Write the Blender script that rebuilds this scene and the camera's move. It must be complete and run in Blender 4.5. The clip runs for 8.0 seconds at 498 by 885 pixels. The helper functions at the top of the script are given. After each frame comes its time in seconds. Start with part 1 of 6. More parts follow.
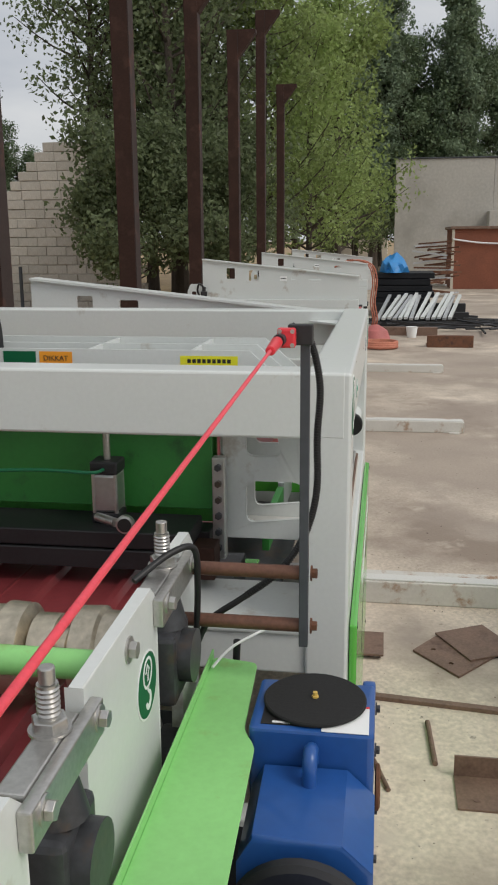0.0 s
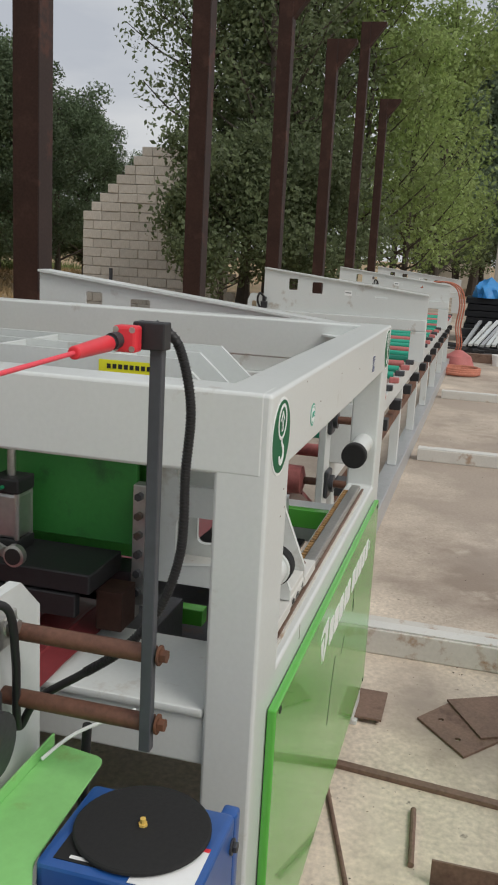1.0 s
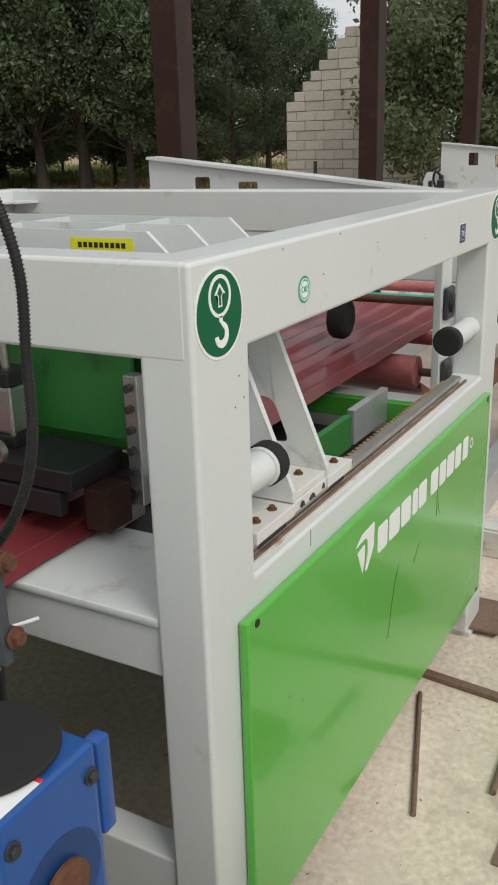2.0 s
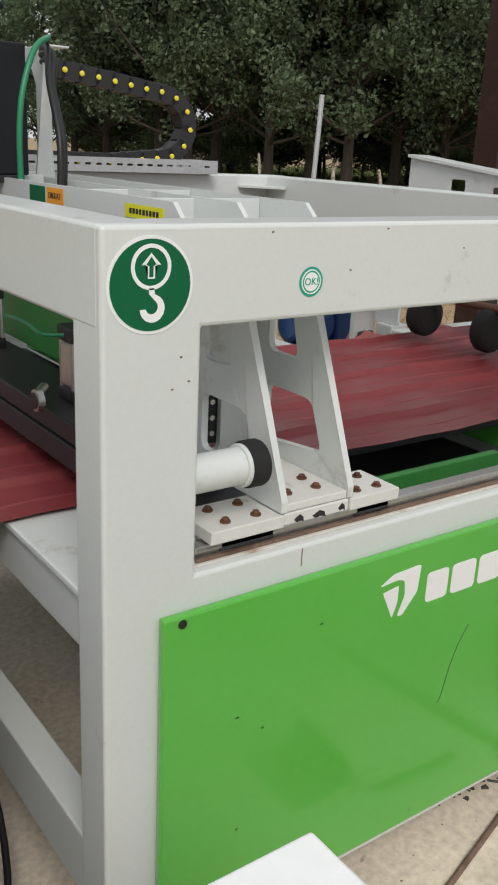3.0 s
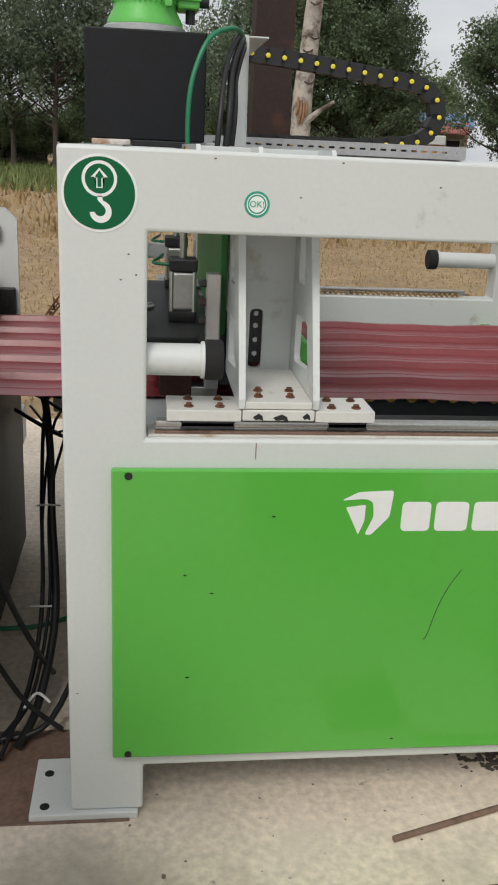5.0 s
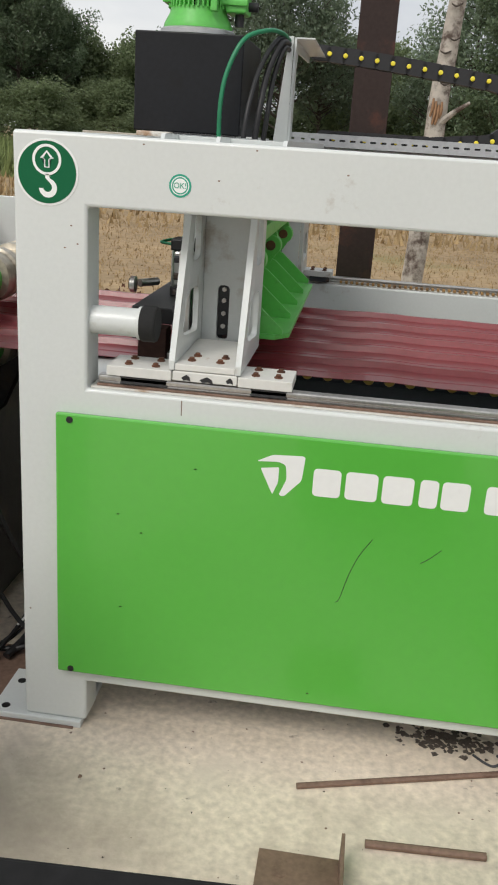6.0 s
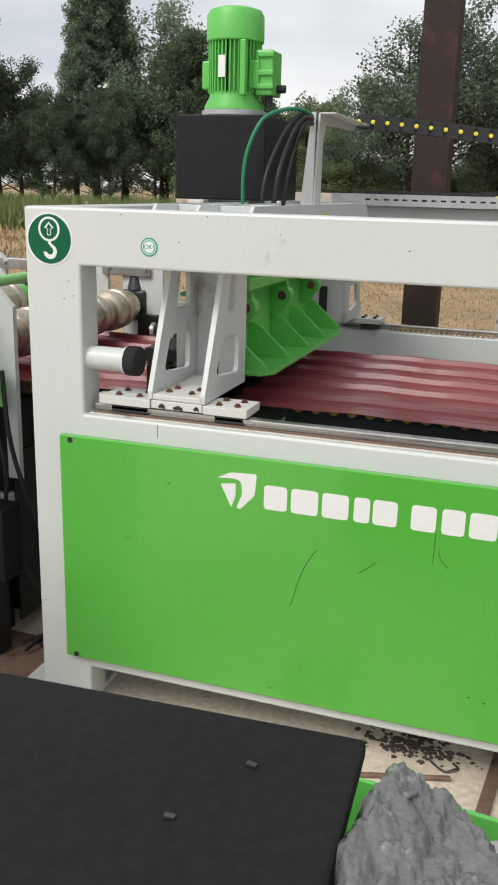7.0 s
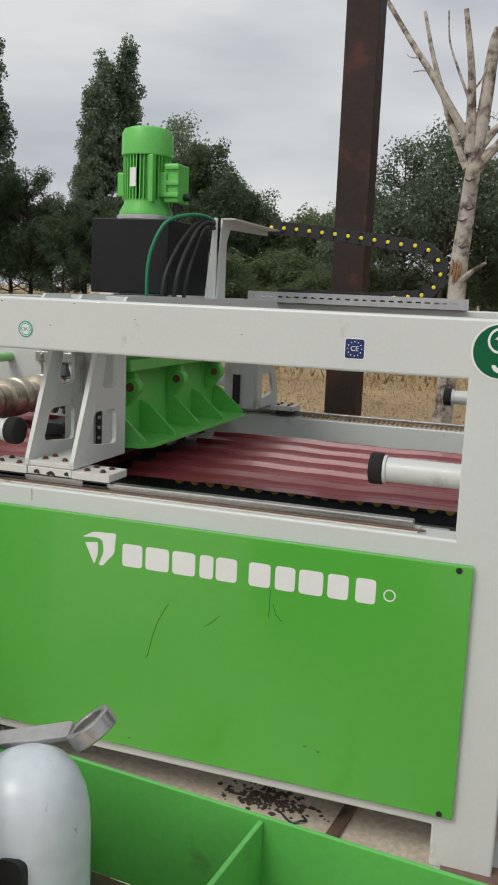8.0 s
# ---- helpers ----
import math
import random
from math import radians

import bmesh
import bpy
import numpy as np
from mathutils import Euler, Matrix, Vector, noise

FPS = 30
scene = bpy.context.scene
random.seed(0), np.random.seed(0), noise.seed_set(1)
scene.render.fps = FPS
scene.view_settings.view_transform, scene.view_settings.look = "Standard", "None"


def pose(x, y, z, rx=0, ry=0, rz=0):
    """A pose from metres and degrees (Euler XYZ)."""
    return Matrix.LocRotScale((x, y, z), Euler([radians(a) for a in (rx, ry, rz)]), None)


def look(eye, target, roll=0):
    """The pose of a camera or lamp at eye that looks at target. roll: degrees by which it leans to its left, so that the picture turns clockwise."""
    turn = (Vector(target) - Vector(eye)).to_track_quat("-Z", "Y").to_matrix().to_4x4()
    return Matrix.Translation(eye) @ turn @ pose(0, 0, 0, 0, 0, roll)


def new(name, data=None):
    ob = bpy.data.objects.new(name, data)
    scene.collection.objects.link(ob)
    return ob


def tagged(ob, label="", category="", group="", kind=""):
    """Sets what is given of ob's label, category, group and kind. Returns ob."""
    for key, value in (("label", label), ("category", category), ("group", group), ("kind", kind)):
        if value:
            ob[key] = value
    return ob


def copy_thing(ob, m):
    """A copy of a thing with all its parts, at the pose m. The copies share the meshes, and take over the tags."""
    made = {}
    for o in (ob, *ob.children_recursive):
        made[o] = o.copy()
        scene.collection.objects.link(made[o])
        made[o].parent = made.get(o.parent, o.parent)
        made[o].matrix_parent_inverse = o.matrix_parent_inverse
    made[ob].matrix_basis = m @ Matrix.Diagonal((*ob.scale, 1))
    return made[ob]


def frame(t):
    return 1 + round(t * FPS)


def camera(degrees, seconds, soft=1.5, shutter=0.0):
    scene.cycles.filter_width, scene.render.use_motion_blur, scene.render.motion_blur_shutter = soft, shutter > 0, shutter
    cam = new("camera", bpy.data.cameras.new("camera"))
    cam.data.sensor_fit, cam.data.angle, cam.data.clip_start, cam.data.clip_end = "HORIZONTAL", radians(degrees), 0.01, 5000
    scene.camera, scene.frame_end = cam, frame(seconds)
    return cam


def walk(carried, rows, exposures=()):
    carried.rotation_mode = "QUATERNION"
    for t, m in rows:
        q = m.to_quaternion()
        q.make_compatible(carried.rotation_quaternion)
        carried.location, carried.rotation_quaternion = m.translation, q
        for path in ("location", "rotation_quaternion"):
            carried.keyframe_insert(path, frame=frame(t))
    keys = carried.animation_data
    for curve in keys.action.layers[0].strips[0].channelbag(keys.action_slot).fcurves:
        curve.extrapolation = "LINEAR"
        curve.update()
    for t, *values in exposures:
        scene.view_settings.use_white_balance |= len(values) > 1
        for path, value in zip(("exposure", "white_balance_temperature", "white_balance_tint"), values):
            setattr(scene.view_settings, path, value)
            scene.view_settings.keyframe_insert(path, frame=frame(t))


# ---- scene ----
cam = camera(31.5, 8.0, soft=2.0)
PATH = [
    (0, (-1.936, -0.065, 1.838), (-0.009, 0.229, 1.39), -0.4),
    (0.5, (-1.707, -0.165, 1.837), (0.215, 0.237, 1.457), -0.0),
    (1, (-1.458, -0.34, 1.787), (0.435, 0.151, 1.366), 3.1),
    (1.5, (-1.297, -0.485, 1.738), (0.51, 0.165, 1.176), 0.3),
    (3, (-0.561, -1.139, 1.662), (0.559, 0.392, 1.027), 2.7),
    (3.5, (-0.351, -1.197, 1.611), (0.523, 0.494, 0.999), 4.5),
    (4, (-0.16, -1.319, 1.598), (0.443, 0.505, 1.044), 3.3),
    (4.5, (0.055, -1.61, 1.572), (0.236, 0.306, 1.028), -3.7),
    (5, (0.169, -1.773, 1.556), (0.404, 0.11, 0.926), 2.7),
    (6.5, (1.157, -2.101, 1.569), (0.691, -0.265, 0.928), 2.4),
    (7, (1.418, -2.204, 1.612), (0.808, -0.381, 1.059), 1.5),
    (7.5, (1.703, -2.225, 1.6), (1.024, -0.391, 1.185), 1.8),
    (8, (1.916, -2.318, 1.589), (1.272, -0.455, 1.256), 2.4),
]
walk(cam, [(t, look(eye, target, roll)) for t, eye, target, roll in PATH], exposures=[(0, 0.02), (0.5, -0.04), (1.0, 0.0), (1.5, 0.13), (3.0, 0.16), (3.5, 0.0), (4.5, 0.03), (5.0, 0.11), (6.5, 0.33), (7.0, 0.40), (7.5, 0.28), (8.0, -0.01)])

# ---- world, sun, exposure ----
world = bpy.data.worlds.new("world")
scene.world = world
world.use_nodes = True
wn, wl = world.node_tree.nodes, world.node_tree.links
wn.clear()
w_out = wn.new("ShaderNodeOutputWorld")
w_bg = wn.new("ShaderNodeBackground")
w_sky = wn.new("ShaderNodeTexSky")
w_sky.sky_type, w_sky.sun_disc = "NISHITA", False
w_sky.sun_elevation, w_sky.sun_rotation = radians(48), radians(200)
w_sky.air_density, w_sky.dust_density = 1.0, 4.0
w_co = wn.new("ShaderNodeTexCoord")
w_map = wn.new("ShaderNodeMapping")
w_map.inputs["Scale"].default_value = (1.0, 1.0, 3.2)
w_noise = wn.new("ShaderNodeTexNoise")
w_noise.inputs["Scale"].default_value, w_noise.inputs["Detail"].default_value = 2.6, 7.0
w_ramp = wn.new("ShaderNodeValToRGB")
w_ramp.color_ramp.elements[0].position, w_ramp.color_ramp.elements[0].color = 0.36, (6.1, 6.4, 6.95, 1)
w_ramp.color_ramp.elements[1].position, w_ramp.color_ramp.elements[1].color = 0.64, (9.3, 9.35, 9.3, 1)
w_mix = wn.new("ShaderNodeMix")
w_mix.data_type = "RGBA"
w_mix.inputs["Factor"].default_value = 0.88
wl.new(w_co.outputs["Generated"], w_map.inputs["Vector"])
wl.new(w_map.outputs["Vector"], w_noise.inputs["Vector"])
wl.new(w_noise.outputs["Fac"], w_ramp.inputs["Fac"])
wl.new(w_sky.outputs["Color"], w_mix.inputs[6])
wl.new(w_ramp.outputs["Color"], w_mix.inputs[7])
wl.new(w_mix.outputs[2], w_bg.inputs["Color"])
w_bg.inputs["Strength"].default_value = 0.085
wl.new(w_bg.outputs["Background"], w_out.inputs["Surface"])
sun = new("sun", bpy.data.lights.new("sun", "SUN"))
sun.data.energy, sun.data.angle, sun.data.color = 1.5, radians(25), (1.0, 0.96, 0.9)
sun.matrix_world = look((-6, -12, 14), (0, 0, 0))


# ---- materials ----
def mat(name, col, rough=0.5, metal=0.0, var=0.12, scale=6.0, fine=60.0, bump=0.02, spot=None, spot_amt=0.0, spot_scale=3.0, coat=0.0, spec=0.5, island=0.0):
    m = bpy.data.materials.new(name)
    m.use_nodes = True
    n, l = m.node_tree.nodes, m.node_tree.links
    b = n["Principled BSDF"]
    b.inputs["Metallic"].default_value = metal
    b.inputs["Specular IOR Level"].default_value = spec
    b.inputs["Coat Weight"].default_value = coat
    co = n.new("ShaderNodeTexCoord")
    big = n.new("ShaderNodeTexNoise")
    big.inputs["Scale"].default_value, big.inputs["Detail"].default_value = scale, 5.0
    small = n.new("ShaderNodeTexNoise")
    small.inputs["Scale"].default_value, small.inputs["Detail"].default_value = fine, 4.0
    l.new(co.outputs["Object"], big.inputs["Vector"])
    l.new(co.outputs["Object"], small.inputs["Vector"])
    add = n.new("ShaderNodeMath")
    add.operation = "ADD"
    l.new(big.outputs["Fac"], add.inputs[0])
    l.new(small.outputs["Fac"], add.inputs[1])
    ramp = n.new("ShaderNodeValToRGB")
    half = n.new("ShaderNodeMath")
    half.operation = "MULTIPLY"
    half.inputs[1].default_value = 0.5
    l.new(add.outputs[0], half.inputs[0])
    l.new(half.outputs[0], ramp.inputs["Fac"])
    e = ramp.color_ramp.elements
    e[0].position, e[1].position = 0.32, 0.68
    e[0].color = (*[c * (1 - var) for c in col], 1)
    e[1].color = (*[min(1, c * (1 + var)) for c in col], 1)
    last = ramp.outputs["Color"]
    if spot:
        sp = n.new("ShaderNodeTexNoise")
        sp.inputs["Scale"].default_value, sp.inputs["Detail"].default_value, sp.inputs["Roughness"].default_value = spot_scale, 8.0, 0.65
        l.new(co.outputs["Object"], sp.inputs["Vector"])
        sr = n.new("ShaderNodeValToRGB")
        sr.color_ramp.elements[0].position = 0.62 - 0.25 * spot_amt
        sr.color_ramp.elements[1].position = 0.72 - 0.15 * spot_amt
        l.new(sp.outputs["Fac"], sr.inputs["Fac"])
        mx = n.new("ShaderNodeMix")
        mx.data_type = "RGBA"
        l.new(sr.outputs["Color"], mx.inputs["Factor"])
        l.new(last, mx.inputs[6])
        mx.inputs[7].default_value = (*spot, 1)
        last = mx.outputs[2]
    if island:
        ob = n.new("ShaderNodeObjectInfo")
        geo = n.new("ShaderNodeNewGeometry")
        sm = n.new("ShaderNodeMath")
        sm.operation = "ADD"
        l.new(ob.outputs["Random"], sm.inputs[0])
        l.new(geo.outputs["Random Per Island"], sm.inputs[1])
        mr = n.new("ShaderNodeMapRange")
        mr.inputs["From Max"].default_value = 2.0
        mr.inputs["To Min"].default_value, mr.inputs["To Max"].default_value = 1 - island, 1 + island
        l.new(sm.outputs[0], mr.inputs["Value"])
        hs = n.new("ShaderNodeHueSaturation")
        l.new(mr.outputs["Result"], hs.inputs["Value"])
        l.new(last, hs.inputs["Color"])
        last = hs.outputs["Color"]
    l.new(last, b.inputs["Base Color"])
    rr = n.new("ShaderNodeMapRange")
    rr.inputs["To Min"].default_value, rr.inputs["To Max"].default_value = max(0.02, rough - 0.09), min(1, rough + 0.09)
    l.new(big.outputs["Fac"], rr.inputs["Value"])
    l.new(rr.outputs["Result"], b.inputs["Roughness"])
    if bump:
        bp = n.new("ShaderNodeBump")
        bp.inputs["Strength"].default_value, bp.inputs["Distance"].default_value = min(1.0, bump * 8), 0.004 + bump * 0.05
        l.new(half.outputs[0], bp.inputs["Height"])
        l.new(bp.outputs["Normal"], b.inputs["Normal"])
    return m


WHITE = mat("white_paint", (0.635, 0.66, 0.645), 0.36, var=0.035, scale=2.2, fine=90, bump=0.004, spot=(0.42, 0.38, 0.33), spot_amt=0.05, spot_scale=5, coat=0.15)
DIRTY = mat("stained_white_paint", (0.62, 0.60, 0.55), 0.5, var=0.08, scale=4, fine=70, bump=0.01, spot=(0.33, 0.19, 0.10), spot_amt=0.28, spot_scale=7)
CHIPPED = mat("chipped_white_plate_paint", (0.66, 0.655, 0.62), 0.42, var=0.06, scale=5, fine=70, bump=0.008, spot=(0.40, 0.29, 0.20), spot_amt=0.06, spot_scale=16)
GREEN = mat("green_panel_paint", (0.098, 0.44, 0.056), 0.2, var=0.03, scale=1.5, fine=40, bump=0.002, coat=0.4)
# green machine paint darkened in its colour for the shade inside the frame
GREEN_SHADED = mat("shaded_green_plate_paint", (0.030, 0.190, 0.036), 0.5, var=0.10, scale=4, fine=60, bump=0.006, spot=(0.02, 0.09, 0.025), spot_amt=0.2, spot_scale=6)
LIME = mat("lime_green_paint", (0.13, 0.52, 0.10), 0.4, var=0.08, scale=5, fine=80, bump=0.006, spot=(0.10, 0.28, 0.07), spot_amt=0.12, spot_scale=9)
PALE_GREEN = mat("pale_green_coated_steel", (0.26, 0.60, 0.20), 0.42, var=0.07, scale=4, fine=70, bump=0.006, spot=(0.25, 0.40, 0.12), spot_amt=0.15, spot_scale=6)
STICKER = mat("dark_green_sticker", (0.006, 0.115, 0.046), 0.5, var=0.04, bump=0.0, spec=0.18)
STICKER_W = mat("white_sticker", (0.82, 0.83, 0.82), 0.45, var=0.03, bump=0.0)
TEAL = mat("teal_sticker", (0.02, 0.33, 0.22), 0.4, var=0.05, bump=0.0)
NAVY = mat("navy_sticker", (0.012, 0.03, 0.13), 0.4, var=0.05, bump=0.0)
YELLOW = mat("yellow_label", (0.75, 0.72, 0.02), 0.5, var=0.05, bump=0.0)
ORANGE = mat("orange_label", (0.85, 0.33, 0.02), 0.5, var=0.05, bump=0.0)
INK = mat("black_print", (0.015, 0.015, 0.015), 0.5, var=0.1, bump=0.0)
RED_SHEET = mat("wine_red_coated_sheet", (0.225, 0.040, 0.045), 0.36, var=0.14, scale=3, fine=50, bump=0.003, coat=0.15)
BLACK = mat("black_plastic", (0.018, 0.018, 0.02), 0.5, var=0.25, scale=5, fine=90, bump=0.01)
BLACK_BOX = mat("black_painted_sheet", (0.009, 0.010, 0.0125), 0.5, spec=0.28, var=0.3, scale=3, fine=60, bump=0.004, spot=(0.008, 0.008, 0.009), spot_amt=0.2, spot_scale=6)
RUBBER = mat("black_rubber", (0.013, 0.013, 0.013), 0.88, var=0.25, fine=150, bump=0.02)
GREY_BAR = mat("dark_grey_steel_bar", (0.055, 0.06, 0.07), 0.5, var=0.15, scale=8, bump=0.008)
GUNMETAL = mat("dark_machined_steel", (0.06, 0.062, 0.068), 0.45, metal=0.4, var=0.3, scale=6, fine=80, bump=0.012, spot=(0.10, 0.07, 0.05), spot_amt=0.2, spot_scale=8)
GRIMY = mat("greasy_dark_steel", (0.030, 0.029, 0.030), 0.5, metal=0.2, var=0.4, scale=5, fine=60, bump=0.015, spot=(0.06, 0.045, 0.035), spot_amt=0.3, spot_scale=7)
STEEL = mat("bright_steel", (0.50, 0.49, 0.47), 0.32, metal=0.9, var=0.18, scale=9, fine=120, bump=0.01)
ROLLER = mat("worn_steel_roller", (0.50, 0.45, 0.36), 0.36, metal=0.75, var=0.3, scale=12, fine=60, bump=0.01)
ALU = mat("aluminium_cylinder", (0.58, 0.58, 0.57), 0.3, metal=0.85, var=0.1, scale=10, bump=0.004)
ZINC = mat("galvanised_tray", (0.52, 0.53, 0.54), 0.42, metal=0.6, var=0.12, scale=14, fine=70, bump=0.006)
RUST = mat("rusty_steel", (0.15, 0.065, 0.035), 0.7, metal=0.2, var=0.35, scale=9, fine=90, bump=0.03, spot=(0.07, 0.035, 0.025), spot_amt=0.4, spot_scale=10)
RUST_ROD = mat("brown_oxide_rod", (0.135, 0.062, 0.040), 0.55, metal=0.2, var=0.3, scale=14, fine=110, bump=0.02)
RUST_PLATE = mat("mill_scale_plate", (0.21, 0.135, 0.10), 0.62, metal=0.25, var=0.28, scale=7, fine=80, bump=0.02, spot=(0.12, 0.07, 0.05), spot_amt=0.3, spot_scale=9)
COLUMN = mat("primer_brown_column", (0.038, 0.018, 0.013), 0.6, spec=0.2, var=0.3, scale=4, fine=60, bump=0.02, spot=(0.060, 0.030, 0.022), spot_amt=0.35, spot_scale=5)
# slightly paler, greyer brown than COLUMN, for the -y edge plate
COLUMN_EDGE = mat("greyer_primer_flange", (0.042, 0.028, 0.025), 0.65, spec=0.2, var=0.2, scale=4, fine=60, bump=0.02, spot=(0.09, 0.04, 0.03), spot_amt=0.3, spot_scale=5)
BLUE = mat("blue_gearbox_paint", (0.018, 0.085, 0.30), 0.33, var=0.08, scale=4, fine=50, bump=0.008, coat=0.2)
BLUE_DARK = mat("blue_motor_paint", (0.012, 0.05, 0.17), 0.4, var=0.1, bump=0.008)
REDP = mat("red_switch_plastic", (0.70, 0.035, 0.05), 0.4, var=0.06, bump=0.004)
ROPE = mat("red_pull_rope", (0.78, 0.07, 0.10), 0.5, var=0.12, fine=200, bump=0.02)
ROLL_YEL = mat("yellow_skate_wheel", (0.70, 0.48, 0.12), 0.45, var=0.1, bump=0.004)
DOT_YEL = mat("yellow_chain_plug", (0.85, 0.72, 0.05), 0.45, var=0.08, bump=0.0)
HOSE_GREEN = mat("green_hose", (0.015, 0.20, 0.09), 0.4, var=0.08, bump=0.0)
PINK = mat("faded_red_roller", (0.45, 0.14, 0.13), 0.6, var=0.2, bump=0.01)
OCHRE = mat("greasy_rust_rail", (0.38, 0.22, 0.08), 0.6, var=0.3, scale=9, fine=60, bump=0.02, spot=(0.12, 0.07, 0.04), spot_amt=0.3, spot_scale=14)
CONCRETE = mat("weathered_concrete_slab", (0.68, 0.59, 0.48), 0.88, var=0.3, scale=1.6, fine=46, bump=0.07, spot=(0.27, 0.215, 0.17), spot_amt=0.40, spot_scale=0.42)


def stain(m, col, scale, lo, hi, rough=0.6):
    """A second, softer layer of stains over a material."""
    n, l = m.node_tree.nodes, m.node_tree.links
    base = n["Principled BSDF"].inputs["Base Color"]
    old = base.links[0].from_socket
    co = n.new("ShaderNodeTexCoord")
    tx = n.new("ShaderNodeTexNoise")
    tx.inputs["Scale"].default_value, tx.inputs["Detail"].default_value, tx.inputs["Roughness"].default_value = scale, 9.0, rough
    rp = n.new("ShaderNodeValToRGB")
    rp.color_ramp.elements[0].position, rp.color_ramp.elements[1].position = lo, hi
    mx = n.new("ShaderNodeMix")
    mx.data_type = "RGBA"
    l.new(co.outputs["Object"], tx.inputs["Vector"])
    l.new(tx.outputs["Fac"], rp.inputs["Fac"])
    l.new(rp.outputs["Color"], mx.inputs["Factor"])
    l.new(old, mx.inputs[6])
    mx.inputs[7].default_value = (*col, 1)
    l.new(mx.outputs[2], base)


stain(CONCRETE, (0.35, 0.295, 0.245), 0.75, 0.55, 0.70)
stain(CONCRETE, (0.66, 0.58, 0.48), 2.6, 0.60, 0.74)
stain(CONCRETE, (0.14, 0.115, 0.095), 17.0, 0.69, 0.76, 0.5)


def yard_dirt(m, col, scale, x0, x1):
    """Broad grey-brown dirt that thickens along the slab, away from the swept corner by the machine."""
    n, l = m.node_tree.nodes, m.node_tree.links
    base = n["Principled BSDF"].inputs["Base Color"]
    old = base.links[0].from_socket
    co = n.new("ShaderNodeTexCoord")
    sep = n.new("ShaderNodeSeparateXYZ")
    l.new(co.outputs["Object"], sep.inputs[0])
    run = n.new("ShaderNodeMapRange")
    run.inputs["From Min"].default_value, run.inputs["From Max"].default_value = x0, x1
    run.inputs["To Min"].default_value, run.inputs["To Max"].default_value = -0.25, 0.12
    l.new(sep.outputs["X"], run.inputs["Value"])
    tx = n.new("ShaderNodeTexNoise")
    tx.inputs["Scale"].default_value, tx.inputs["Detail"].default_value, tx.inputs["Roughness"].default_value = scale, 9.0, 0.62
    l.new(co.outputs["Object"], tx.inputs["Vector"])
    add = n.new("ShaderNodeMath")
    l.new(run.outputs["Result"], add.inputs[0])
    l.new(tx.outputs["Fac"], add.inputs[1])
    rp = n.new("ShaderNodeMapRange")
    rp.inputs["From Min"].default_value, rp.inputs["From Max"].default_value = 0.42, 0.66
    rp.inputs["To Max"].default_value = 0.8
    l.new(add.outputs[0], rp.inputs["Value"])
    mx = n.new("ShaderNodeMix")
    mx.data_type = "RGBA"
    l.new(rp.outputs["Result"], mx.inputs["Factor"])
    l.new(old, mx.inputs[6])
    mx.inputs[7].default_value = (*col, 1)
    l.new(mx.outputs[2], base)


yard_dirt(CONCRETE, (0.30, 0.245, 0.20), 0.55, 2.2, 4.2)
FIELD = mat("dry_straw_field", (0.33, 0.235, 0.13), 0.95, var=0.35, scale=0.5, fine=9, bump=0.2, spot=(0.20, 0.19, 0.07), spot_amt=0.3, spot_scale=0.12)
STRAW = mat("dry_grass", (0.37, 0.265, 0.135), 0.9, var=0.3, bump=0.0, island=0.35)
WEED = mat("green_weeds", (0.15, 0.19, 0.065), 0.9, var=0.3, bump=0.0, island=0.4)
BLOCK = mat("limestone_block", (0.47, 0.435, 0.385), 0.9, var=0.2, scale=2.5, fine=30, bump=0.05, island=0.16, spot=(0.36, 0.31, 0.25), spot_amt=0.2, spot_scale=2)
MORTAR = mat("grey_mortar", (0.41, 0.38, 0.34), 0.95, var=0.15, scale=3, fine=40, bump=0.06)
PLASTER = mat("grey_rendered_wall", (0.48, 0.46, 0.42), 0.9, var=0.14, scale=0.35, fine=9, bump=0.04, spot=(0.37, 0.35, 0.315), spot_amt=0.35, spot_scale=0.3)
BRICK = mat("red_brick", (0.24, 0.085, 0.05), 0.9, var=0.2, scale=2, fine=20, bump=0.05, island=0.25)


def leaf_mat(name, col, glow=0.35):
    m = mat(name, col, 0.55, var=0.3, bump=0.0, island=0.45, spec=0.35)
    n, l = m.node_tree.nodes, m.node_tree.links
    tr = n.new("ShaderNodeBsdfTranslucent")
    mx = n.new("ShaderNodeMixShader")
    mx.inputs["Fac"].default_value = glow
    b = n["Principled BSDF"]
    l.new(b.inputs["Base Color"].links[0].from_socket, tr.inputs["Color"])
    l.new(b.outputs["BSDF"], mx.inputs[1])
    l.new(tr.outputs["BSDF"], mx.inputs[2])
    l.new(mx.outputs["Shader"], n["Material Output"].inputs["Surface"])
    return m


LEAF = leaf_mat("poplar_leaf", (0.195, 0.245, 0.125), 0.52)
LEAF_BRIGHT = leaf_mat("fresh_leaf", (0.27, 0.35, 0.125), 0.52)
LEAF_DARK = leaf_mat("dark_leaf", (0.130, 0.180, 0.098))
# distance haze mixed into the leaf colour of the far trees
LEAF_HAZY = leaf_mat("hazy_grey_green_leaf", (0.19, 0.248, 0.160), 0.45)
ENAMEL = mat("scuffed_white_enamel", (0.58, 0.635, 0.67), 0.30, var=0.10, scale=7, bump=0.006, spot=(0.13, 0.125, 0.12), spot_amt=-0.10, spot_scale=34)
TOP_RUBBER = mat("worn_black_rubber_sheet", (0.0105, 0.0105, 0.0105), 0.8, var=0.45, scale=5, fine=90, bump=0.02, spec=0.27)
BARK = mat("tree_bark", (0.075, 0.06, 0.048), 0.9, var=0.3, scale=8, fine=40, bump=0.1)
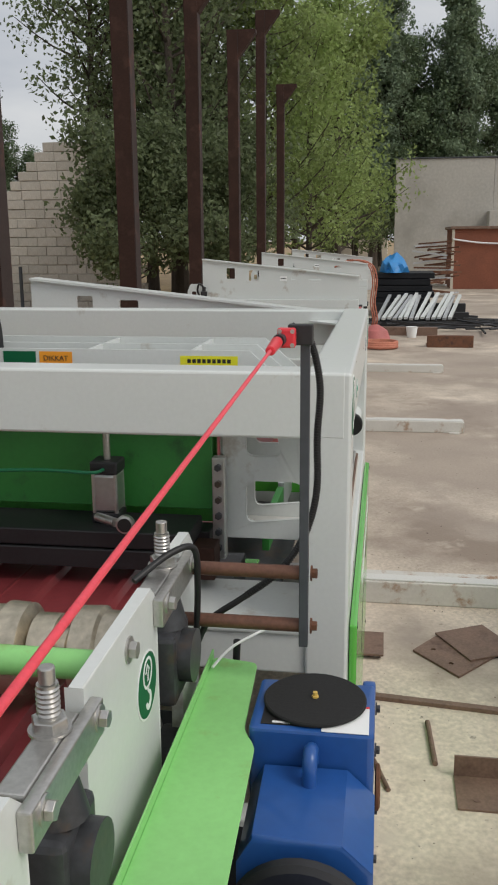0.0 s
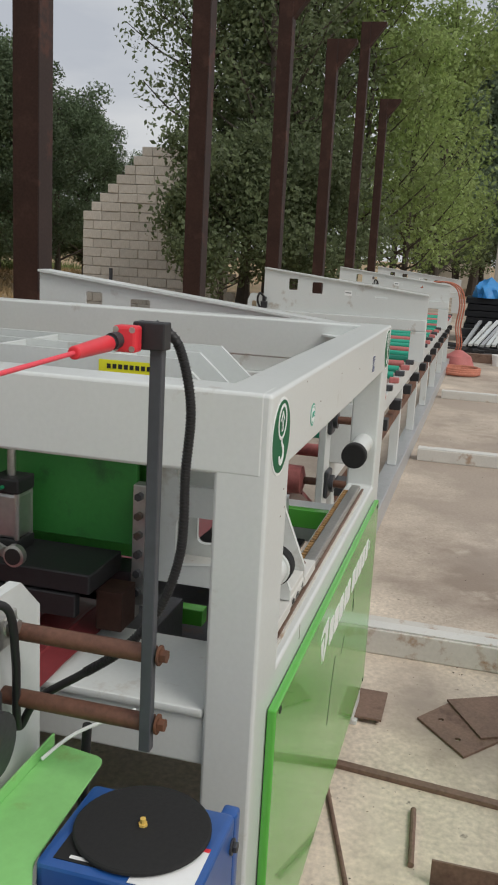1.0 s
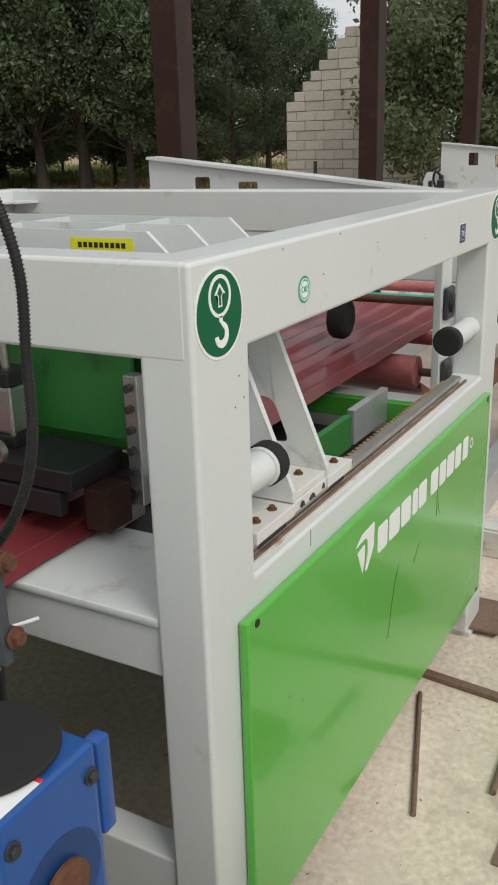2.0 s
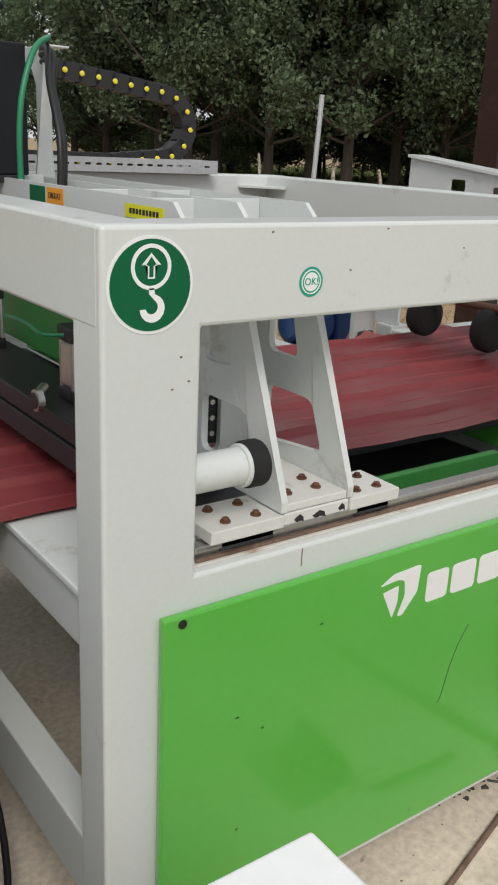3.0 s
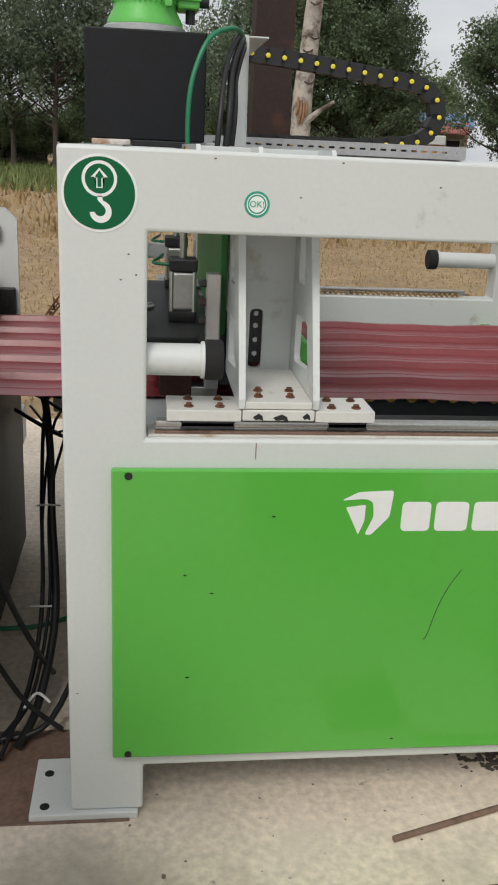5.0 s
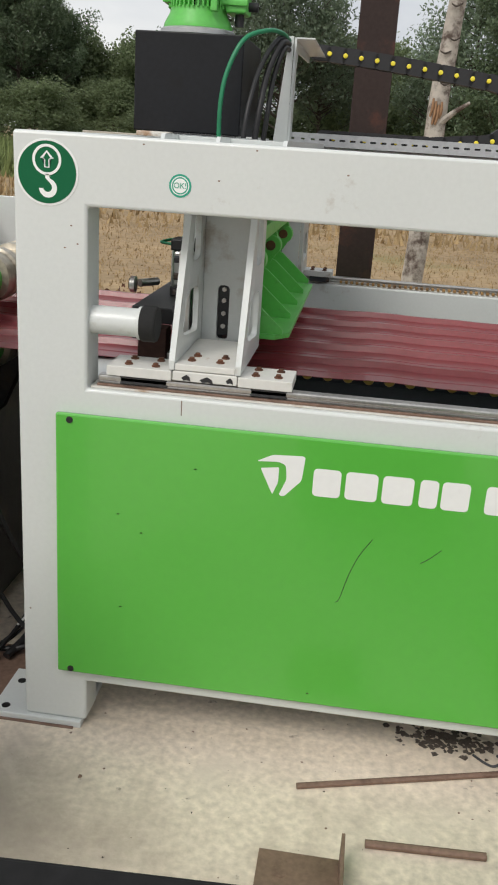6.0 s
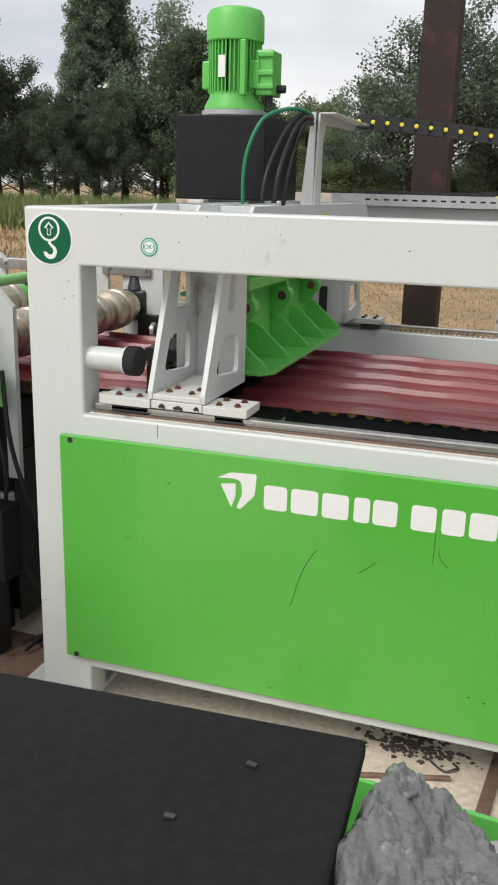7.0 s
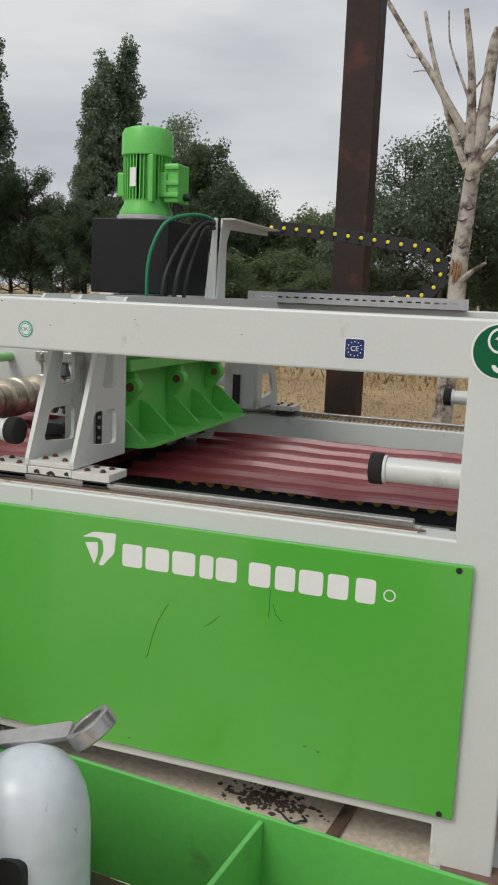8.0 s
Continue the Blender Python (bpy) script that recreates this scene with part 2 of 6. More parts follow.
BIRCH = mat("pale_birch_bark", (0.50, 0.45, 0.39), 0.8, var=0.25, scale=5, fine=26, bump=0.08, spot=(0.10, 0.07, 0.055), spot_amt=0.6, spot_scale=11)
BIRCH_WOOD = mat("bare_brown_wood", (0.30, 0.17, 0.09), 0.8, var=0.3, scale=8, fine=40, bump=0.06)
TARP = mat("blue_tarp", (0.03, 0.22, 0.52), 0.5, var=0.15, bump=0.03)
BAG = mat("grey_net_patterned_plastic", (0.15, 0.153, 0.15), 0.24, var=0.30, scale=38, fine=300, bump=0.05, spot=(0.34, 0.35, 0.34), spot_amt=0.16, spot_scale=46, coat=0.5)
GRIME = mat("greasy_tray_floor", (0.10, 0.075, 0.055), 0.6, var=0.4, scale=10, fine=60, bump=0.05, spot=(0.12, 0.25, 0.07), spot_amt=0.25, spot_scale=8)
CABLE = mat("black_cable", (0.012, 0.012, 0.013), 0.5, var=0.2, bump=0.0)
SALMON = mat("faded_orange_sling", (0.46, 0.17, 0.11), 0.85, var=0.2, scale=12, bump=0.05)
ROOF_BLUE = mat("blue_sheet_roof", (0.12, 0.25, 0.50), 0.5, var=0.1, bump=0.0)
ROOF_RED = mat("red_sheet_roof", (0.36, 0.12, 0.10), 0.6, var=0.1, bump=0.0)
CREAM = mat("cream_house_wall", (0.55, 0.50, 0.42), 0.9, var=0.1, bump=0.02)
CANVAS = mat("orange_canvas", (0.80, 0.33, 0.03), 0.8, var=0.1, bump=0.0)


# ---- mesh helpers ----
def finish(bm, angle=35):
    bmesh.ops.recalc_face_normals(bm, faces=bm.faces)
    lim, small = radians(angle), radians(8)
    for f in bm.faces:
        f.smooth = True
    for e in bm.edges:
        if len(e.link_faces) == 2:
            bend = e.calc_face_angle(0)
            if bend > small:
                a, b = sorted((e.link_faces[0].calc_area(), e.link_faces[1].calc_area()))
                e.smooth = bend <= lim and (angle > 60 or b < 6 * a)
    me = bpy.data.meshes.new("m")
    bm.to_mesh(me)
    bm.free()
    return me


def part(name, bm, material, parent, label="", angle=35):
    me = finish(bm, angle) if isinstance(bm, bmesh.types.BMesh) else bm
    if not me.materials:
        me.materials.append(material)
    me.name = name
    ob = new(name, me)
    if parent is not None:
        ob.parent = parent
        ob.matrix_parent_inverse = parent.matrix_world.inverted()
    return tagged(ob, label)


def thing(name, label, category, group="", kind="", at=(0, 0, 0)):
    ob = new(name)
    ob.empty_display_size = 0.05
    ob.matrix_basis = Matrix.Translation(at)
    ob.matrix_world = Matrix.Translation(at)
    return tagged(ob, label, category, group, kind)


def solo(name, bm, material, label, category, group="", kind="", angle=35):
    return tagged(part(name, bm, material, None, "", angle), label, category, group, kind)


def merge(*bms):
    out = bms[0]
    for b in bms[1:]:
        me = bpy.data.meshes.new("t")
        b.to_mesh(me)
        b.free()
        out.from_mesh(me)
        bpy.data.meshes.remove(me)
    return out


def box(x0, x1, y0, y1, z0, z1, bev=0.003, seg=2):
    bm = bmesh.new()
    bmesh.ops.create_cube(bm, size=1.0)
    for v in bm.verts:
        v.co = Vector((x0 if v.co.x < 0 else x1, y0 if v.co.y < 0 else y1, z0 if v.co.z < 0 else z1))
    if bev:
        bmesh.ops.bevel(bm, geom=list(bm.edges), offset=bev, segments=seg, affect="EDGES", profile=0.5)
    return bm


def cyl(p, q, r, r2=None, seg=24, bev=0.0):
    p, q = Vector(p), Vector(q)
    bm = bmesh.new()
    d = (q - p).length
    bmesh.ops.create_cone(bm, cap_ends=True, segments=seg, radius1=r, radius2=r if r2 is None else r2, depth=d)
    if bev:
        rims = [e for e in bm.edges if abs(abs(e.verts[0].co.z) - d / 2) < 1e-6 and abs(e.verts[0].co.z - e.verts[1].co.z) < 1e-6]
        bmesh.ops.bevel(bm, geom=rims, offset=bev, segments=2, affect="EDGES", profile=0.5)
    turn = (q - p).to_track_quat("Z", "Y").to_matrix().to_4x4()
    bm.transform(Matrix.Translation((p + q) / 2) @ turn)
    return bm


def lathe(profile, base, seg=28, axis="Z"):
    """Turns (radius, height) pairs round the axis through base."""
    bm = bmesh.new()
    rings = []
    for r, h in profile:
        rings.append([bm.verts.new((r * math.cos(2 * math.pi * i / seg), r * math.sin(2 * math.pi * i / seg), h)) for i in range(seg)])
    for a, b in zip(rings, rings[1:]):
        for i in range(seg):
            bm.faces.new((a[i], a[(i + 1) % seg], b[(i + 1) % seg], b[i]))
    bm.faces.new(rings[0][::-1])
    bm.faces.new(rings[-1])
    if axis == "Y":
        bm.transform(Matrix.Rotation(radians(-90), 4, "X"))
    if axis == "X":
        bm.transform(Matrix.Rotation(radians(90), 4, "Y"))
    bm.transform(Matrix.Translation(base))
    return bm


def tube(points, r, seg=12, smooth=5):
    pts = [Vector(p) for p in points]
    if smooth > 1 and len(pts) > 2:
        fine = []
        for i in range(len(pts) - 1):
            a, b, c, d = pts[max(i - 1, 0)], pts[i], pts[i + 1], pts[min(i + 2, len(pts) - 1)]
            for k in range(smooth):
                u = k / smooth
                fine.append(0.5 * (2 * b + (c - a) * u + (2 * a - 5 * b + 4 * c - d) * u * u + (3 * b - a - 3 * c + d) * u ** 3))
        pts = fine + [pts[-1]]
    seg = max(seg, 11) if not callable(r) else seg
    bm = bmesh.new()
    rings, up = [], None
    for i, p in enumerate(pts):
        t = (pts[min(i + 1, len(pts) - 1)] - pts[max(i - 1, 0)]).normalized()
        if up is None:
            up = t.orthogonal().normalized()
        up = (up - t * up.dot(t)).normalized()
        side = t.cross(up)
        rr = r(i / (len(pts) - 1)) if callable(r) else r
        rings.append([bm.verts.new(p + rr * (math.cos(2 * math.pi * k / seg) * up + math.sin(2 * math.pi * k / seg) * side)) for k in range(seg)])
    for a, b in zip(rings, rings[1:]):
        for k in range(seg):
            bm.faces.new((a[k], a[(k + 1) % seg], b[(k + 1) % seg], b[k]))
    bm.faces.new(rings[0][::-1])
    bm.faces.new(rings[-1])
    return bm


def rounded(pts, r, n=4):
    """A polygon with its corners rounded."""
    out = []
    for i, p in enumerate(pts):
        p, a, b = Vector(p), Vector(pts[i - 1]), Vector(pts[(i + 1) % len(pts)])
        u, v = (a - p), (b - p)
        k = min(r, u.length * 0.45, v.length * 0.45)
        s, e = p + u.normalized() * k, p + v.normalized() * k
        for j in range(n + 1):
            f = j / n
            out.append(s * (1 - f) ** 2 + p * 2 * f * (1 - f) + e * f * f)
    return [tuple(o) for o in out]


def circle2(cx, cy, rx, ry=None, n=32):
    ry = ry or rx
    return [(cx + rx * math.cos(2 * math.pi * i / n), cy + ry * math.sin(2 * math.pi * i / n)) for i in range(n)]


def plate(outer, holes, depth, plane="XZ", at=0.0, bev=0.0):
    """A flat plate with holes: the outline in the named plane, from at to at + depth along the third axis."""
    bm = bmesh.new()
    edges = []
    for loop in (outer, *holes):
        vs = [bm.verts.new((u, v, 0)) for u, v in loop]
        edges += [bm.edges.new((vs[i], vs[(i + 1) % len(vs)])) for i in range(len(vs))]
    bmesh.ops.triangle_fill(bm, use_beauty=True, use_dissolve=False, edges=edges)
    faces = list(bm.faces)
    got = bmesh.ops.extrude_face_region(bm, geom=faces)
    bmesh.ops.translate(bm, vec=(0, 0, depth), verts=[g for g in got["geom"] if isinstance(g, bmesh.types.BMVert)])
    for v in bm.verts:
        u, w, d = v.co
        v.co = {"XZ": (u, at + d, w), "YZ": (at + d, u, w), "XY": (u, w, at + d)}[plane]
    return bm


def cells(us, vs, keep, depth, at):
    """A slab in the XZ plane made of the grid cells for which keep(i, j) holds."""
    bm = bmesh.new()
    g = {}
    for i in range(len(us) - 1):
        for j in range(len(vs) - 1):
            if keep(i, j):
                q = []
                for a, b in ((i, j), (i + 1, j), (i + 1, j + 1), (i, j + 1)):
                    if (a, b) not in g:
                        g[a, b] = bm.verts.new((us[a], at, vs[b]))
                    q.append(g[a, b])
                bm.faces.new(q)
    got = bmesh.ops.extrude_face_region(bm, geom=list(bm.faces))
    bmesh.ops.translate(bm, vec=(0, depth, 0), verts=[v for v in got["geom"] if isinstance(v, bmesh.types.BMVert)])
    bmesh.ops.recalc_face_normals(bm, faces=bm.faces)
    return bm


def rect(u0, u1, v0, v1):
    return [(u0, v0), (u1, v0), (u1, v1), (u0, v1)]


def hexbolt(p, axis=(0, 0, 1), r=0.011, h=0.008):
    p, a = Vector(p), Vector(axis).normalized()
    return merge(cyl(p, p + a * 0.003, r * 1.5, seg=16), cyl(p + a * 0.003, p + a * (0.003 + h), r, seg=6, bev=0.001))


def letters(name, words, size, at, rot, material, parent, wide=1.0):
    """Raised flat lettering in the built-in font, as a mesh."""
    cu = bpy.data.curves.new("t", "FONT")
    cu.body, cu.size, cu.extrude, cu.align_x, cu.align_y = words, size, 0.0004, "CENTER", "CENTER"
    tmp = bpy.data.objects.new("t", cu)
    me = bpy.data.meshes.new_from_object(tmp)
    bpy.data.objects.remove(tmp)
    me.transform(Matrix.Translation(at) @ Euler([radians(a) for a in rot]).to_matrix().to_4x4() @ Matrix.Diagonal((wide, 1, 1, 1)))
    me.materials.clear()
    me.materials.append(material)
    return part(name, me, material, parent)


# ---- ground ----
def ground_mesh(x0, x1, y0, y1, z, step, wob):
    bm = bmesh.new()
    nx, ny = max(1, int((x1 - x0) / step)), max(1, int((y1 - y0) / step))
    g = [[bm.verts.new((x0 + (x1 - x0) * i / nx, y0 + (y1 - y0) * j / ny, z + wob * noise.noise((i * 0.7, j * 0.7, 3.1)))) for j in range(ny + 1)] for i in range(nx + 1)]
    for i in range(nx):
        for j in range(ny):
            bm.faces.new((g[i][j], g[i + 1][j], g[i + 1][j + 1], g[i][j + 1]))
    return bm


solo("ground", ground_mesh(-700, 900, -700, 900, -0.06, 40, 0.0), FIELD, "dry straw-coloured field reaching the far trees", "ground", kind="structure")
solo("concrete_slab", merge(box(-14, 46, -16, 3.3, -0.25, 0.0, 0.01)), CONCRETE, "weathered beige concrete yard slab with dark stains", "pavement", kind="structure")


# ---- the cutting station's frame ----
L, W, D, H = 1.873, 2.11, 0.100, 1.55
CX = 0.014         # where the carriage stands along its rails


def soften(bm, r, seg=2, least=60):
    sharp = [e for e in bm.edges if len(e.link_faces) == 2 and e.calc_face_angle(0) > radians(least)]
    bmesh.ops.bevel(bm, geom=sharp, offset=r, segments=seg, affect="EDGES", profile=0.5)
    return bm


station = thing("machine_frame", "white painted steel box frame of a flying cut-off station", "machine frame")
SX = (0, 0.172, 1.701, L)
part("side_frame", soften(cells(SX, (0.02, 0.145, 0.968, 1.394, H), lambda i, j: i != 1 or j in (1, 3), D, 0.0), 0.007, 3), WHITE, station)
part("side_frame", soften(cells(SX, (0.02, 0.145, 0.30, 0.80, 0.968, 1.394, H), lambda i, j: i != 1 or j in (1, 3, 5), D, W - D), 0.007, 3), WHITE, station)
part("end_beam", box(-0.0006, 0.10, 0.011, W - 0.011, 1.398, H + 0.0005, 0.007, 3), WHITE, station)
part("end_beam", box(L - 0.10, L - 0.0015, D - 0.03, W - D + 0.03, 1.404, H - 0.0012, 0.007, 3), WHITE, station)
part("ledge_beam", merge(box(0.012, 0.10, D, W - D, 0.815, 0.916, 0.005), box(0.004, 0.30, D + 0.002, W - D, 0.918, 0.935, 0.004)), WHITE, station)
part("ledge_beam", box(L - 0.10, L - 0.012, D, W - D, 0.70, 0.84, 0.005), WHITE, station)
part("tie_beam", box(0.012, 0.085, D, W - D, 0.25, 0.40, 0.005), WHITE, station)
part("tie_beam", box(L - 0.085, L - 0.012, D, W - D, 0.25, 0.40, 0.005), WHITE, station)
for fx in (-0.10, L - 0.16):
    for fy in (-0.012, W - 0.20):
        f = part("foot_plate", box(fx, fx + 0.26, fy, fy + 0.21, 0.0, 0.02, 0.003), WHITE, station)
        for bx in (0.03, 0.06):
            part("anchor_hole", cyl((fx + 0.035, fy + 0.03 + (bx - 0.03) * 4, 0.019), (fx + 0.035, fy + 0.03 + (bx - 0.03) * 4, 0.021), 0.012, seg=16), INK, f)
# corner gussets inside the top ring
for gy, s in ((D, 1), (W - D, -1)):
    part("corner_gusset", plate(rounded([(L - 0.10, gy), (L - 0.25, gy), (L - 0.25, gy + s * 0.02), (L - 0.13, gy + s * 0.14), (L - 0.10, gy + s * 0.14)], 0.015), [], 0.008, "XY", 1.50), WHITE, station)


def side_panel(y, s):
    p = part("side_panel", soften(box(0.100, 1.757, min(y, y + s * 0.019), max(y, y + s * 0.019), 0.184, 0.907, 0), 0.004), GREEN, station, "glossy green side panel with white lettering bars")
    for hx in (0.136, 1.721):
        for hz in (0.195, 0.893):
            part("screw_hole", cyl((hx, y + s * 0.018, hz), (hx, y + s * 0.0205, hz), 0.0085, seg=16), INK, p)
    return p


panel = side_panel(-0.002, -1)
side_panel(W + 0.002, 1)
PY = -0.0218
# the maker's mark and name as plain white shapes
part("logo_shape", plate(rounded([(0.597, 0.838), (0.635, 0.858), (0.713, 0.862), (0.708, 0.80), (0.668, 0.755), (0.655, 0.757), (0.672, 0.80), (0.668, 0.835), (0.65, 0.842)], 0.008), [], 0.0008, "XZ", PY), STICKER_W, panel)
part("logo_shape", plate(rounded([(0.608, 0.822), (0.652, 0.828), (0.652, 0.79), (0.640, 0.757)], 0.004), [], 0.0008, "XZ", PY), STICKER_W, panel)
for a, b in ((0.735, 0.801), (0.812, 0.888), (0.899, 0.972), (0.986, 1.029), (1.037, 1.102), (1.138, 1.203), (1.217, 1.276), (1.287, 1.357), (1.370, 1.429), (1.449, 1.505)):
    part("lettering_bar", plate(rounded(rect(a, b, 0.765, 0.835), 0.012), [], 0.0008, "XZ", PY), STICKER_W, panel)
part("lettering_bar", plate(circle2(1.543, 0.797, 0.017), [circle2(1.543, 0.797, 0.0135)], 0.0008, "XZ", PY), STICKER_W, panel)
for pts in ([(0.89, 0.668), (0.862, 0.62), (0.842, 0.565), (0.826, 0.50), (0.817, 0.489)], [(1.055, 0.66), (1.03, 0.635), (1.01, 0.62)], [(1.205, 0.76), (1.203, 0.68)], [(1.215, 0.72), (1.225, 0.69), (1.245, 0.672)]):
    part("scratch", tube([(u, PY + 0.0006, v) for u, v in pts], 0.0007, 5, 4), INK, panel)
for sx, sz in ((0.32, 0.615), (0.26, 0.66), (0.45, 0.80), (0.27, 0.40), (1.33, 0.31), (1.37, 0.302), (0.77, 0.215)):
    part("paint_chip", plate(circle2(sx, sz, 0.0042, 0.0018, 9), [], 0.0006, "XZ", PY + 0.0008), RUST_PLATE, panel)
part("weld_mark", box(0.405, 0.407, -0.0006, 0.003, 0.925, 0.962, 0), RUST_PLATE, station)


def hook_sticker(cx, cz, r, y, s, parent, squeeze=1.0):
    """Lifting-point sign: a disc, a ring with an arrow, and a hook."""
    k = r / 0.0725
    d = part("sign_disc", plate(circle2(cx, cz, r * squeeze, r, 48), [], 0.0010, "XZ", y), STICKER_W, parent)
    part("sign_face", plate(circle2(cx, cz, r * 0.93 * squeeze, r * 0.93, 48), [], 0.0010, "XZ", y + s * 0.0009), STICKER, d)
    yy = y + s * 0.0017
    part("sign_ring", plate(circle2(cx, cz + 0.027 * k, 0.0335 * k, n=32), [circle2(cx, cz + 0.027 * k, 0.0275 * k, n=32)], 0.0008, "XZ", yy), STICKER_W, d)
    arrow = [(-0.006, 0.010), (0.006, 0.010), (0.006, 0.030), (0.016, 0.030), (0.0, 0.047), (-0.016, 0.030), (-0.006, 0.030)]
    inner = [(u * 0.62, 0.012 + (v - 0.010) * 0.82) for u, v in arrow]
    part("sign_arrow", plate([(cx + u * k, cz + v * k) for u, v in arrow], [[(cx + u * k, cz + v * k) for u, v in inner]], 0.0008, "XZ", yy), STICKER_W, d)
    arc_out = [(0.002 + 0.021 * math.cos(a), -0.034 + 0.021 * math.sin(a)) for a in [radians(70 - i * 19) for i in range(14)]]
    arc_in = [(0.001 + 0.0105 * math.cos(a), -0.032 + 0.0105 * math.sin(a)) for a in [radians(-165 + i * 17) for i in range(13)]]
    part("sign_hook", plate([(cx + u * k, cz + v * k) for u, v in [(-0.004, -0.012), (-0.004, -0.004), (0.005, -0.004), (0.006, -0.013)] + arc_out + arc_in], [], 0.0008, "XZ", yy), STICKER_W, d)
    return d


hook_sticker(0.080, 1.463, 0.0725, -0.0012, -1, station)
hook_sticker(1.775, 1.470, 0.0725, -0.0012, -1, station)
okd = part("inspection_sticker", plate(circle2(0.384, 1.454, 0.025), [], 0.0008, "XZ", -0.0009), TEAL, station, "round teal and white inspection sticker")
part("sticker_face", plate(circle2(0.384, 1.454, 0.0205), [circle2(0.384, 1.454, 0.0185)], 0.0008, "XZ", -0.0016), STICKER_W, okd)
part("sticker_face", plate(circle2(0.384, 1.454, 0.0155), [], 0.0008, "XZ", -0.0016), STICKER_W, okd)
letters("sticker_text", "OK!", 0.017, (0.384, -0.002, 1.454), (90, 0, 0), TEAL, okd)
ce = part("approval_sticker", plate(rounded(rect(1.373, 1.429, 1.427, 1.483), 0.006), [], 0.0008, "XZ", -0.0009), STICKER_W, station, "square navy approval sticker with a ring of stars")
part("sticker_face", plate(rounded(rect(1.3755, 1.4265, 1.4295, 1.4805), 0.005), [], 0.0008, "XZ", -0.0016), NAVY, ce)
letters("sticker_text", "CE", 0.019, (1.401, -0.0021, 1.455), (90, 0, 0), STICKER_W, ce)
for i in range(12):
    a = 2 * math.pi * i / 12
    part("star", plate(circle2(1.401 + 0.019 * math.cos(a), 1.455 + 0.019 * math.sin(a), 0.0018, n=5), [], 0.0006, "XZ", -0.0021), STICKER_W, ce)
for sx, sz in ((0.30, 1.536), (0.55, 1.538), (1.08, 1.475), (0.75, 1.50), (0.47, 1.47), (0.135, 1.35), (0.12, 1.30), (0.02, 0.35), (0.15, 1.31)):
    part("paint_chip", plate(circle2(sx, sz, 0.0028, 0.0018, 7), [], 0.0004, "XZ", -0.0003), RUST_PLATE, station)

# rails on both sides
for ry, s in ((0.048, 1), (W - 0.048, -1)):
    r = part("rail_bed", box(0.176, 1.60, ry - 0.030, ry + 0.044, 0.9682, 0.973, 0.001), DIRTY, station, "rust-stained bed under the guide rail")
    part("guide_rail", merge(box(0.19, 1.585, ry - 0.010, ry + 0.012, 0.973, 0.984, 0.002), box(0.19, 1.585, ry - 0.016, ry + 0.016, 0.984, 0.999, 0.004)), STEEL, station)
    part("rail_strip", box(0.19, 1.62, ry - s * 0.020 - 0.004, ry - s * 0.020 + 0.004, 0.973, 0.979, 0.001), RUST_PLATE, station)
    part("gear_rack", merge(*[box(0.70 + i * 0.024, 0.712 + i * 0.024, ry + s * 0.030 - 0.008, ry + s * 0.030 + 0.008, 0.974, 0.986, 0.002) for i in range(36)]), OCHRE, station)
    for px, q, ln in ((0.172, 1, 0.160), (1.701, -1, 0.247 if s > 0 else 0.30)):
        b = part("buffer_pipe", merge(cyl((px - q * 0.004, ry, 1.13), (px + q * (ln - 0.04), ry, 1.13), 0.034, seg=28, bev=0.003), cyl((px + q * (ln - 0.047), ry, 1.13), (px + q * (ln - 0.037), ry, 1.13), 0.0395, seg=28, bev=0.002)), WHITE, station)
        part("rubber_buffer", cyl((px + q * (ln - 0.040), ry, 1.13), (px + q * ln, ry, 1.13), 0.043, seg=28, bev=0.006), RUBBER, b, "black rubber buffer cap")

# cable tray on the back beam
tray = thing("cable_tray", "slotted galvanised cable tray along the rear beam", "cable tray")
part("tray_floor", box(0.40, 1.482, 1.957, 2.075, 1.5505, 1.5545, 0.0008), ZINC, tray)
for ty in (1.953, 2.073):
    slots = [rounded(rect(0.43 + i * 0.043, 0.455 + i * 0.043, 1.574, 1.582), 0.003, 2) for i in range(24)]
    part("tray_side", plate(rect(0.40, 1.482, 1.5505, 1.602), slots, 0.003, "XZ", ty), ZINC, tray)
part("tray_bracket", box(0.42, 1.40, 2.079, 2.105, 1.5502, 1.5555, 0.001), ZINC, tray)

# ---- the carriage ----
carriage = thing("cutting_carriage", "white sliding carriage with gusseted towers and cross beam", "machine carriage")


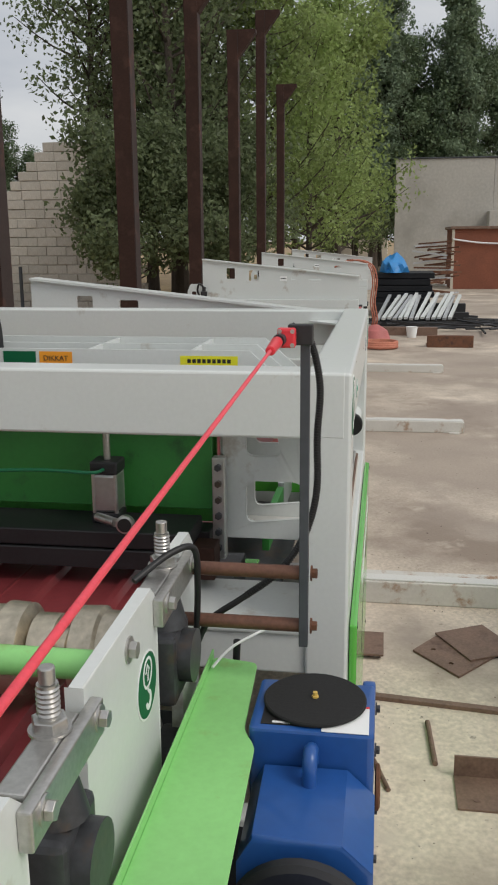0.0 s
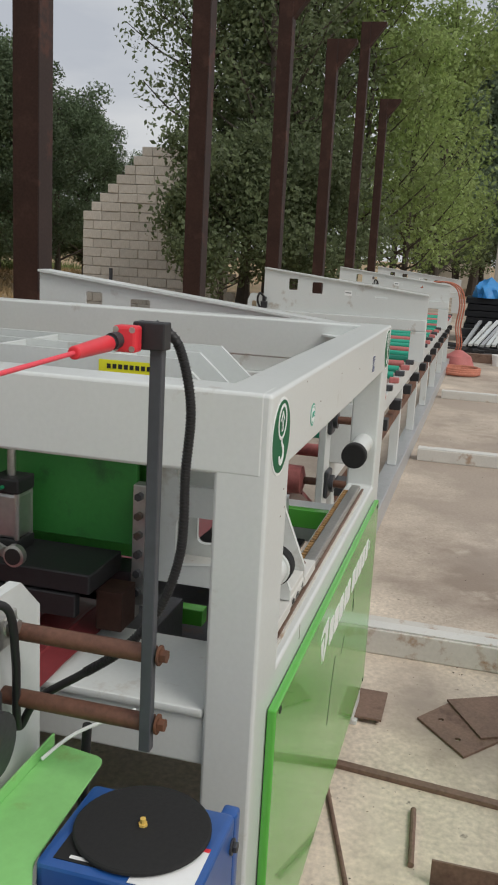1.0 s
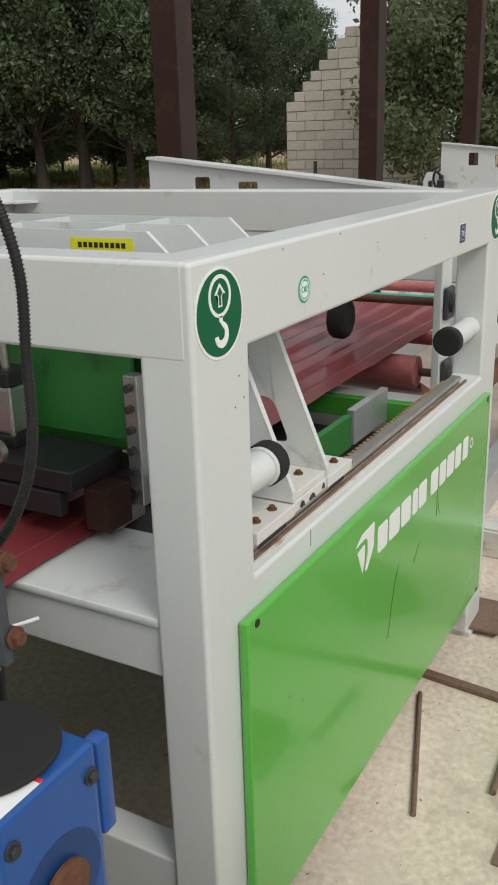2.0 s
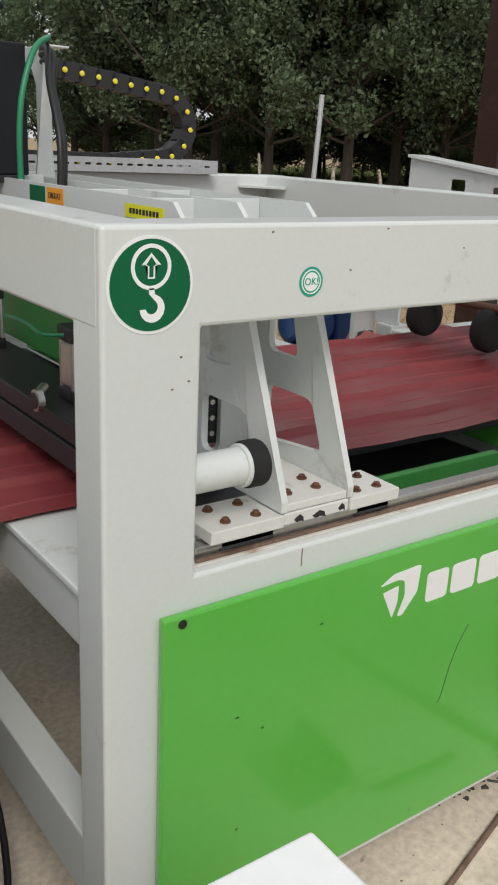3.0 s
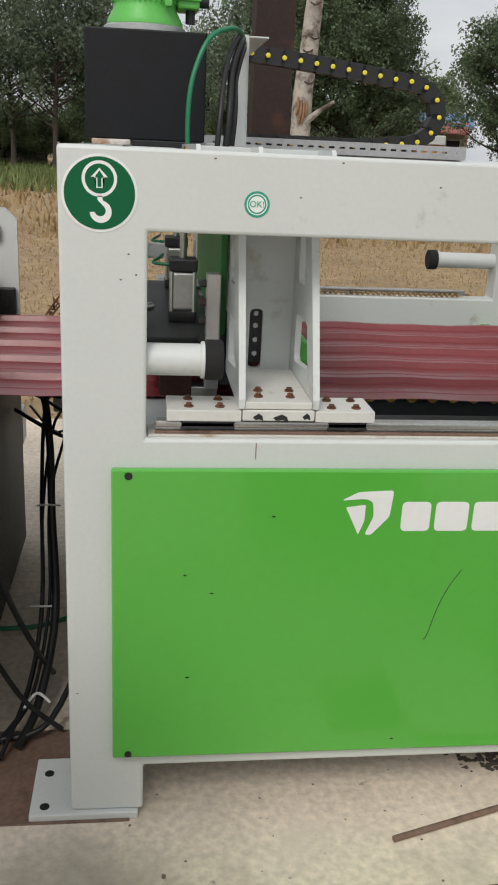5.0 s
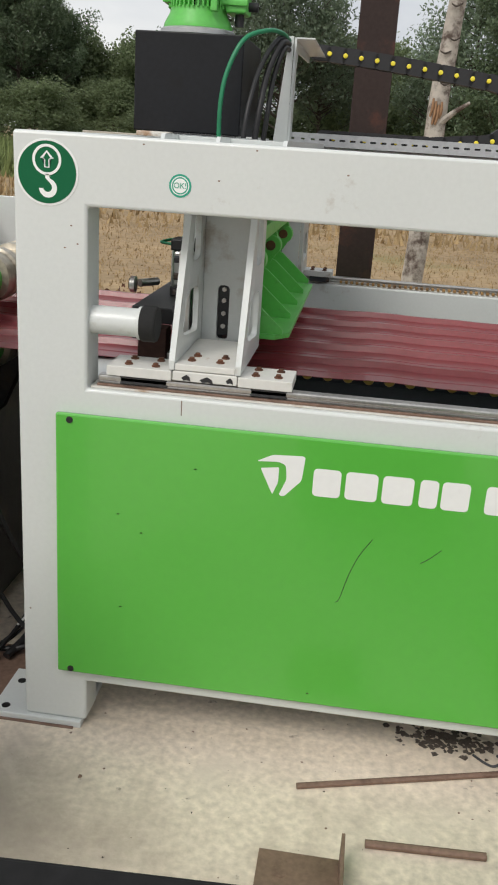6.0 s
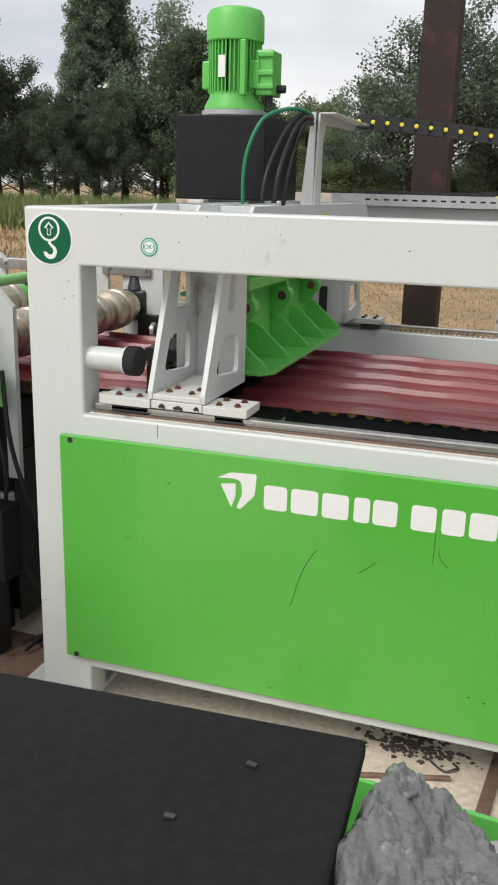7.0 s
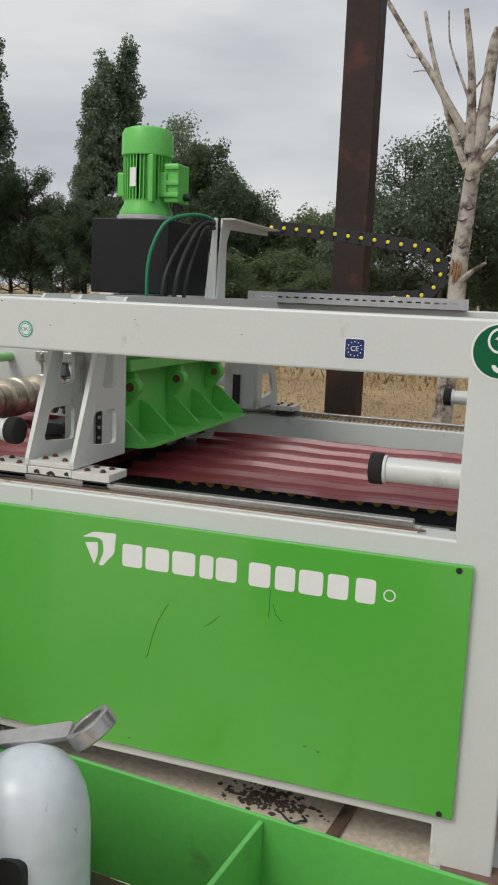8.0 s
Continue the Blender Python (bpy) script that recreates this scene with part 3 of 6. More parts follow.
def tower(y0, s):
    """Gusseted tower on the guide rail; s points into the machine."""
    x0, x1 = 0.353 + CX, 0.527 + CX
    y = lambda d: y0 + s * d
    prof = [(0.0, 1.030), (0.0, 1.052), (0.150, 1.42), (0.34, 1.42), (0.34, 1.030)]
    low = rounded([(0.085, 1.095), (0.275, 1.075), (0.275, 1.195), (0.125, 1.195)], 0.022)
    up = rounded([(0.175, 1.265), (0.275, 1.265), (0.275, 1.405), (0.210, 1.405)], 0.022)
    for gx in (x0, x1 - 0.014):
        part("gusset", soften(plate([(y(d), z) for d, z in prof], [[(y(d), z) for d, z in low], [(y(d), z) for d, z in up]], 0.014, "YZ", gx), 0.0015, 1), WHITE, carriage)
    slot = rounded(rect(0.408 + CX, 0.440 + CX, 1.040, 1.188), 0.0155, 6)
    web = part("tower_web", plate(rect(x0 + 0.015, x1 - 0.015, 1.030, 1.45), [slot], 0.014, "XZ", y(0.335) if s > 0 else y(0.335) - 0.014), WHITE, carriage)
    part("slot_strip", box(0.406 + CX, 0.442 + CX, min(y(0.350), y(0.362)), max(y(0.350), y(0.362)), 1.05, 1.195, 0.001), BLACK, web)
    for bz in (1.075, 1.110, 1.145, 1.175):
        part("bolt", cyl((0.424 + CX, y(0.343), bz), (0.424 + CX, y(0.352), bz), 0.0065, seg=6), STEEL, web)
    part("tower_foot", box(x0 + 0.0145, x1 - 0.0145, min(y(0.002), y(0.30)), max(y(0.002), y(0.30)), 1.030, 1.046, 0.002), CHIPPED, carriage)
    ya, yb = min(y(-0.002), y(0.115)), max(y(-0.002), y(0.115))
    for px0, px1 in ((0.201, 0.36), (0.521, 0.651)):
        sh = part("slide_plate", box(px0 + CX, px1 + CX, ya, yb, 1.003, 1.0275, 0.002), CHIPPED, carriage, "chipped white slide plate with rusty bolts")
        for u in (0.3, 0.72):
            for v in (0.25, 0.75):
                part("bolt", hexbolt((px0 + CX + (px1 - px0) * u, ya + (yb - ya) * v, 1.0275), r=0.0068, h=0.006), RUST, sh)
        part("bearing_block", box(px0 + 0.03 + CX, px1 - 0.012 + CX, ya + 0.014, yb - 0.014, 0.980, 1.002, 0.002), GUNMETAL, carriage)
    part("slide_plate", box(0.362 + CX, 0.519 + CX, ya + 0.003, yb, 1.004, 1.0285, 0.003), CHIPPED, carriage, "chipped white slide plate with rusty bolts")
    for bx, d in ((0.400, 0.045), (0.470, 0.045), (0.405, 0.095), (0.475, 0.095)):
        part("bolt", hexbolt((bx + CX, y(d), 1.046), r=0.0068, h=0.006), RUST, carriage)
    for k, (bx, bz, bw) in enumerate(((0.385, 1.012, 0.022), (0.428, 1.010, 0.034), (0.492, 1.013, 0.018), (0.545, 1.010, 0.026))):
        rag = [(bx + CX + bw * u, bz + 0.014 * v) for u, v in ((0, 0.1), (0.25, -0.35), (0.6, -0.2), (1.0, -0.45), (0.9, 0.3), (0.55, 0.7), (0.3, 0.45))]
        part("paint_chip", plate(rag, [], 0.0012, "XZ", y(-0.0002 if k in (0, 3) else 0.002) - (0.0012 if s > 0 else 0)), BLACK, carriage, "bare black patch where the paint has chipped")


tower(0.02, 1)
tower(W - 0.02, -1)
# cross beam: two long plates with ribs, top flange cut low at the ends
ends = [(0.16, 1.465), (0.27, 1.562), (W - 0.27, 1.562), (W - 0.16, 1.465), (W - 0.16, 1.43), (0.16, 1.43)]
for bx in (0.262, 0.40, 0.565):
    part("beam_plate", plate(ends, [], 0.010, "YZ", bx + CX), WHITE, carriage)
part("beam_floor", box(0.268 + CX, 0.57 + CX, 0.17, W - 0.17, 1.425, 1.437, 0.002), WHITE, carriage)
for by in (0.42, 0.70, 1.6, 1.85):
    part("beam_rib", box(0.273 + CX, 0.564 + CX, by, by + 0.010, 1.437, 1.559, 0.001), WHITE, carriage)
lab = part("warning_label", box(0.2608 + CX, 0.2618 + CX, 0.30, 0.45, 1.522, 1.548, 0), YELLOW, carriage, "yellow warning label")
for i in range(9):
    part("text_bar", box(0.2602 + CX, 0.2607 + CX, 0.318 + i * 0.013, 0.327 + i * 0.013, 1.530, 1.540, 0), INK, lab)
lab = part("warning_label", box(0.2608 + CX, 0.2618 + CX, 0.74, 0.83, 1.520, 1.555, 0), ORANGE, carriage, "orange caution label")
letters("label_text", "DIKKAT", 0.019, (0.2602 + CX, 0.785, 1.537), (90, 0, -90), INK, lab)
part("warning_label", box(0.2608 + CX, 0.2618 + CX, 0.84, 0.93, 1.520, 1.555, 0), STICKER, carriage, "green caution label")
part("warning_label", box(0.5752 + CX, 0.5762 + CX, 1.06, 1.13, 1.50, 1.53, 0), YELLOW, carriage, "yellow warning label")

# ---- shear head hanging in the carriage ----
shear = thing("shear_head", "lime green guillotine shear head with ribbed clamp flange", "shear")
SY0, SY1 = 0.385, 1.40
# back plate under the cross beam, its shade painted into the green
part("back_plate", soften(box(0.335 + CX, 0.352 + CX, SY0, SY1, 1.115, 1.43, 0), 0.002), GREEN_SHADED, shear)
part("front_wall", soften(box(0.425 + CX, 0.440 + CX, SY0 + 0.005, SY1, 1.052, 1.30, 0), 0.002), LIME, shear)
part("clamp_flange", soften(plate([(0.44 + CX, SY0), (0.565 + CX, SY0), (0.602 + CX, SY0 + 0.05), (0.602 + CX, SY1 - 0.03), (0.44 + CX, SY1)], [], 0.014, "XY", 1.045), 0.0015, 1), LIME, shear)
for i in range(5):
    ry = SY0 + 0.012 + i * (SY1 - SY0 - 0.035) / 4
    part("rib", plate([(0.441 + CX, 1.0592), (0.585 + CX, 1.0592), (0.585 + CX, 1.072), (0.480 + CX, 1.165), (0.441 + CX, 1.180)], [], 0.011, "XZ", ry), LIME, shear)
for i in range(3):
    ry = SY0 + 0.09 + i * 0.40
    lug = part("lever", merge(plate(rounded([(0.442 + CX, 1.17), (0.478 + CX, 1.175), (0.512 + CX, 1.23), (0.500 + CX, 1.30), (0.442 + CX, 1.33)], 0.02), [], 0.03, "XZ", ry), cyl((0.487 + CX, ry - 0.006, 1.245), (0.487 + CX, ry + 0.036, 1.245), 0.033, seg=24, bev=0.003)), LIME, shear)
    part("pin", cyl((0.487 + CX, ry - 0.011, 1.245), (0.487 + CX, ry + 0.041, 1.245), 0.016, seg=16, bev=0.002), RUST, lug)
part("link_bar", box(0.46 + CX, 0.52 + CX, SY0 + 0.02, SY1 - 0.02, 1.305, 1.345, 0.004), LIME, shear)
part("top_beam", box(0.37 + CX, 0.46 + CX, SY0, SY1, 1.33, 1.425, 0.004), LIME, shear)
part("blade_beam", merge(box(0.155 + CX, 0.330 + CX, SY0 + 0.03, SY1, 1.055, 1.100, 0.004), box(0.150 + CX, 0.175 + CX, SY0 + 0.06, SY1, 1.00, 1.052, 0.003)), BLACK, shear, "dark steel blade beam")
part("blade", box(0.33 + CX, 0.42 + CX, SY0 + 0.01, SY1, 0.985, 1.05, 0.002), GUNMETAL, shear)
part("blade_post", box(0.19 + CX, 0.27 + CX, SY0 - 0.03, SY0 + 0.03, 0.965, 1.055, 0.003), COLUMN, shear)
low = part("lower_blade", box(0.30 + CX, 0.52 + CX, SY0 - 0.06, SY1 + 0.05, 0.80, 0.925, 0.003), GUNMETAL, shear)
for i in range(14):
    part("blade_bolt", cyl((0.425 + CX, SY0 + 0.06 + i * 0.07, 1.018), (0.43 + CX, SY0 + 0.06 + i * 0.07, 1.018), 0.011, seg=12), BLACK, shear)
nutbar = part("guide_strip", box(0.30 + CX, 0.335 + CX, 0.345, 0.380, 0.985, 1.27, 0.003), ALU, shear, "light metal guide strip with hexagon nuts")
for i in range(6):
    part("nut", cyl((0.285 + CX, 0.362, 1.02 + i * 0.045), (0.300 + CX, 0.362, 1.02 + i * 0.045), 0.0095, seg=6), GUNMETAL, nutbar)
part("guide_block", box(0.24 + CX, 0.335 + CX, 0.37, 0.42, 0.95, 0.985, 0.003), STEEL, shear)


def pneumatic_cylinder(x, y):
    c = thing("pneumatic_cylinder", "silver pneumatic cylinder with black end caps", "cylinder", "clamp cylinders", at=(x, y, 1.10))
    part("barrel", merge(box(x - 0.034, x + 0.034, y - 0.034, y + 0.034, 1.130, 1.235, 0.008), *[cyl((x + a, y + b, 1.128), (x + a, y + b, 1.237), 0.006, seg=8) for a in (-0.03, 0.03) for b in (-0.03, 0.03)]), ALU, c)
    part("end_cap", box(x - 0.038, x + 0.038, y - 0.038, y + 0.038, 1.100, 1.130, 0.005), BLACK, c)
    part("end_cap", box(x - 0.038, x + 0.038, y - 0.038, y + 0.038, 1.235, 1.270, 0.005), BLACK, c)
    part("piston_rod", cyl((x, y, 1.27), (x, y, 1.36), 0.010, seg=12), STEEL, c)
    part("clevis", merge(box(x - 0.02, x + 0.02, y - 0.02, y + 0.02, 1.355, 1.40, 0.004), cyl((x - 0.03, y, 1.375), (x + 0.03, y, 1.375), 0.018, seg=16)), GUNMETAL, c)
    part("air_hose", tube([(x - 0.038, y, 1.25), (x - 0.08, y + 0.02, 1.252), (x - 0.06, y + 0.16, 1.25), (x - 0.05, y + 0.32, 1.24)], 0.0045, 6), HOSE_GREEN, c)
    return c


c1 = pneumatic_cylinder(0.255 + CX, 0.655)
copy_thing(c1, Matrix.Translation((0.255 + CX, 1.25, 1.10)))
fit_ = thing("air_fitting", "round chrome air fitting on the blade beam", "fitting")
part("fitting_body", cyl((0.13 + CX, 0.60, 1.135), (0.17 + CX, 0.66, 1.135), 0.012, seg=14), STEEL, fit_)
part("fitting_ring", lathe([(0.016, 0), (0.024, 0.002), (0.024, 0.016), (0.016, 0.018)], (0.11 + CX, 0.57, 1.135), axis="X"), STEEL, fit_)
part("fitting_bore", cyl((0.108 + CX, 0.57, 1.135), (0.111 + CX, 0.57, 1.135), 0.018, seg=18), INK, fit_)

# ---- drive: black housing and green motor ----
hous = thing("drive_housing", "matt black sheet-metal drive housing on the cross beam", "housing")
part("cover", soften(plate(rounded([(-0.017, 1.10), (0.345, 1.10), (0.345, 1.54), (-0.017, 1.54)], 0.006), [], 0.309, "XY", 1.568), 0.004), BLACK_BOX, hous)
part("base_plate", box(0.0, 0.40, 1.14, 1.50, 1.549, 1.568, 0.002), WHITE, hous)
part("base_block", box(0.005, 0.12, 1.05, 1.135, 1.5502, 1.567, 0.004), DIRTY, hous)
part("base_block", box(0.125, 0.33, 1.095, 1.138, 1.5495, 1.5675, 0.002), BLACK, hous)

MX, MY = 0.160, 1.265
motor = thing("electric_motor", "lime green finned electric motor standing upright on the black housing", "motor", at=(MX, MY, 1.862))
part("flange", lathe([(0.115, 0), (0.118, 0.004), (0.118, 0.018), (0.112, 0.022)], (MX, MY, 1.863)), ZINC, motor)
part("end_shield", lathe([(0.108, 0), (0.108, 0.012), (0.090, 0.045), (0.090, 0.06)], (MX, MY, 1.886)), LIME, motor)
part("stator", merge(cyl((MX, MY, 1.94), (MX, MY, 2.12), 0.078, seg=40), *[box(MX - 0.0022 + 0 * a, MX + 0.0022, MY - 0.097, MY + 0.097, 1.943, 2.117, 0) for a in (0,)]), LIME, motor)
for i in range(20):
    a = math.pi * i / 20
    fin = box(-0.0022, 0.0022, -0.096, 0.096, 1.943, 2.117, 0)
    fin.transform(Matrix.Translation((MX, MY, 0)) @ Matrix.Rotation(a, 4, "Z"))
    part("fin", fin, LIME, motor)
part("fan_cowl", lathe([(0.100, 0), (0.103, 0.004), (0.102, 0.085), (0.094, 0.103), (0.070, 0.112), (0.0, 0.1125)][:-1], (MX, MY, 2.112), seg=40), LIME, motor)
for sx in (-1, 1):
    part("foot_boss", box(MX + sx * 0.088 - 0.02, MX + sx * 0.088 + 0.02, MY - 0.05, MY + 0.03, 1.955, 2.05, 0.006), LIME, motor)
part("foot_rail", box(MX + 0.055, MX + 0.075, MY - 0.105, MY - 0.075, 1.93, 2.11, 0.003), LIME, motor)
tb = part("terminal_box", box(MX + 0.09, MX + 0.155, MY - 0.04, MY + 0.07, 1.935, 2.085, 0.007), LIME, motor)
for bz in (1.955, 2.0, 2.06):
    part("cover_lug", box(MX + 0.10, MX + 0.16, MY - 0.05, MY - 0.038, bz, bz + 0.018, 0.003), LIME, tb)
part("cable_gland", merge(cyl((MX + 0.13, MY + 0.0, 1.936), (MX + 0.13, MY, 1.90), 0.014, seg=14), cyl((MX + 0.15, MY + 0.02, 1.96), (MX + 0.185, MY + 0.02, 1.96), 0.014, seg=14)), BLACK, tb)
nm = box(-0.014, 0.014, -0.0995, -0.0975, 1.99, 2.062, 0.0005)
nm.transform(Matrix.Translation((MX, MY, 0)) @ Matrix.Rotation(radians(-8), 4, "Z"))
part("name_plate", nm, STICKER_W, motor, "small white rating plate")

motor.matrix_basis = Matrix.Translation((0, 0, 0.0145)) @ motor.matrix_basis @ Matrix.Scale(1.08, 4)

# ---- cable carrier ----
arm = thing("carrier_arm", "white L-shaped sheet arm holding the cable carrier", "bracket")
AX = 0.488
part("upright", soften(plate([(1.285, 1.548), (1.385, 1.548), (1.385, 1.80), (1.425, 1.862), (1.95, 1.872), (1.95, 1.90), (1.325, 1.90)], [], 0.006, "YZ", AX), 0.001, 1), WHITE, arm)
part("upright_flange", soften(plate([(AX - 0.050, 1.548), (AX, 1.548), (AX, 1.90), (AX - 0.016, 1.90)], [], 0.006, "XZ", 1.281), 0.001, 1), WHITE, arm)
part("top_flange", box(AX + 0.006, AX + 0.07, 1.315, 1.95, 1.896, 1.901, 0.001), WHITE, arm)

chain = thing("cable_carrier", "black plastic cable carrier chain with yellow plugs", "cable carrier")
CY, pitch = 1.996, 0.0655
bend_x, zr = 1.212, 0.118
pts = [(AX + 0.03 + i * (bend_x - AX - 0.03) / 60, 1.915 - 0.075 * (i / 60) ** 1.3) for i in range(61)]
pts += [(bend_x + zr * 1.16 * math.sin(radians(a)), 1.722 + zr * math.cos(radians(a))) for a in range(4, 181, 4)]
pts += [(bend_x - i * 0.0125, 1.604 - 0.018 * min(1, i / 14)) for i in range(1, 54)]
lens = [math.dist(a, b) for a, b in zip(pts, pts[1:])]
link_me = finish(merge(plate(rounded(rect(-0.041, 0.041, -0.031, 0.031), 0.020), [], 0.010, "XZ", -0.035), plate(rounded(rect(-0.041, 0.041, -0.031, 0.031), 0.020), [], 0.010, "XZ", 0.025), box(-0.022, 0.022, -0.025, 0.025, -0.030, -0.025, 0), box(-0.022, 0.022, -0.025, 0.025, 0.025, 0.030, 0)))
link_me.materials.append(BLACK)
plug_me = finish(lathe([(0.0095, 0), (0.0095, 0.004), (0.006, 0.006)], (0, 0, 0), seg=14))
plug_me.transform(Matrix.Rotation(radians(90), 4, "X"))
plug_me.materials.append(DOT_YEL)
total, goal = sum(lens), 0.02
while goal < total - 0.03:
    run = 0.0
    for (a, b), d in zip(zip(pts, pts[1:]), lens):
        if run + d >= goal:
            f = (goal - run) / d
            px, pz = a[0] + (b[0] - a[0]) * f, a[1] + (b[1] - a[1]) * f
            turn = math.atan2(b[1] - a[1], b[0] - a[0])
            break
        run += d
    m = Matrix.Translation((px, CY, pz)) @ Matrix.Rotation(-turn, 4, "Y")
    lk = part("link", link_me, BLACK, chain)
    lk.matrix_basis = m
    pg = part("plug", plug_me, DOT_YEL, lk)
    pg.matrix_parent_inverse = Matrix.Identity(4)
    pg.matrix_basis = Matrix.Translation((-0.03, -0.035, 0.0))
    goal += pitch

hose = thing("air_hose_bundle", "green and black hoses looping from arm to cross beam", "hose")
part("green_hose", tube([(0.290, 1.02, 1.545), (0.290, 1.02, 1.66), (0.305, 1.03, 1.76), (0.350, 1.06, 1.86), (0.415, 1.13, 1.897), (0.455, 1.22, 1.90), (AX - 0.01, 1.30, 1.88)], 0.0075, 8), HOSE_GREEN, hose)
for k, (ox, oz) in enumerate(((0.0, 0.0), (0.030, -0.012), (0.052, -0.03))):
    part("black_hose", tube([(0.375 + ox, 0.98 + 0.05 * k, 1.54), (0.385 + ox, 1.0 + 0.05 * k, 1.66), (0.405 + ox * 0.7, 1.10 + 0.03 * k, 1.79 + oz), (0.445 + ox * 0.4, 1.20, 1.88 + oz), (AX - 0.012, 1.31, 1.885 + oz)], 0.0085 + 0.002 * (k == 1), 8), CABLE, hose)


# ---- corrugated sheet running through ----
def sheet_mesh(x0, x1, tooth):
    y0, y1, n = 0.42, 1.44, 5
    prof = []
    for i in range(n):
        a = y0 + (y1 - y0) * i / n
        w = (y1 - y0) / n
        prof += [(a, 0.0), (a + w * 0.30, 0.0), (a + w * 0.32, 0.002), (a + w * 0.36, 0.0), (a + w * 0.76, 0.0), (a + w * 0.81, 0.017), (a + w * 0.89, 0.017), (a + w * 0.94, 0.0)]
    prof += [(y1, 0.0)]
    bm = bmesh.new()
    n = 40
    top, bot = [], []
    for k in range(n + 1):
        x = x0 + (x1 - x0) * k / n
        wob = 0.0022 * math.sin(x * 9.0) + 0.0016 * math.sin(x * 23)
        top.append([bm.verts.new((x, y, 0.945 + z + wob)) for y, z in prof])
        bot.append([bm.verts.new((x, y, 0.9438 + z + wob)) for y, z in prof])
    m = len(prof)
    for k in range(n):
        for j in range(m - 1):
            bm.faces.new((top[k][j], top[k + 1][j], top[k + 1][j + 1], top[k][j + 1]))
            bm.faces.new((bot[k][j], bot[k][j + 1], bot[k + 1][j + 1], bot[k + 1][j]))
        for j in (0, m - 1):
            bm.faces.new((top[k][j], bot[k][j], bot[k + 1][j], top[k + 1][j]))
    return bm


solo("roofing_sheet", sheet_mesh(-2.9, 0.40, 0), RED_SHEET, "wine-red trapezoidal roofing sheet coming out of the rolls", "metal sheet", "roofing sheets", angle=20)
solo("roofing_sheet", sheet_mesh(0.46, 3.05, 0), RED_SHEET, "wine-red trapezoidal roofing sheet leaving the shear", "metal sheet", "roofing sheets", angle=20)

# skate-wheel rails below the cut sheet
conv = thing("skate_conveyor", "dark rails with small yellow skate wheels inside the frame", "conveyor")
wheel_me = finish(lathe([(0.006, -0.008), (0.014, -0.008), (0.016, -0.003), (0.016, 0.003), (0.014, 0.008), (0.006, 0.008)], (0, 0, 0), seg=14, axis="Y"))
wheel_me.materials.append(ROLL_YEL)
for i in range(7):
    wy = 0.54 + i * 0.125
    part("wheel_rail", merge(cyl((0.60, wy + 0.03, 0.905), (1.86, wy + 0.03, 0.905), 0.014, seg=12), box(0.62, 1.85, wy + 0.022, wy + 0.038, 0.86, 0.90, 0.002)), GREY_BAR, conv)
    for k in range(20):
        w = part("skate_wheel", wheel_me, ROLL_YEL, conv)
        w.matrix_basis = Matrix.Translation((0.67 + k * 0.06, wy, 0.920))
part("cross_bar", box(0.62, 0.66, 0.30, 1.5, 0.815, 0.86, 0.003), GREEN, conv)
part("cross_bar", box(1.66, 1.70, D, W - D, 0.79, 0.86, 0.003), GREEN, conv)
part("side_sill", box(0.90, 1.34, 0.30, 0.325, 0.80, 0.905, 0.003), GREEN_SHADED, conv)
part("side_sill", box(1.36, 1.655, 0.30, 0.325, 0.80, 0.915, 0.003), ZINC, conv)
part("drip_pan", box(0.66, 1.76, 0.25, W - 0.25, 0.70, 0.715, 0.002), GUNMETAL, conv)


# ---- roll former upstream ----
former = thing("roll_former", "white roll-forming machine with steel forming rolls", "machine")
PYN = 0.303


def stand_plate(x0, x1, y, top, holes=()):
    bm = soften(plate([(x0, 0.55), (x1, 0.55), (x1, top - 0.03), (x1 - 0.03, top), (x0, top)], list(holes), 0.022, "XZ", y), 0.002, 1)
    return part("stand_plate", bm, WHITE, former)


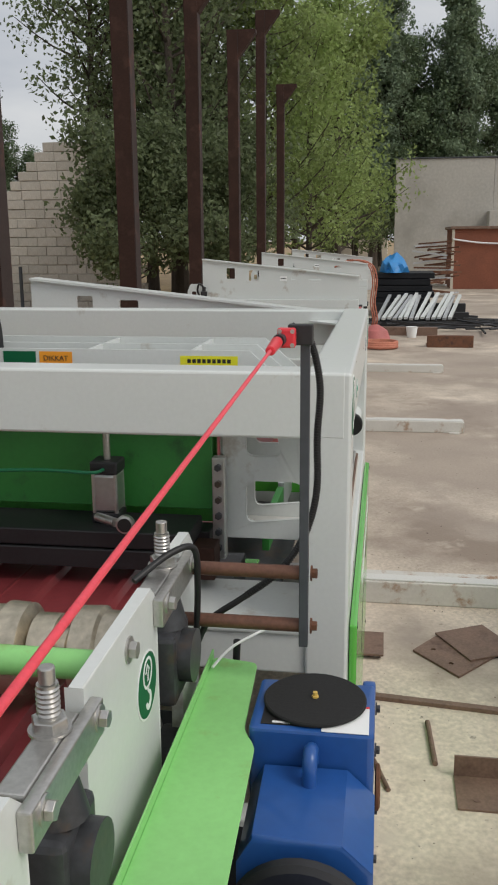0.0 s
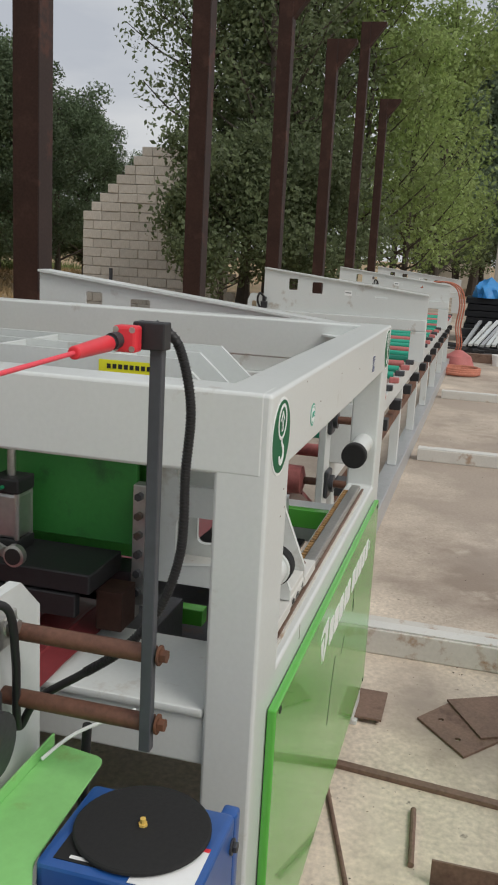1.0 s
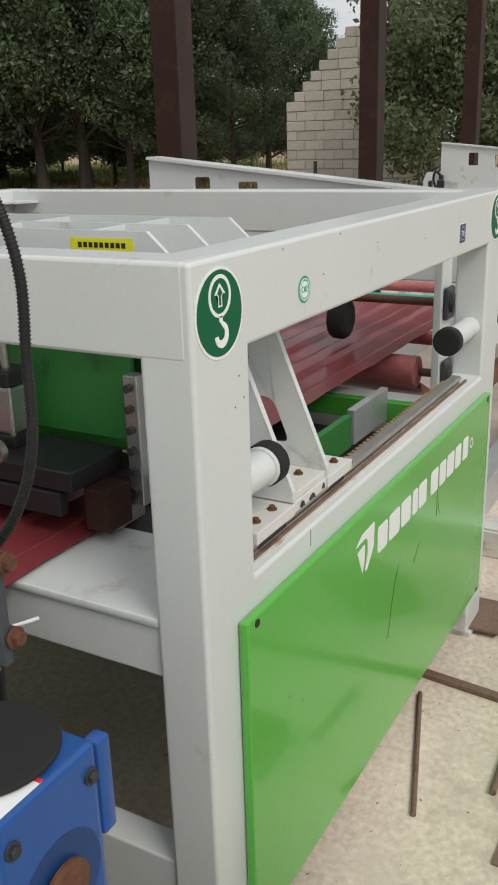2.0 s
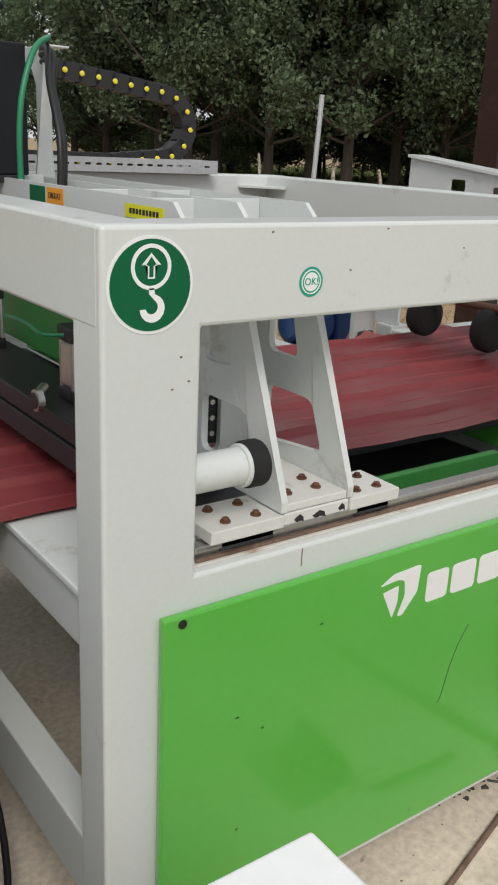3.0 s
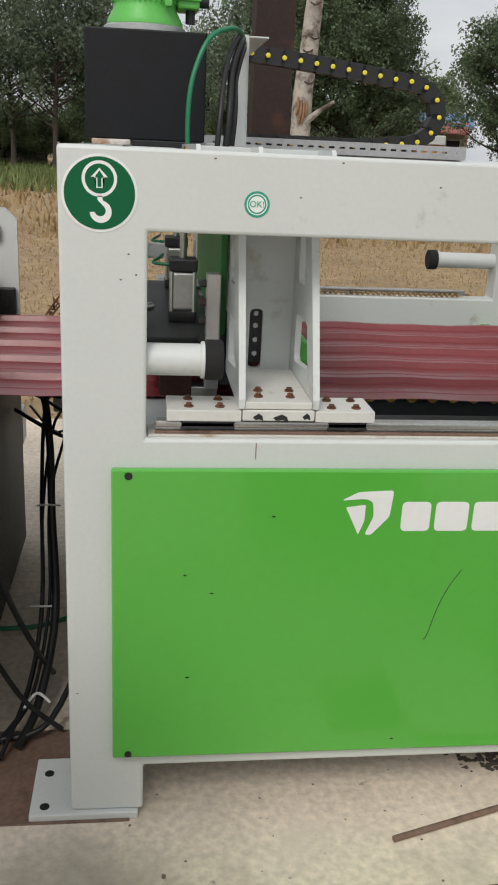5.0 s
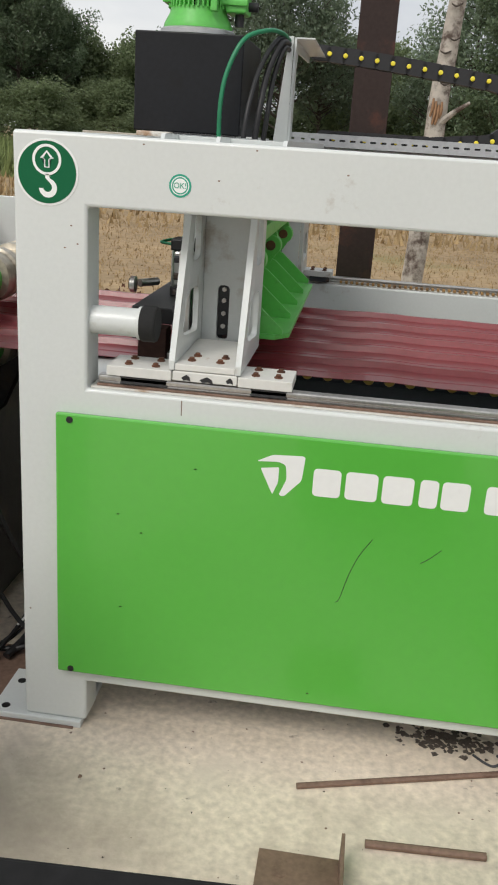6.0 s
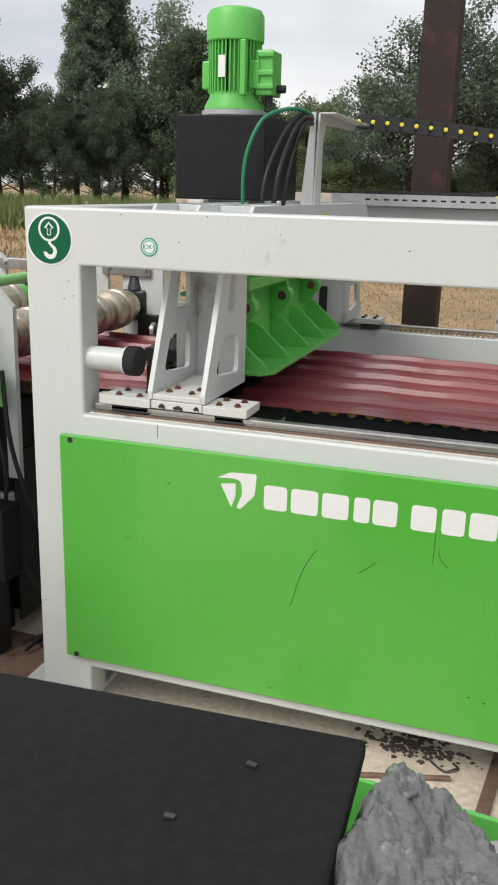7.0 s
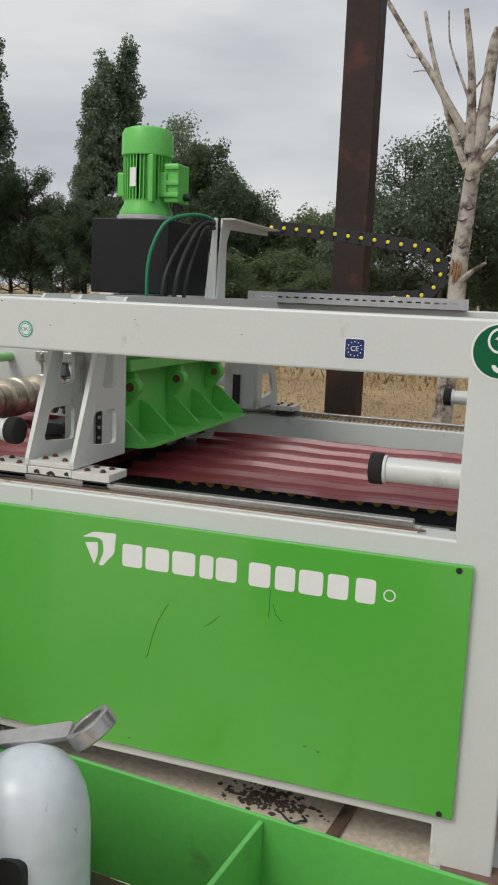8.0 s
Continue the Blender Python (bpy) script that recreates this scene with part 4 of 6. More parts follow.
for k in range(5):
    c = -0.445 - k * 0.565
    a = c - 0.085
    near = stand_plate(c - 0.507, c - 0.137, PYN, 1.279)
    stand_plate(c - 0.507, c - 0.137, 1.60, 1.279)
    part("bolt", hexbolt((c - 0.302, PYN, 1.235), (0, -1, 0), 0.014, 0.012), STEEL, near)
    for y0 in (PYN - 0.012, 1.585):
        bar = part("top_bar", soften(merge(box(c - 0.158, c + 0.088, y0 - 0.006, y0 + 0.012, 1.205, 1.255, 0), box(c - 0.130, c + 0.046, y0 + 0.0125, y0 + 0.050, 1.243, 1.2552, 0)), 0.003), STEEL, former)
        for bx in (c - 0.124, c + 0.066):
            part("bolt", hexbolt((bx, y0 - 0.006, 1.236), (0, -1, 0), 0.012, 0.011), STEEL, bar)
        stud = part("adjusting_stud", merge(cyl((c, y0 + 0.034, 1.15), (c, y0 + 0.034, 1.318), 0.0135, seg=18), cyl((c, y0 + 0.034, 1.318), (c, y0 + 0.034, 1.340), 0.0105, seg=14, bev=0.002), *[lathe([(0.0135, 0), (0.0152, 0.003), (0.0135, 0.006)], (c, y0 + 0.034, 1.276 + i * 0.0065), seg=16) for i in range(6)]), STEEL, former)
        part("nut", merge(cyl((c, y0 + 0.034, 1.2555), (c, y0 + 0.034, 1.274), 0.023, seg=6, bev=0.002), cyl((c, y0 + 0.034, 1.2553), (c, y0 + 0.034, 1.259), 0.027, seg=20)), STEEL, stud)
        part("bearing_block", merge(box(c - 0.062, c + 0.062, y0 + 0.0, y0 + 0.06, 1.0, 1.14, 0.012), cyl((c, y0 - 0.025, 1.08), (c, y0 + 0.07, 1.08), 0.05, seg=20), cyl((c, y0 + 0.03, 1.14), (c, y0 + 0.03, 1.20), 0.04, 0.025, seg=20)), GUNMETAL, former)
        part("bearing_block", merge(box(c - 0.062, c + 0.062, y0, y0 + 0.06, 0.74, 0.90, 0.01), cyl((c, y0 - 0.03, 0.82), (c, y0 + 0.07, 0.82), 0.05, seg=20)), GUNMETAL, former)
    for rz, mt in ((1.072, ROLLER), (0.848, ROLLER)):
        prof, y = [(0.035, 0.0)], 0.0
        for i in range(5):
            y = 0.04 + i * 0.235
            prof += [(0.045, y), (0.062, y + 0.01), (0.088, y + 0.016), (0.090, y + 0.06), (0.082, y + 0.066), (0.082, y + 0.10), (0.090, y + 0.106), (0.088, y + 0.150), (0.062, y + 0.156), (0.045, y + 0.17)]
        prof += [(0.035, 1.29)]
        part("forming_roll", lathe(prof, (a + 0.085, 0.30, rz), seg=32, axis="Y"), mt, former, "worn steel forming roll")
        for i in range(5):
            part("roll_collar", lathe([(0.05, 0), (0.071, 0.004), (0.071, 0.05), (0.05, 0.054)], (a + 0.085, 0.30 + 0.225 + i * 0.235, rz), seg=24, axis="Y"), LIME if (i + k) % 4 == 1 else ROLLER, former)
end = soften(plate([(-0.402, 0.62), (-0.255, 0.62), (-0.255, 1.218), (-0.312, 1.275), (-0.385, 1.275), (-0.402, 1.262)], [], 0.020, "XZ", PYN + 0.002), 0.002, 1)
part("end_plate", end, WHITE, former)
end = soften(plate([(-0.505, 0.62), (-0.30, 0.62), (-0.30, 1.275), (-0.34, 1.315), (-0.455, 1.315), (-0.505, 1.28)], [], 0.020, "XZ", 1.60), 0.002, 1)
ep = part("end_plate", end, WHITE, former)
part("end_bearing", merge(box(-0.42, -0.31, 1.575, 1.60, 0.93, 1.03, 0.006), cyl((-0.365, 1.56, 0.98), (-0.365, 1.60, 0.98), 0.032, seg=20)), BLACK, ep)
hook_sticker(-0.655, 1.128, 0.058, PYN - 0.0012, -1, former)
hook_sticker(-1.220, 1.128, 0.058, PYN - 0.0012, -1, former)
part("guide_pipe", cyl((-0.765, 0.326, 1.215), (-0.765, 1.60, 1.215), 0.023, seg=20), PALE_GREEN, former, "pale green guide pipe")
part("base_rail", box(-3.0, -0.30, PYN - 0.01, PYN + 0.09, 0.42, 0.56, 0.006), WHITE, former)
part("base_rail", box(-3.0, -0.30, 1.57, 1.67, 0.42, 0.56, 0.006), WHITE, former)
part("cross_member", box(-0.42, -0.32, PYN + 0.095, 1.565, 0.44, 0.54, 0.006), GUNMETAL, former)
for lx in (-0.45, -1.6, -2.8):
    for ly in (PYN, 1.58):
        part("leg", box(lx, lx + 0.09, ly, ly + 0.08, 0.0, 0.418, 0.004), BLACK_BOX, former)
part("chain_guard", box(-0.52, -0.30, 0.30, 0.50, 0.57, 0.88, 0.01), BLACK_BOX, former)
for i, (z0, dy) in enumerate(((1.222, 0.0), (1.115, 0.0))):
    part("spacer_rod", cyl((-0.364, 0.064, z0), (-0.364, PYN + 0.004, z0), 0.0135, seg=18), RUST_ROD, former, "brown oxide spacer rod")

# emergency pull switch on its bar
sw = thing("pull_switch", "red emergency pull-rope switch on a dark grey bar", "switch")
part("bar", soften(box(-0.390, -0.374, 0.053, 0.070, 1.09, 1.70, 0), 0.0012, 1), GREY_BAR, sw)
part("bracket", box(-0.397, -0.370, 0.048, 0.092, 1.668, 1.704, 0.002), BLACK, sw)
for bz in (1.234, 1.127):
    part("bolt", hexbolt((-0.372, 0.0495, bz), (0, -1, 0), 0.010, 0.010), RUST, sw)
part("switch_body", box(-0.425, -0.4005, 0.076, 0.108, 1.666, 1.700, 0.004), REDP, sw)
for (u, v) in ((0.081, 1.671), (0.103, 1.671), (0.081, 1.695), (0.103, 1.695)):
    part("screw", cyl((-0.4255, u, v), (-0.424, u, v), 0.004, seg=10), STEEL, sw)
part("gland", merge(cyl((-0.415, 0.100, 1.682), (-0.435, 0.104, 1.680), 0.011, seg=16), cyl((-0.435, 0.104, 1.680), (-0.452, 0.108, 1.676), 0.008, seg=14)), GUNMETAL, sw)
rd = Vector((-1.0, -0.012, -0.028)).normalized()
r0 = Vector((-0.440, 0.106, 1.678))
part("rope_grip", cyl(r0, r0 + rd * 0.10, 0.0105, 0.008, seg=16, bev=0.002), REDP, sw)
part("pull_rope", cyl(r0 + rd * 0.10, r0 + rd * 2.6, 0.0028, seg=12), ROPE, sw, "taut red pull rope")
pole_end = r0 + rd * 2.6
part("far_bar", box(pole_end.x - 0.03, pole_end.x - 0.005, pole_end.y - 0.02, pole_end.y + 0.02, 0.56, pole_end.z + 0.03, 0.002), GREY_BAR, sw)
sw.matrix_basis = Matrix.Translation((0.008, 0.009, -0.012)) @ sw.matrix_basis
hosep = [(-0.385, 0.045, 1.690), (-0.378, 0.012, 1.665), (-0.372, -0.008, 1.58), (-0.372, -0.004, 1.48), (-0.378, -0.004, 1.37), (-0.390, 0.018, 1.285), (-0.405, 0.066, 1.215), (-0.415, 0.130, 1.165), (-0.425, 0.200, 1.115), (-0.435, 0.224, 1.07), (-0.450, 0.222, 1.10), (-0.465, 0.215, 1.20), (-0.490, 0.215, 1.285), (-0.535, 0.250, 1.29), (-0.60, 0.30, 1.26)]
cond = thing("cable_conduit", "black corrugated cable conduit hanging in a loop", "cable")
part("conduit", tube(hosep, 0.0064, 12, 8), CABLE, cond)
fine = []
hv = [Vector(p) for p in hosep]
ring_me = finish(lathe([(0.0060, -0.0012), (0.0078, -0.0006), (0.0078, 0.0006), (0.0060, 0.0012)], (0, 0, 0), seg=12))
ring_me.materials.append(CABLE)
ribs = bmesh.new()
for i in range(7):
    a, b, c, d = hv[max(i - 1, 0)], hv[i], hv[i + 1], hv[min(i + 2, len(hv) - 1)]
    n = max(4, int((c - b).length / 0.0048))
    for k in range(n):
        u = k / n
        p = 0.5 * (2 * b + (c - a) * u + (2 * a - 5 * b + 4 * c - d) * u * u + (3 * b - a - 3 * c + d) * u ** 3)
        t = 0.5 * ((c - a) + (4 * a - 10 * b + 8 * c - 2 * d) * u + (9 * b - 3 * a - 9 * c + 3 * d) * u * u)
        tmp = ring_me.copy()
        tmp.transform(Matrix.Translation(p) @ t.to_track_quat("Z", "Y").to_matrix().to_4x4())
        ribs.from_mesh(tmp)
        bpy.data.meshes.remove(tmp)
tagged(part("conduit_ribs", ribs, CABLE, cond), kind="stuff")
cond.matrix_basis = Matrix.Translation((0.080, 0.058, -0.008)) @ cond.matrix_basis

# ---- gear motor and guard beside the rolls ----
gear = thing("gear_motor", "blue worm gear motor with a black round cover", "gear motor", at=(-0.5, 0, 0.7))
up = soften(plate(rounded([(-0.545, -0.095), (-0.362, -0.095), (-0.362, 0.125), (-0.545, 0.125)], 0.012), [], 0.31, "XY", 0.70), 0.006)
part("gear_case", up, BLUE, gear)
low = soften(plate([(0.118, 0.70), (0.118, 0.90), (0.09, 0.945), (-0.05, 0.945), (-0.098, 0.90), (-0.098, 0.70)], [], 0.20, "YZ", -0.75), 0.01)
part("input_case", low, BLUE, gear)
part("case_bolt", lathe([(0.075, 0), (0.085, 0.004), (0.085, 0.02), (0.05, 0.024)], (-0.45, -0.0955, 0.85), seg=28, axis="Y"), BLUE_DARK, gear)
fl = lathe([(0.105, 0), (0.115, 0.006), (0.115, 0.022), (0.105, 0.028)], (-0.80, 0.01, 0.825), seg=32, axis="X")
part("motor_flange", fl, BLACK, gear)
part("motor_body", merge(lathe([(0.088, 0), (0.094, 0.01), (0.094, 0.22), (0.08, 0.25)], (-1.06, 0.01, 0.825), seg=32, axis="X")), BLUE, gear)
part("lifting_eye", tube([(-0.60, 0.012, 0.935), (-0.60, 0.012, 0.975), (-0.585, 0.012, 0.992), (-0.56, 0.012, 0.985), (-0.547, 0.012, 0.955)], 0.013, 10, 6), BLUE, gear)
for (bx, bz) in ((-0.38, 0.97), (-0.52, 0.97), (-0.38, 0.75), (-0.52, 0.75)):
    part("bolt", hexbolt((bx, -0.0955, bz), (0, -1, 0), 0.008, 0.006), GUNMETAL, gear)
part("bore_cover", lathe([(0.035, 0), (0.042, 0.003), (0.042, 0.008), (0.03, 0.01)], (-0.45, -0.108, 0.85), seg=24, axis="Y"), RUST, gear)
part("rating_label", box(-0.542, -0.452, -0.085, -0.003, 1.0102, 1.0112, 0), STICKER_W, gear, "white and red warning label")
part("label_border", box(-0.456, -0.449, -0.085, -0.003, 1.0108, 1.0116, 0), REDP, gear)
rl = part("rating_label", box(-0.53, -0.45, 0.02, 0.105, 1.0102, 1.0112, 0), INK, gear, "black rating label")
for i in range(5):
    part("text_bar", box(-0.525 + i * 0.015, -0.519 + i * 0.015, 0.03, 0.085 - 0.01 * (i % 2), 1.0113, 1.0118, 0), STICKER_W, rl)
part("round_cover", lathe([(0.0, 0), (0.092, 0.0), (0.0945, 0.002), (0.0945, 0.006), (0.092, 0.008)][1:], (-0.443, 0.015, 1.0125), seg=48), RUBBER, gear, "flat black rubber disc")
part("centre_screw", merge(cyl((-0.443, 0.015, 1.02), (-0.443, 0.015, 1.031), 0.0042, seg=8), cyl((-0.443, 0.015, 1.0195), (-0.443, 0.015, 1.024), 0.0066, seg=6)), ROLL_YEL, gear)
part("side_ear", box(-0.362, -0.335, -0.095, -0.07, 0.86, 1.005, 0.005), BLUE, gear)
part("stool", box(-0.95, -0.38, -0.07, 0.10, 0.006, 0.698, 0.006), BLACK_BOX, gear)
gear.matrix_basis = Matrix.Translation((-0.010, 0.026, -0.006)) @ gear.matrix_basis

guard = thing("chain_guard_plate", "pale green folded guard plate beside the gear motor", "guard")
part("guard_top", soften(plate(rounded([(-0.235, 0.243), (-0.25, 0.15), (-0.505, 0.138), (-0.555, 0.112), (-1.40, 0.085), (-1.40, 0.243)], 0.018), [], 0.004, "XY", 0.962), 0.001, 1), PALE_GREEN, guard)
part("guard_skirt", box(-1.40, -0.24, 0.2432, 0.247, 0.86, 0.985, 0.001), PALE_GREEN, guard)
part("guard_stay", box(-1.0, -0.97, 0.12, 0.24, 0.60, 0.961, 0.003), PALE_GREEN, guard)
guard.matrix_basis = Matrix.Translation((-0.035, 0.022, 0.024)) @ guard.matrix_basis
part("cable_tie", tube([(-0.30, 0.235, 0.975), (-0.25, 0.20, 1.0), (-0.20, 0.12, 1.03)], 0.003, 6), STICKER_W, guard)

under = thing("oil_pan_unit", "grimy dark steel pan unit under the rolls", "machine base")
part("pan_side", soften(plate([(0.33, 0.06), (1.50, 0.06), (1.50, 0.78), (0.75, 0.78), (0.62, 0.70), (0.33, 0.70)], [], 0.012, "YZ", -0.305), 0.002, 1), GRIMY, under)
part("pan_back", box(-1.6, -0.31, 1.46, 1.48, 0.06, 0.78, 0.003), GRIMY, under)
part("pan_front", box(-1.6, -0.31, 0.40, 0.42, 0.06, 0.55, 0.003), GRIMY, under)
part("pan_foot", box(-1.5, -0.4, 0.5, 1.4, 0.0, 0.06, 0.003), BLACK, under)
pump = thing("power_unit", "dark blue-black power unit box beside the rolls", "power unit")
part("unit_case", soften(box(-0.50, -0.225, 0.14, 0.255, 0.30, 0.56, 0), 0.006), BLACK_BOX, pump)
part("unit_foot", box(-0.46, -0.28, 0.16, 0.24, 0.0, 0.30, 0.004), BLACK, pump)

# cables between the machines
cab = thing("floor_cables", "tangle of black cables on the ground between the machines", "cable")
for pts, r in (([(-0.25, 0.22, 1.02), (-0.24, 0.24, 0.75), (-0.18, 0.30, 0.45), (-0.12, 0.42, 0.2), (-0.10, 0.6, 0.02)], 0.011),
               ([(-0.30, 0.20, 0.95), (-0.26, 0.22, 0.7), (-0.27, 0.25, 0.45), (-0.16, 0.30, 0.15), (-0.05, 0.32, 0.02)], 0.010),
               ([(-0.30, 1.25, 0.84), (-0.17, 1.05, 0.80), (-0.13, 0.93, 0.66), (-0.12, 0.85, 0.45), (-0.09, 0.6, 0.22), (-0.12, 0.38, 0.06), (-0.16, 0.25, 0.02)], 0.017),
               ([(-0.10, 1.36, 0.66), (-0.06, 1.2, 0.70), (-0.05, 1.0, 0.60), (-0.05, 0.85, 0.40), (0.0, 0.6, 0.18), (-0.08, 0.32, 0.05), (-0.22, 0.28, 0.02)], 0.012),
               ([(-0.25, 1.3, 0.72), (-0.10, 1.1, 0.70), (0.0, 0.9, 0.68), (0.03, 0.8, 0.66)], 0.008),
               ([(-0.28, 1.25, 0.66), (-0.12, 1.15, 0.60), (-0.02, 1.0, 0.64), (0.03, 0.9, 0.62)], 0.010),
               ([(-0.08, 1.36, 0.64), (-0.10, 1.1, 0.60), (-0.13, 0.88, 0.46), (-0.11, 0.63, 0.24), (-0.14, 0.40, 0.07), (-0.21, 0.27, 0.02)], 0.007),
               ([(-0.06, 1.36, 0.66), (-0.13, 1.12, 0.66), (-0.15, 0.87, 0.44), (-0.13, 0.60, 0.21), (-0.16, 0.37, 0.06), (-0.24, 0.24, 0.02)], 0.007),
               ([(-0.12, 1.40, 0.68), (-0.16, 1.15, 0.72), (-0.155, 0.90, 0.50), (-0.13, 0.62, 0.25), (-0.15, 0.42, 0.09), (-0.20, 0.20, 0.02)], 0.009),
               ([(-0.26, 1.5, 0.60), (-0.14, 1.30, 0.56), (-0.04, 1.26, 0.66), (0.04, 1.2, 0.60)], 0.007),
               ([(-0.22, 1.2, 0.84), (-0.10, 1.05, 0.78), (0.0, 0.95, 0.72), (0.05, 0.9, 0.70)], 0.007),
               ([(-0.30, 1.0, 0.80), (-0.05, 0.9, 0.80), (0.03, 0.85, 0.80)], 0.008)):
    part("cable", tube(pts, r * 0.72, 8), CABLE, cab)
part("cable", tube([(-0.9, 0.6, 0.012), (-0.5, 0.85, 0.012), (-0.15, 0.9, 0.012), (0.05, 1.1, 0.02)], 0.008, 8), HOSE_GREEN, cab, "green earth cable")
tie = part("cable_tie", tube([(-0.15, 0.32, 0.09), (-0.12, 0.36, 0.11), (-0.085, 0.36, 0.08)], 0.004, 6), STICKER_W, cab)
for ty, tz in ((0.86, 0.46), (0.62, 0.235)):
    part("cable_tie", tube([(-0.165, ty, tz), (-0.13, ty - 0.022, tz + 0.012), (-0.095, ty, tz)], 0.003, 6), STICKER_W, cab)
boxj = thing("junction_box", "small white junction box with red and blue sockets", "junction box")
part("casing", box(-0.16, -0.02, 1.35, 1.47, 0.62, 0.74, 0.008), STICKER_W, boxj)
part("socket", cyl((-0.12, 1.348, 0.71), (-0.12, 1.32, 0.71), 0.025, seg=16), REDP, boxj)
part("socket", cyl((-0.06, 1.348, 0.66), (-0.06, 1.32, 0.66), 0.025, seg=16), BLUE, boxj)
part("stem", box(-0.11, -0.07, 1.39, 1.43, 0.0, 0.62, 0.003), GREY_BAR, boxj)

# ---- outfeed: pinch rolls and run-out table ----
pinch = thing("pinch_stand", "white stand with rubber pinch wheels on brown shafts", "machine")
for py in (0.24, 1.66):
    post = part("stand_post", box(2.02, 2.14, py, py + 0.03, 0.0, 1.32, 0.004), WHITE, pinch)
    for bz in (1.135, 0.865):
        part("flange_bearing", merge(box(2.035, 2.125, py - 0.02, py, bz - 0.06, bz + 0.06, 0.01), cyl((2.08, py - 0.035, bz), (2.08, py, bz), 0.036, seg=20)), GUNMETAL, post)
for bz in (1.135, 0.865):
    part("shaft", cyl((2.08, 0.15, bz), (2.08, 1.72, bz), 0.016, seg=16), RUST_ROD, pinch)
for wy in (0.62, 0.95, 1.28):
    wh = part("pinch_wheel", lathe([(0.055, 0), (0.075, 0.008), (0.082, 0.02), (0.082, 0.055), (0.075, 0.067), (0.055, 0.075)], (2.08, wy, 1.051), seg=28, axis="Y"), RUBBER, pinch, "black rubber pinch wheel")
    wh.location.z += 0.0
part("lower_roll", lathe([(0.03, 0), (0.06, 0.01), (0.06, 1.38), (0.03, 1.39)], (2.08, 0.33, 0.865), seg=24, axis="Y"), PINK, pinch)
part("scrap_chute", plate([(2.16, 0.80), (2.55, 0.62), (2.55, 0.60), (2.16, 0.78)], [], 1.2, "XZ", 0.35), RED_SHEET, pinch)
part("drive_tray", box(1.93, 2.6, 0.5, 1.6, 0.42, 0.52, 0.006), BLACK_BOX, pinch)
part("tray_leg", box(2.2, 2.26, 0.9, 0.96, 0.0, 0.42, 0.003), BLACK_BOX, pinch)


def small_motor(x, y, z):
    m = thing("drive_motor", "blue finned drive motor with a brown shaft guard", "motor", at=(x, y, z))
    part("stator", lathe([(0.07, 0), (0.092, 0.01), (0.092, 0.26), (0.07, 0.28)], (x, y, z), seg=32, axis="X"), BLUE_DARK, m)
    for i in range(1, 12):
        a = math.pi * i / 12
        part("fin", box(x + 0.03, x + 0.25, y - 0.105 * math.cos(a) - 0.002, y - 0.105 * math.cos(a) + 0.002, z - 0.105 * math.sin(a), z + 0.105 * math.sin(a), 0), BLUE_DARK, m)
    part("terminal_box", box(x + 0.06, x + 0.20, y - 0.06, y + 0.06, z + 0.09, z + 0.15, 0.006), BLUE_DARK, m)
    part("gear_head", box(x + 0.28, x + 0.42, y - 0.09, y + 0.09, z - 0.10, z + 0.09, 0.015), BLUE_DARK, m)
    part("shaft_guard", cyl((x + 0.42, y, z), (x + 0.50, y, z), 0.035, seg=16), RUST_ROD, m)
    part("stand", box(x + 0.05, x + 0.40, y - 0.08, y + 0.08, 0.0, z - 0.09, 0.004), GREY_BAR, m)
    return m


drive = small_motor(1.90, 1.98, 0.90)
drive.matrix_basis = drive.matrix_basis @ Matrix.Scale(0.84, 4)
table = thing("runout_table", "long white run-out table with teal rollers", "conveyor table")
TY0, TY1 = 0.25, 1.60
for ty in (TY0, TY1):
    part("side_rail", box(2.25, 14.2, ty, ty + 0.06, 0.80, 0.915, 0.006), WHITE, table)
for i in range(28):
    tx = 2.45 + i * 0.42
    part("table_roller", cyl((tx, TY0 + 0.065, 0.915), (tx, TY1 - 0.005, 0.915), 0.030, seg=14), TEAL if i % 3 else PINK, table)
    part("roller_bearing", box(tx - 0.03, tx + 0.03, TY0 - 0.02, TY0 + 0.05, 0.916, 0.955, 0.006), GUNMETAL if i % 2 else PINK, table)
    if i % 2 == 0:
        part("rail_bracket", box(tx - 0.05, tx + 0.05, TY0 - 0.05, TY0 + 0.03, 0.725, 0.798, 0.004), BLACK, table)
part("lower_rail", box(2.25, 14.2, TY0 + 0.005, TY0 + 0.055, 0.60, 0.68, 0.004), RUST, table)
for ty in (TY0 - 0.03, TY1):
    part("base_beam", box(2.25, 14.2, ty, ty + 0.12, 0.0, 0.17, 0.006), ZINC, table)
for i in range(8):
    for ty in (TY0, TY1):
        part("leg", box(2.35 + i * 1.6, 2.43 + i * 1.6, ty, ty + 0.07, 0.172, 0.798, 0.004), WHITE, table)


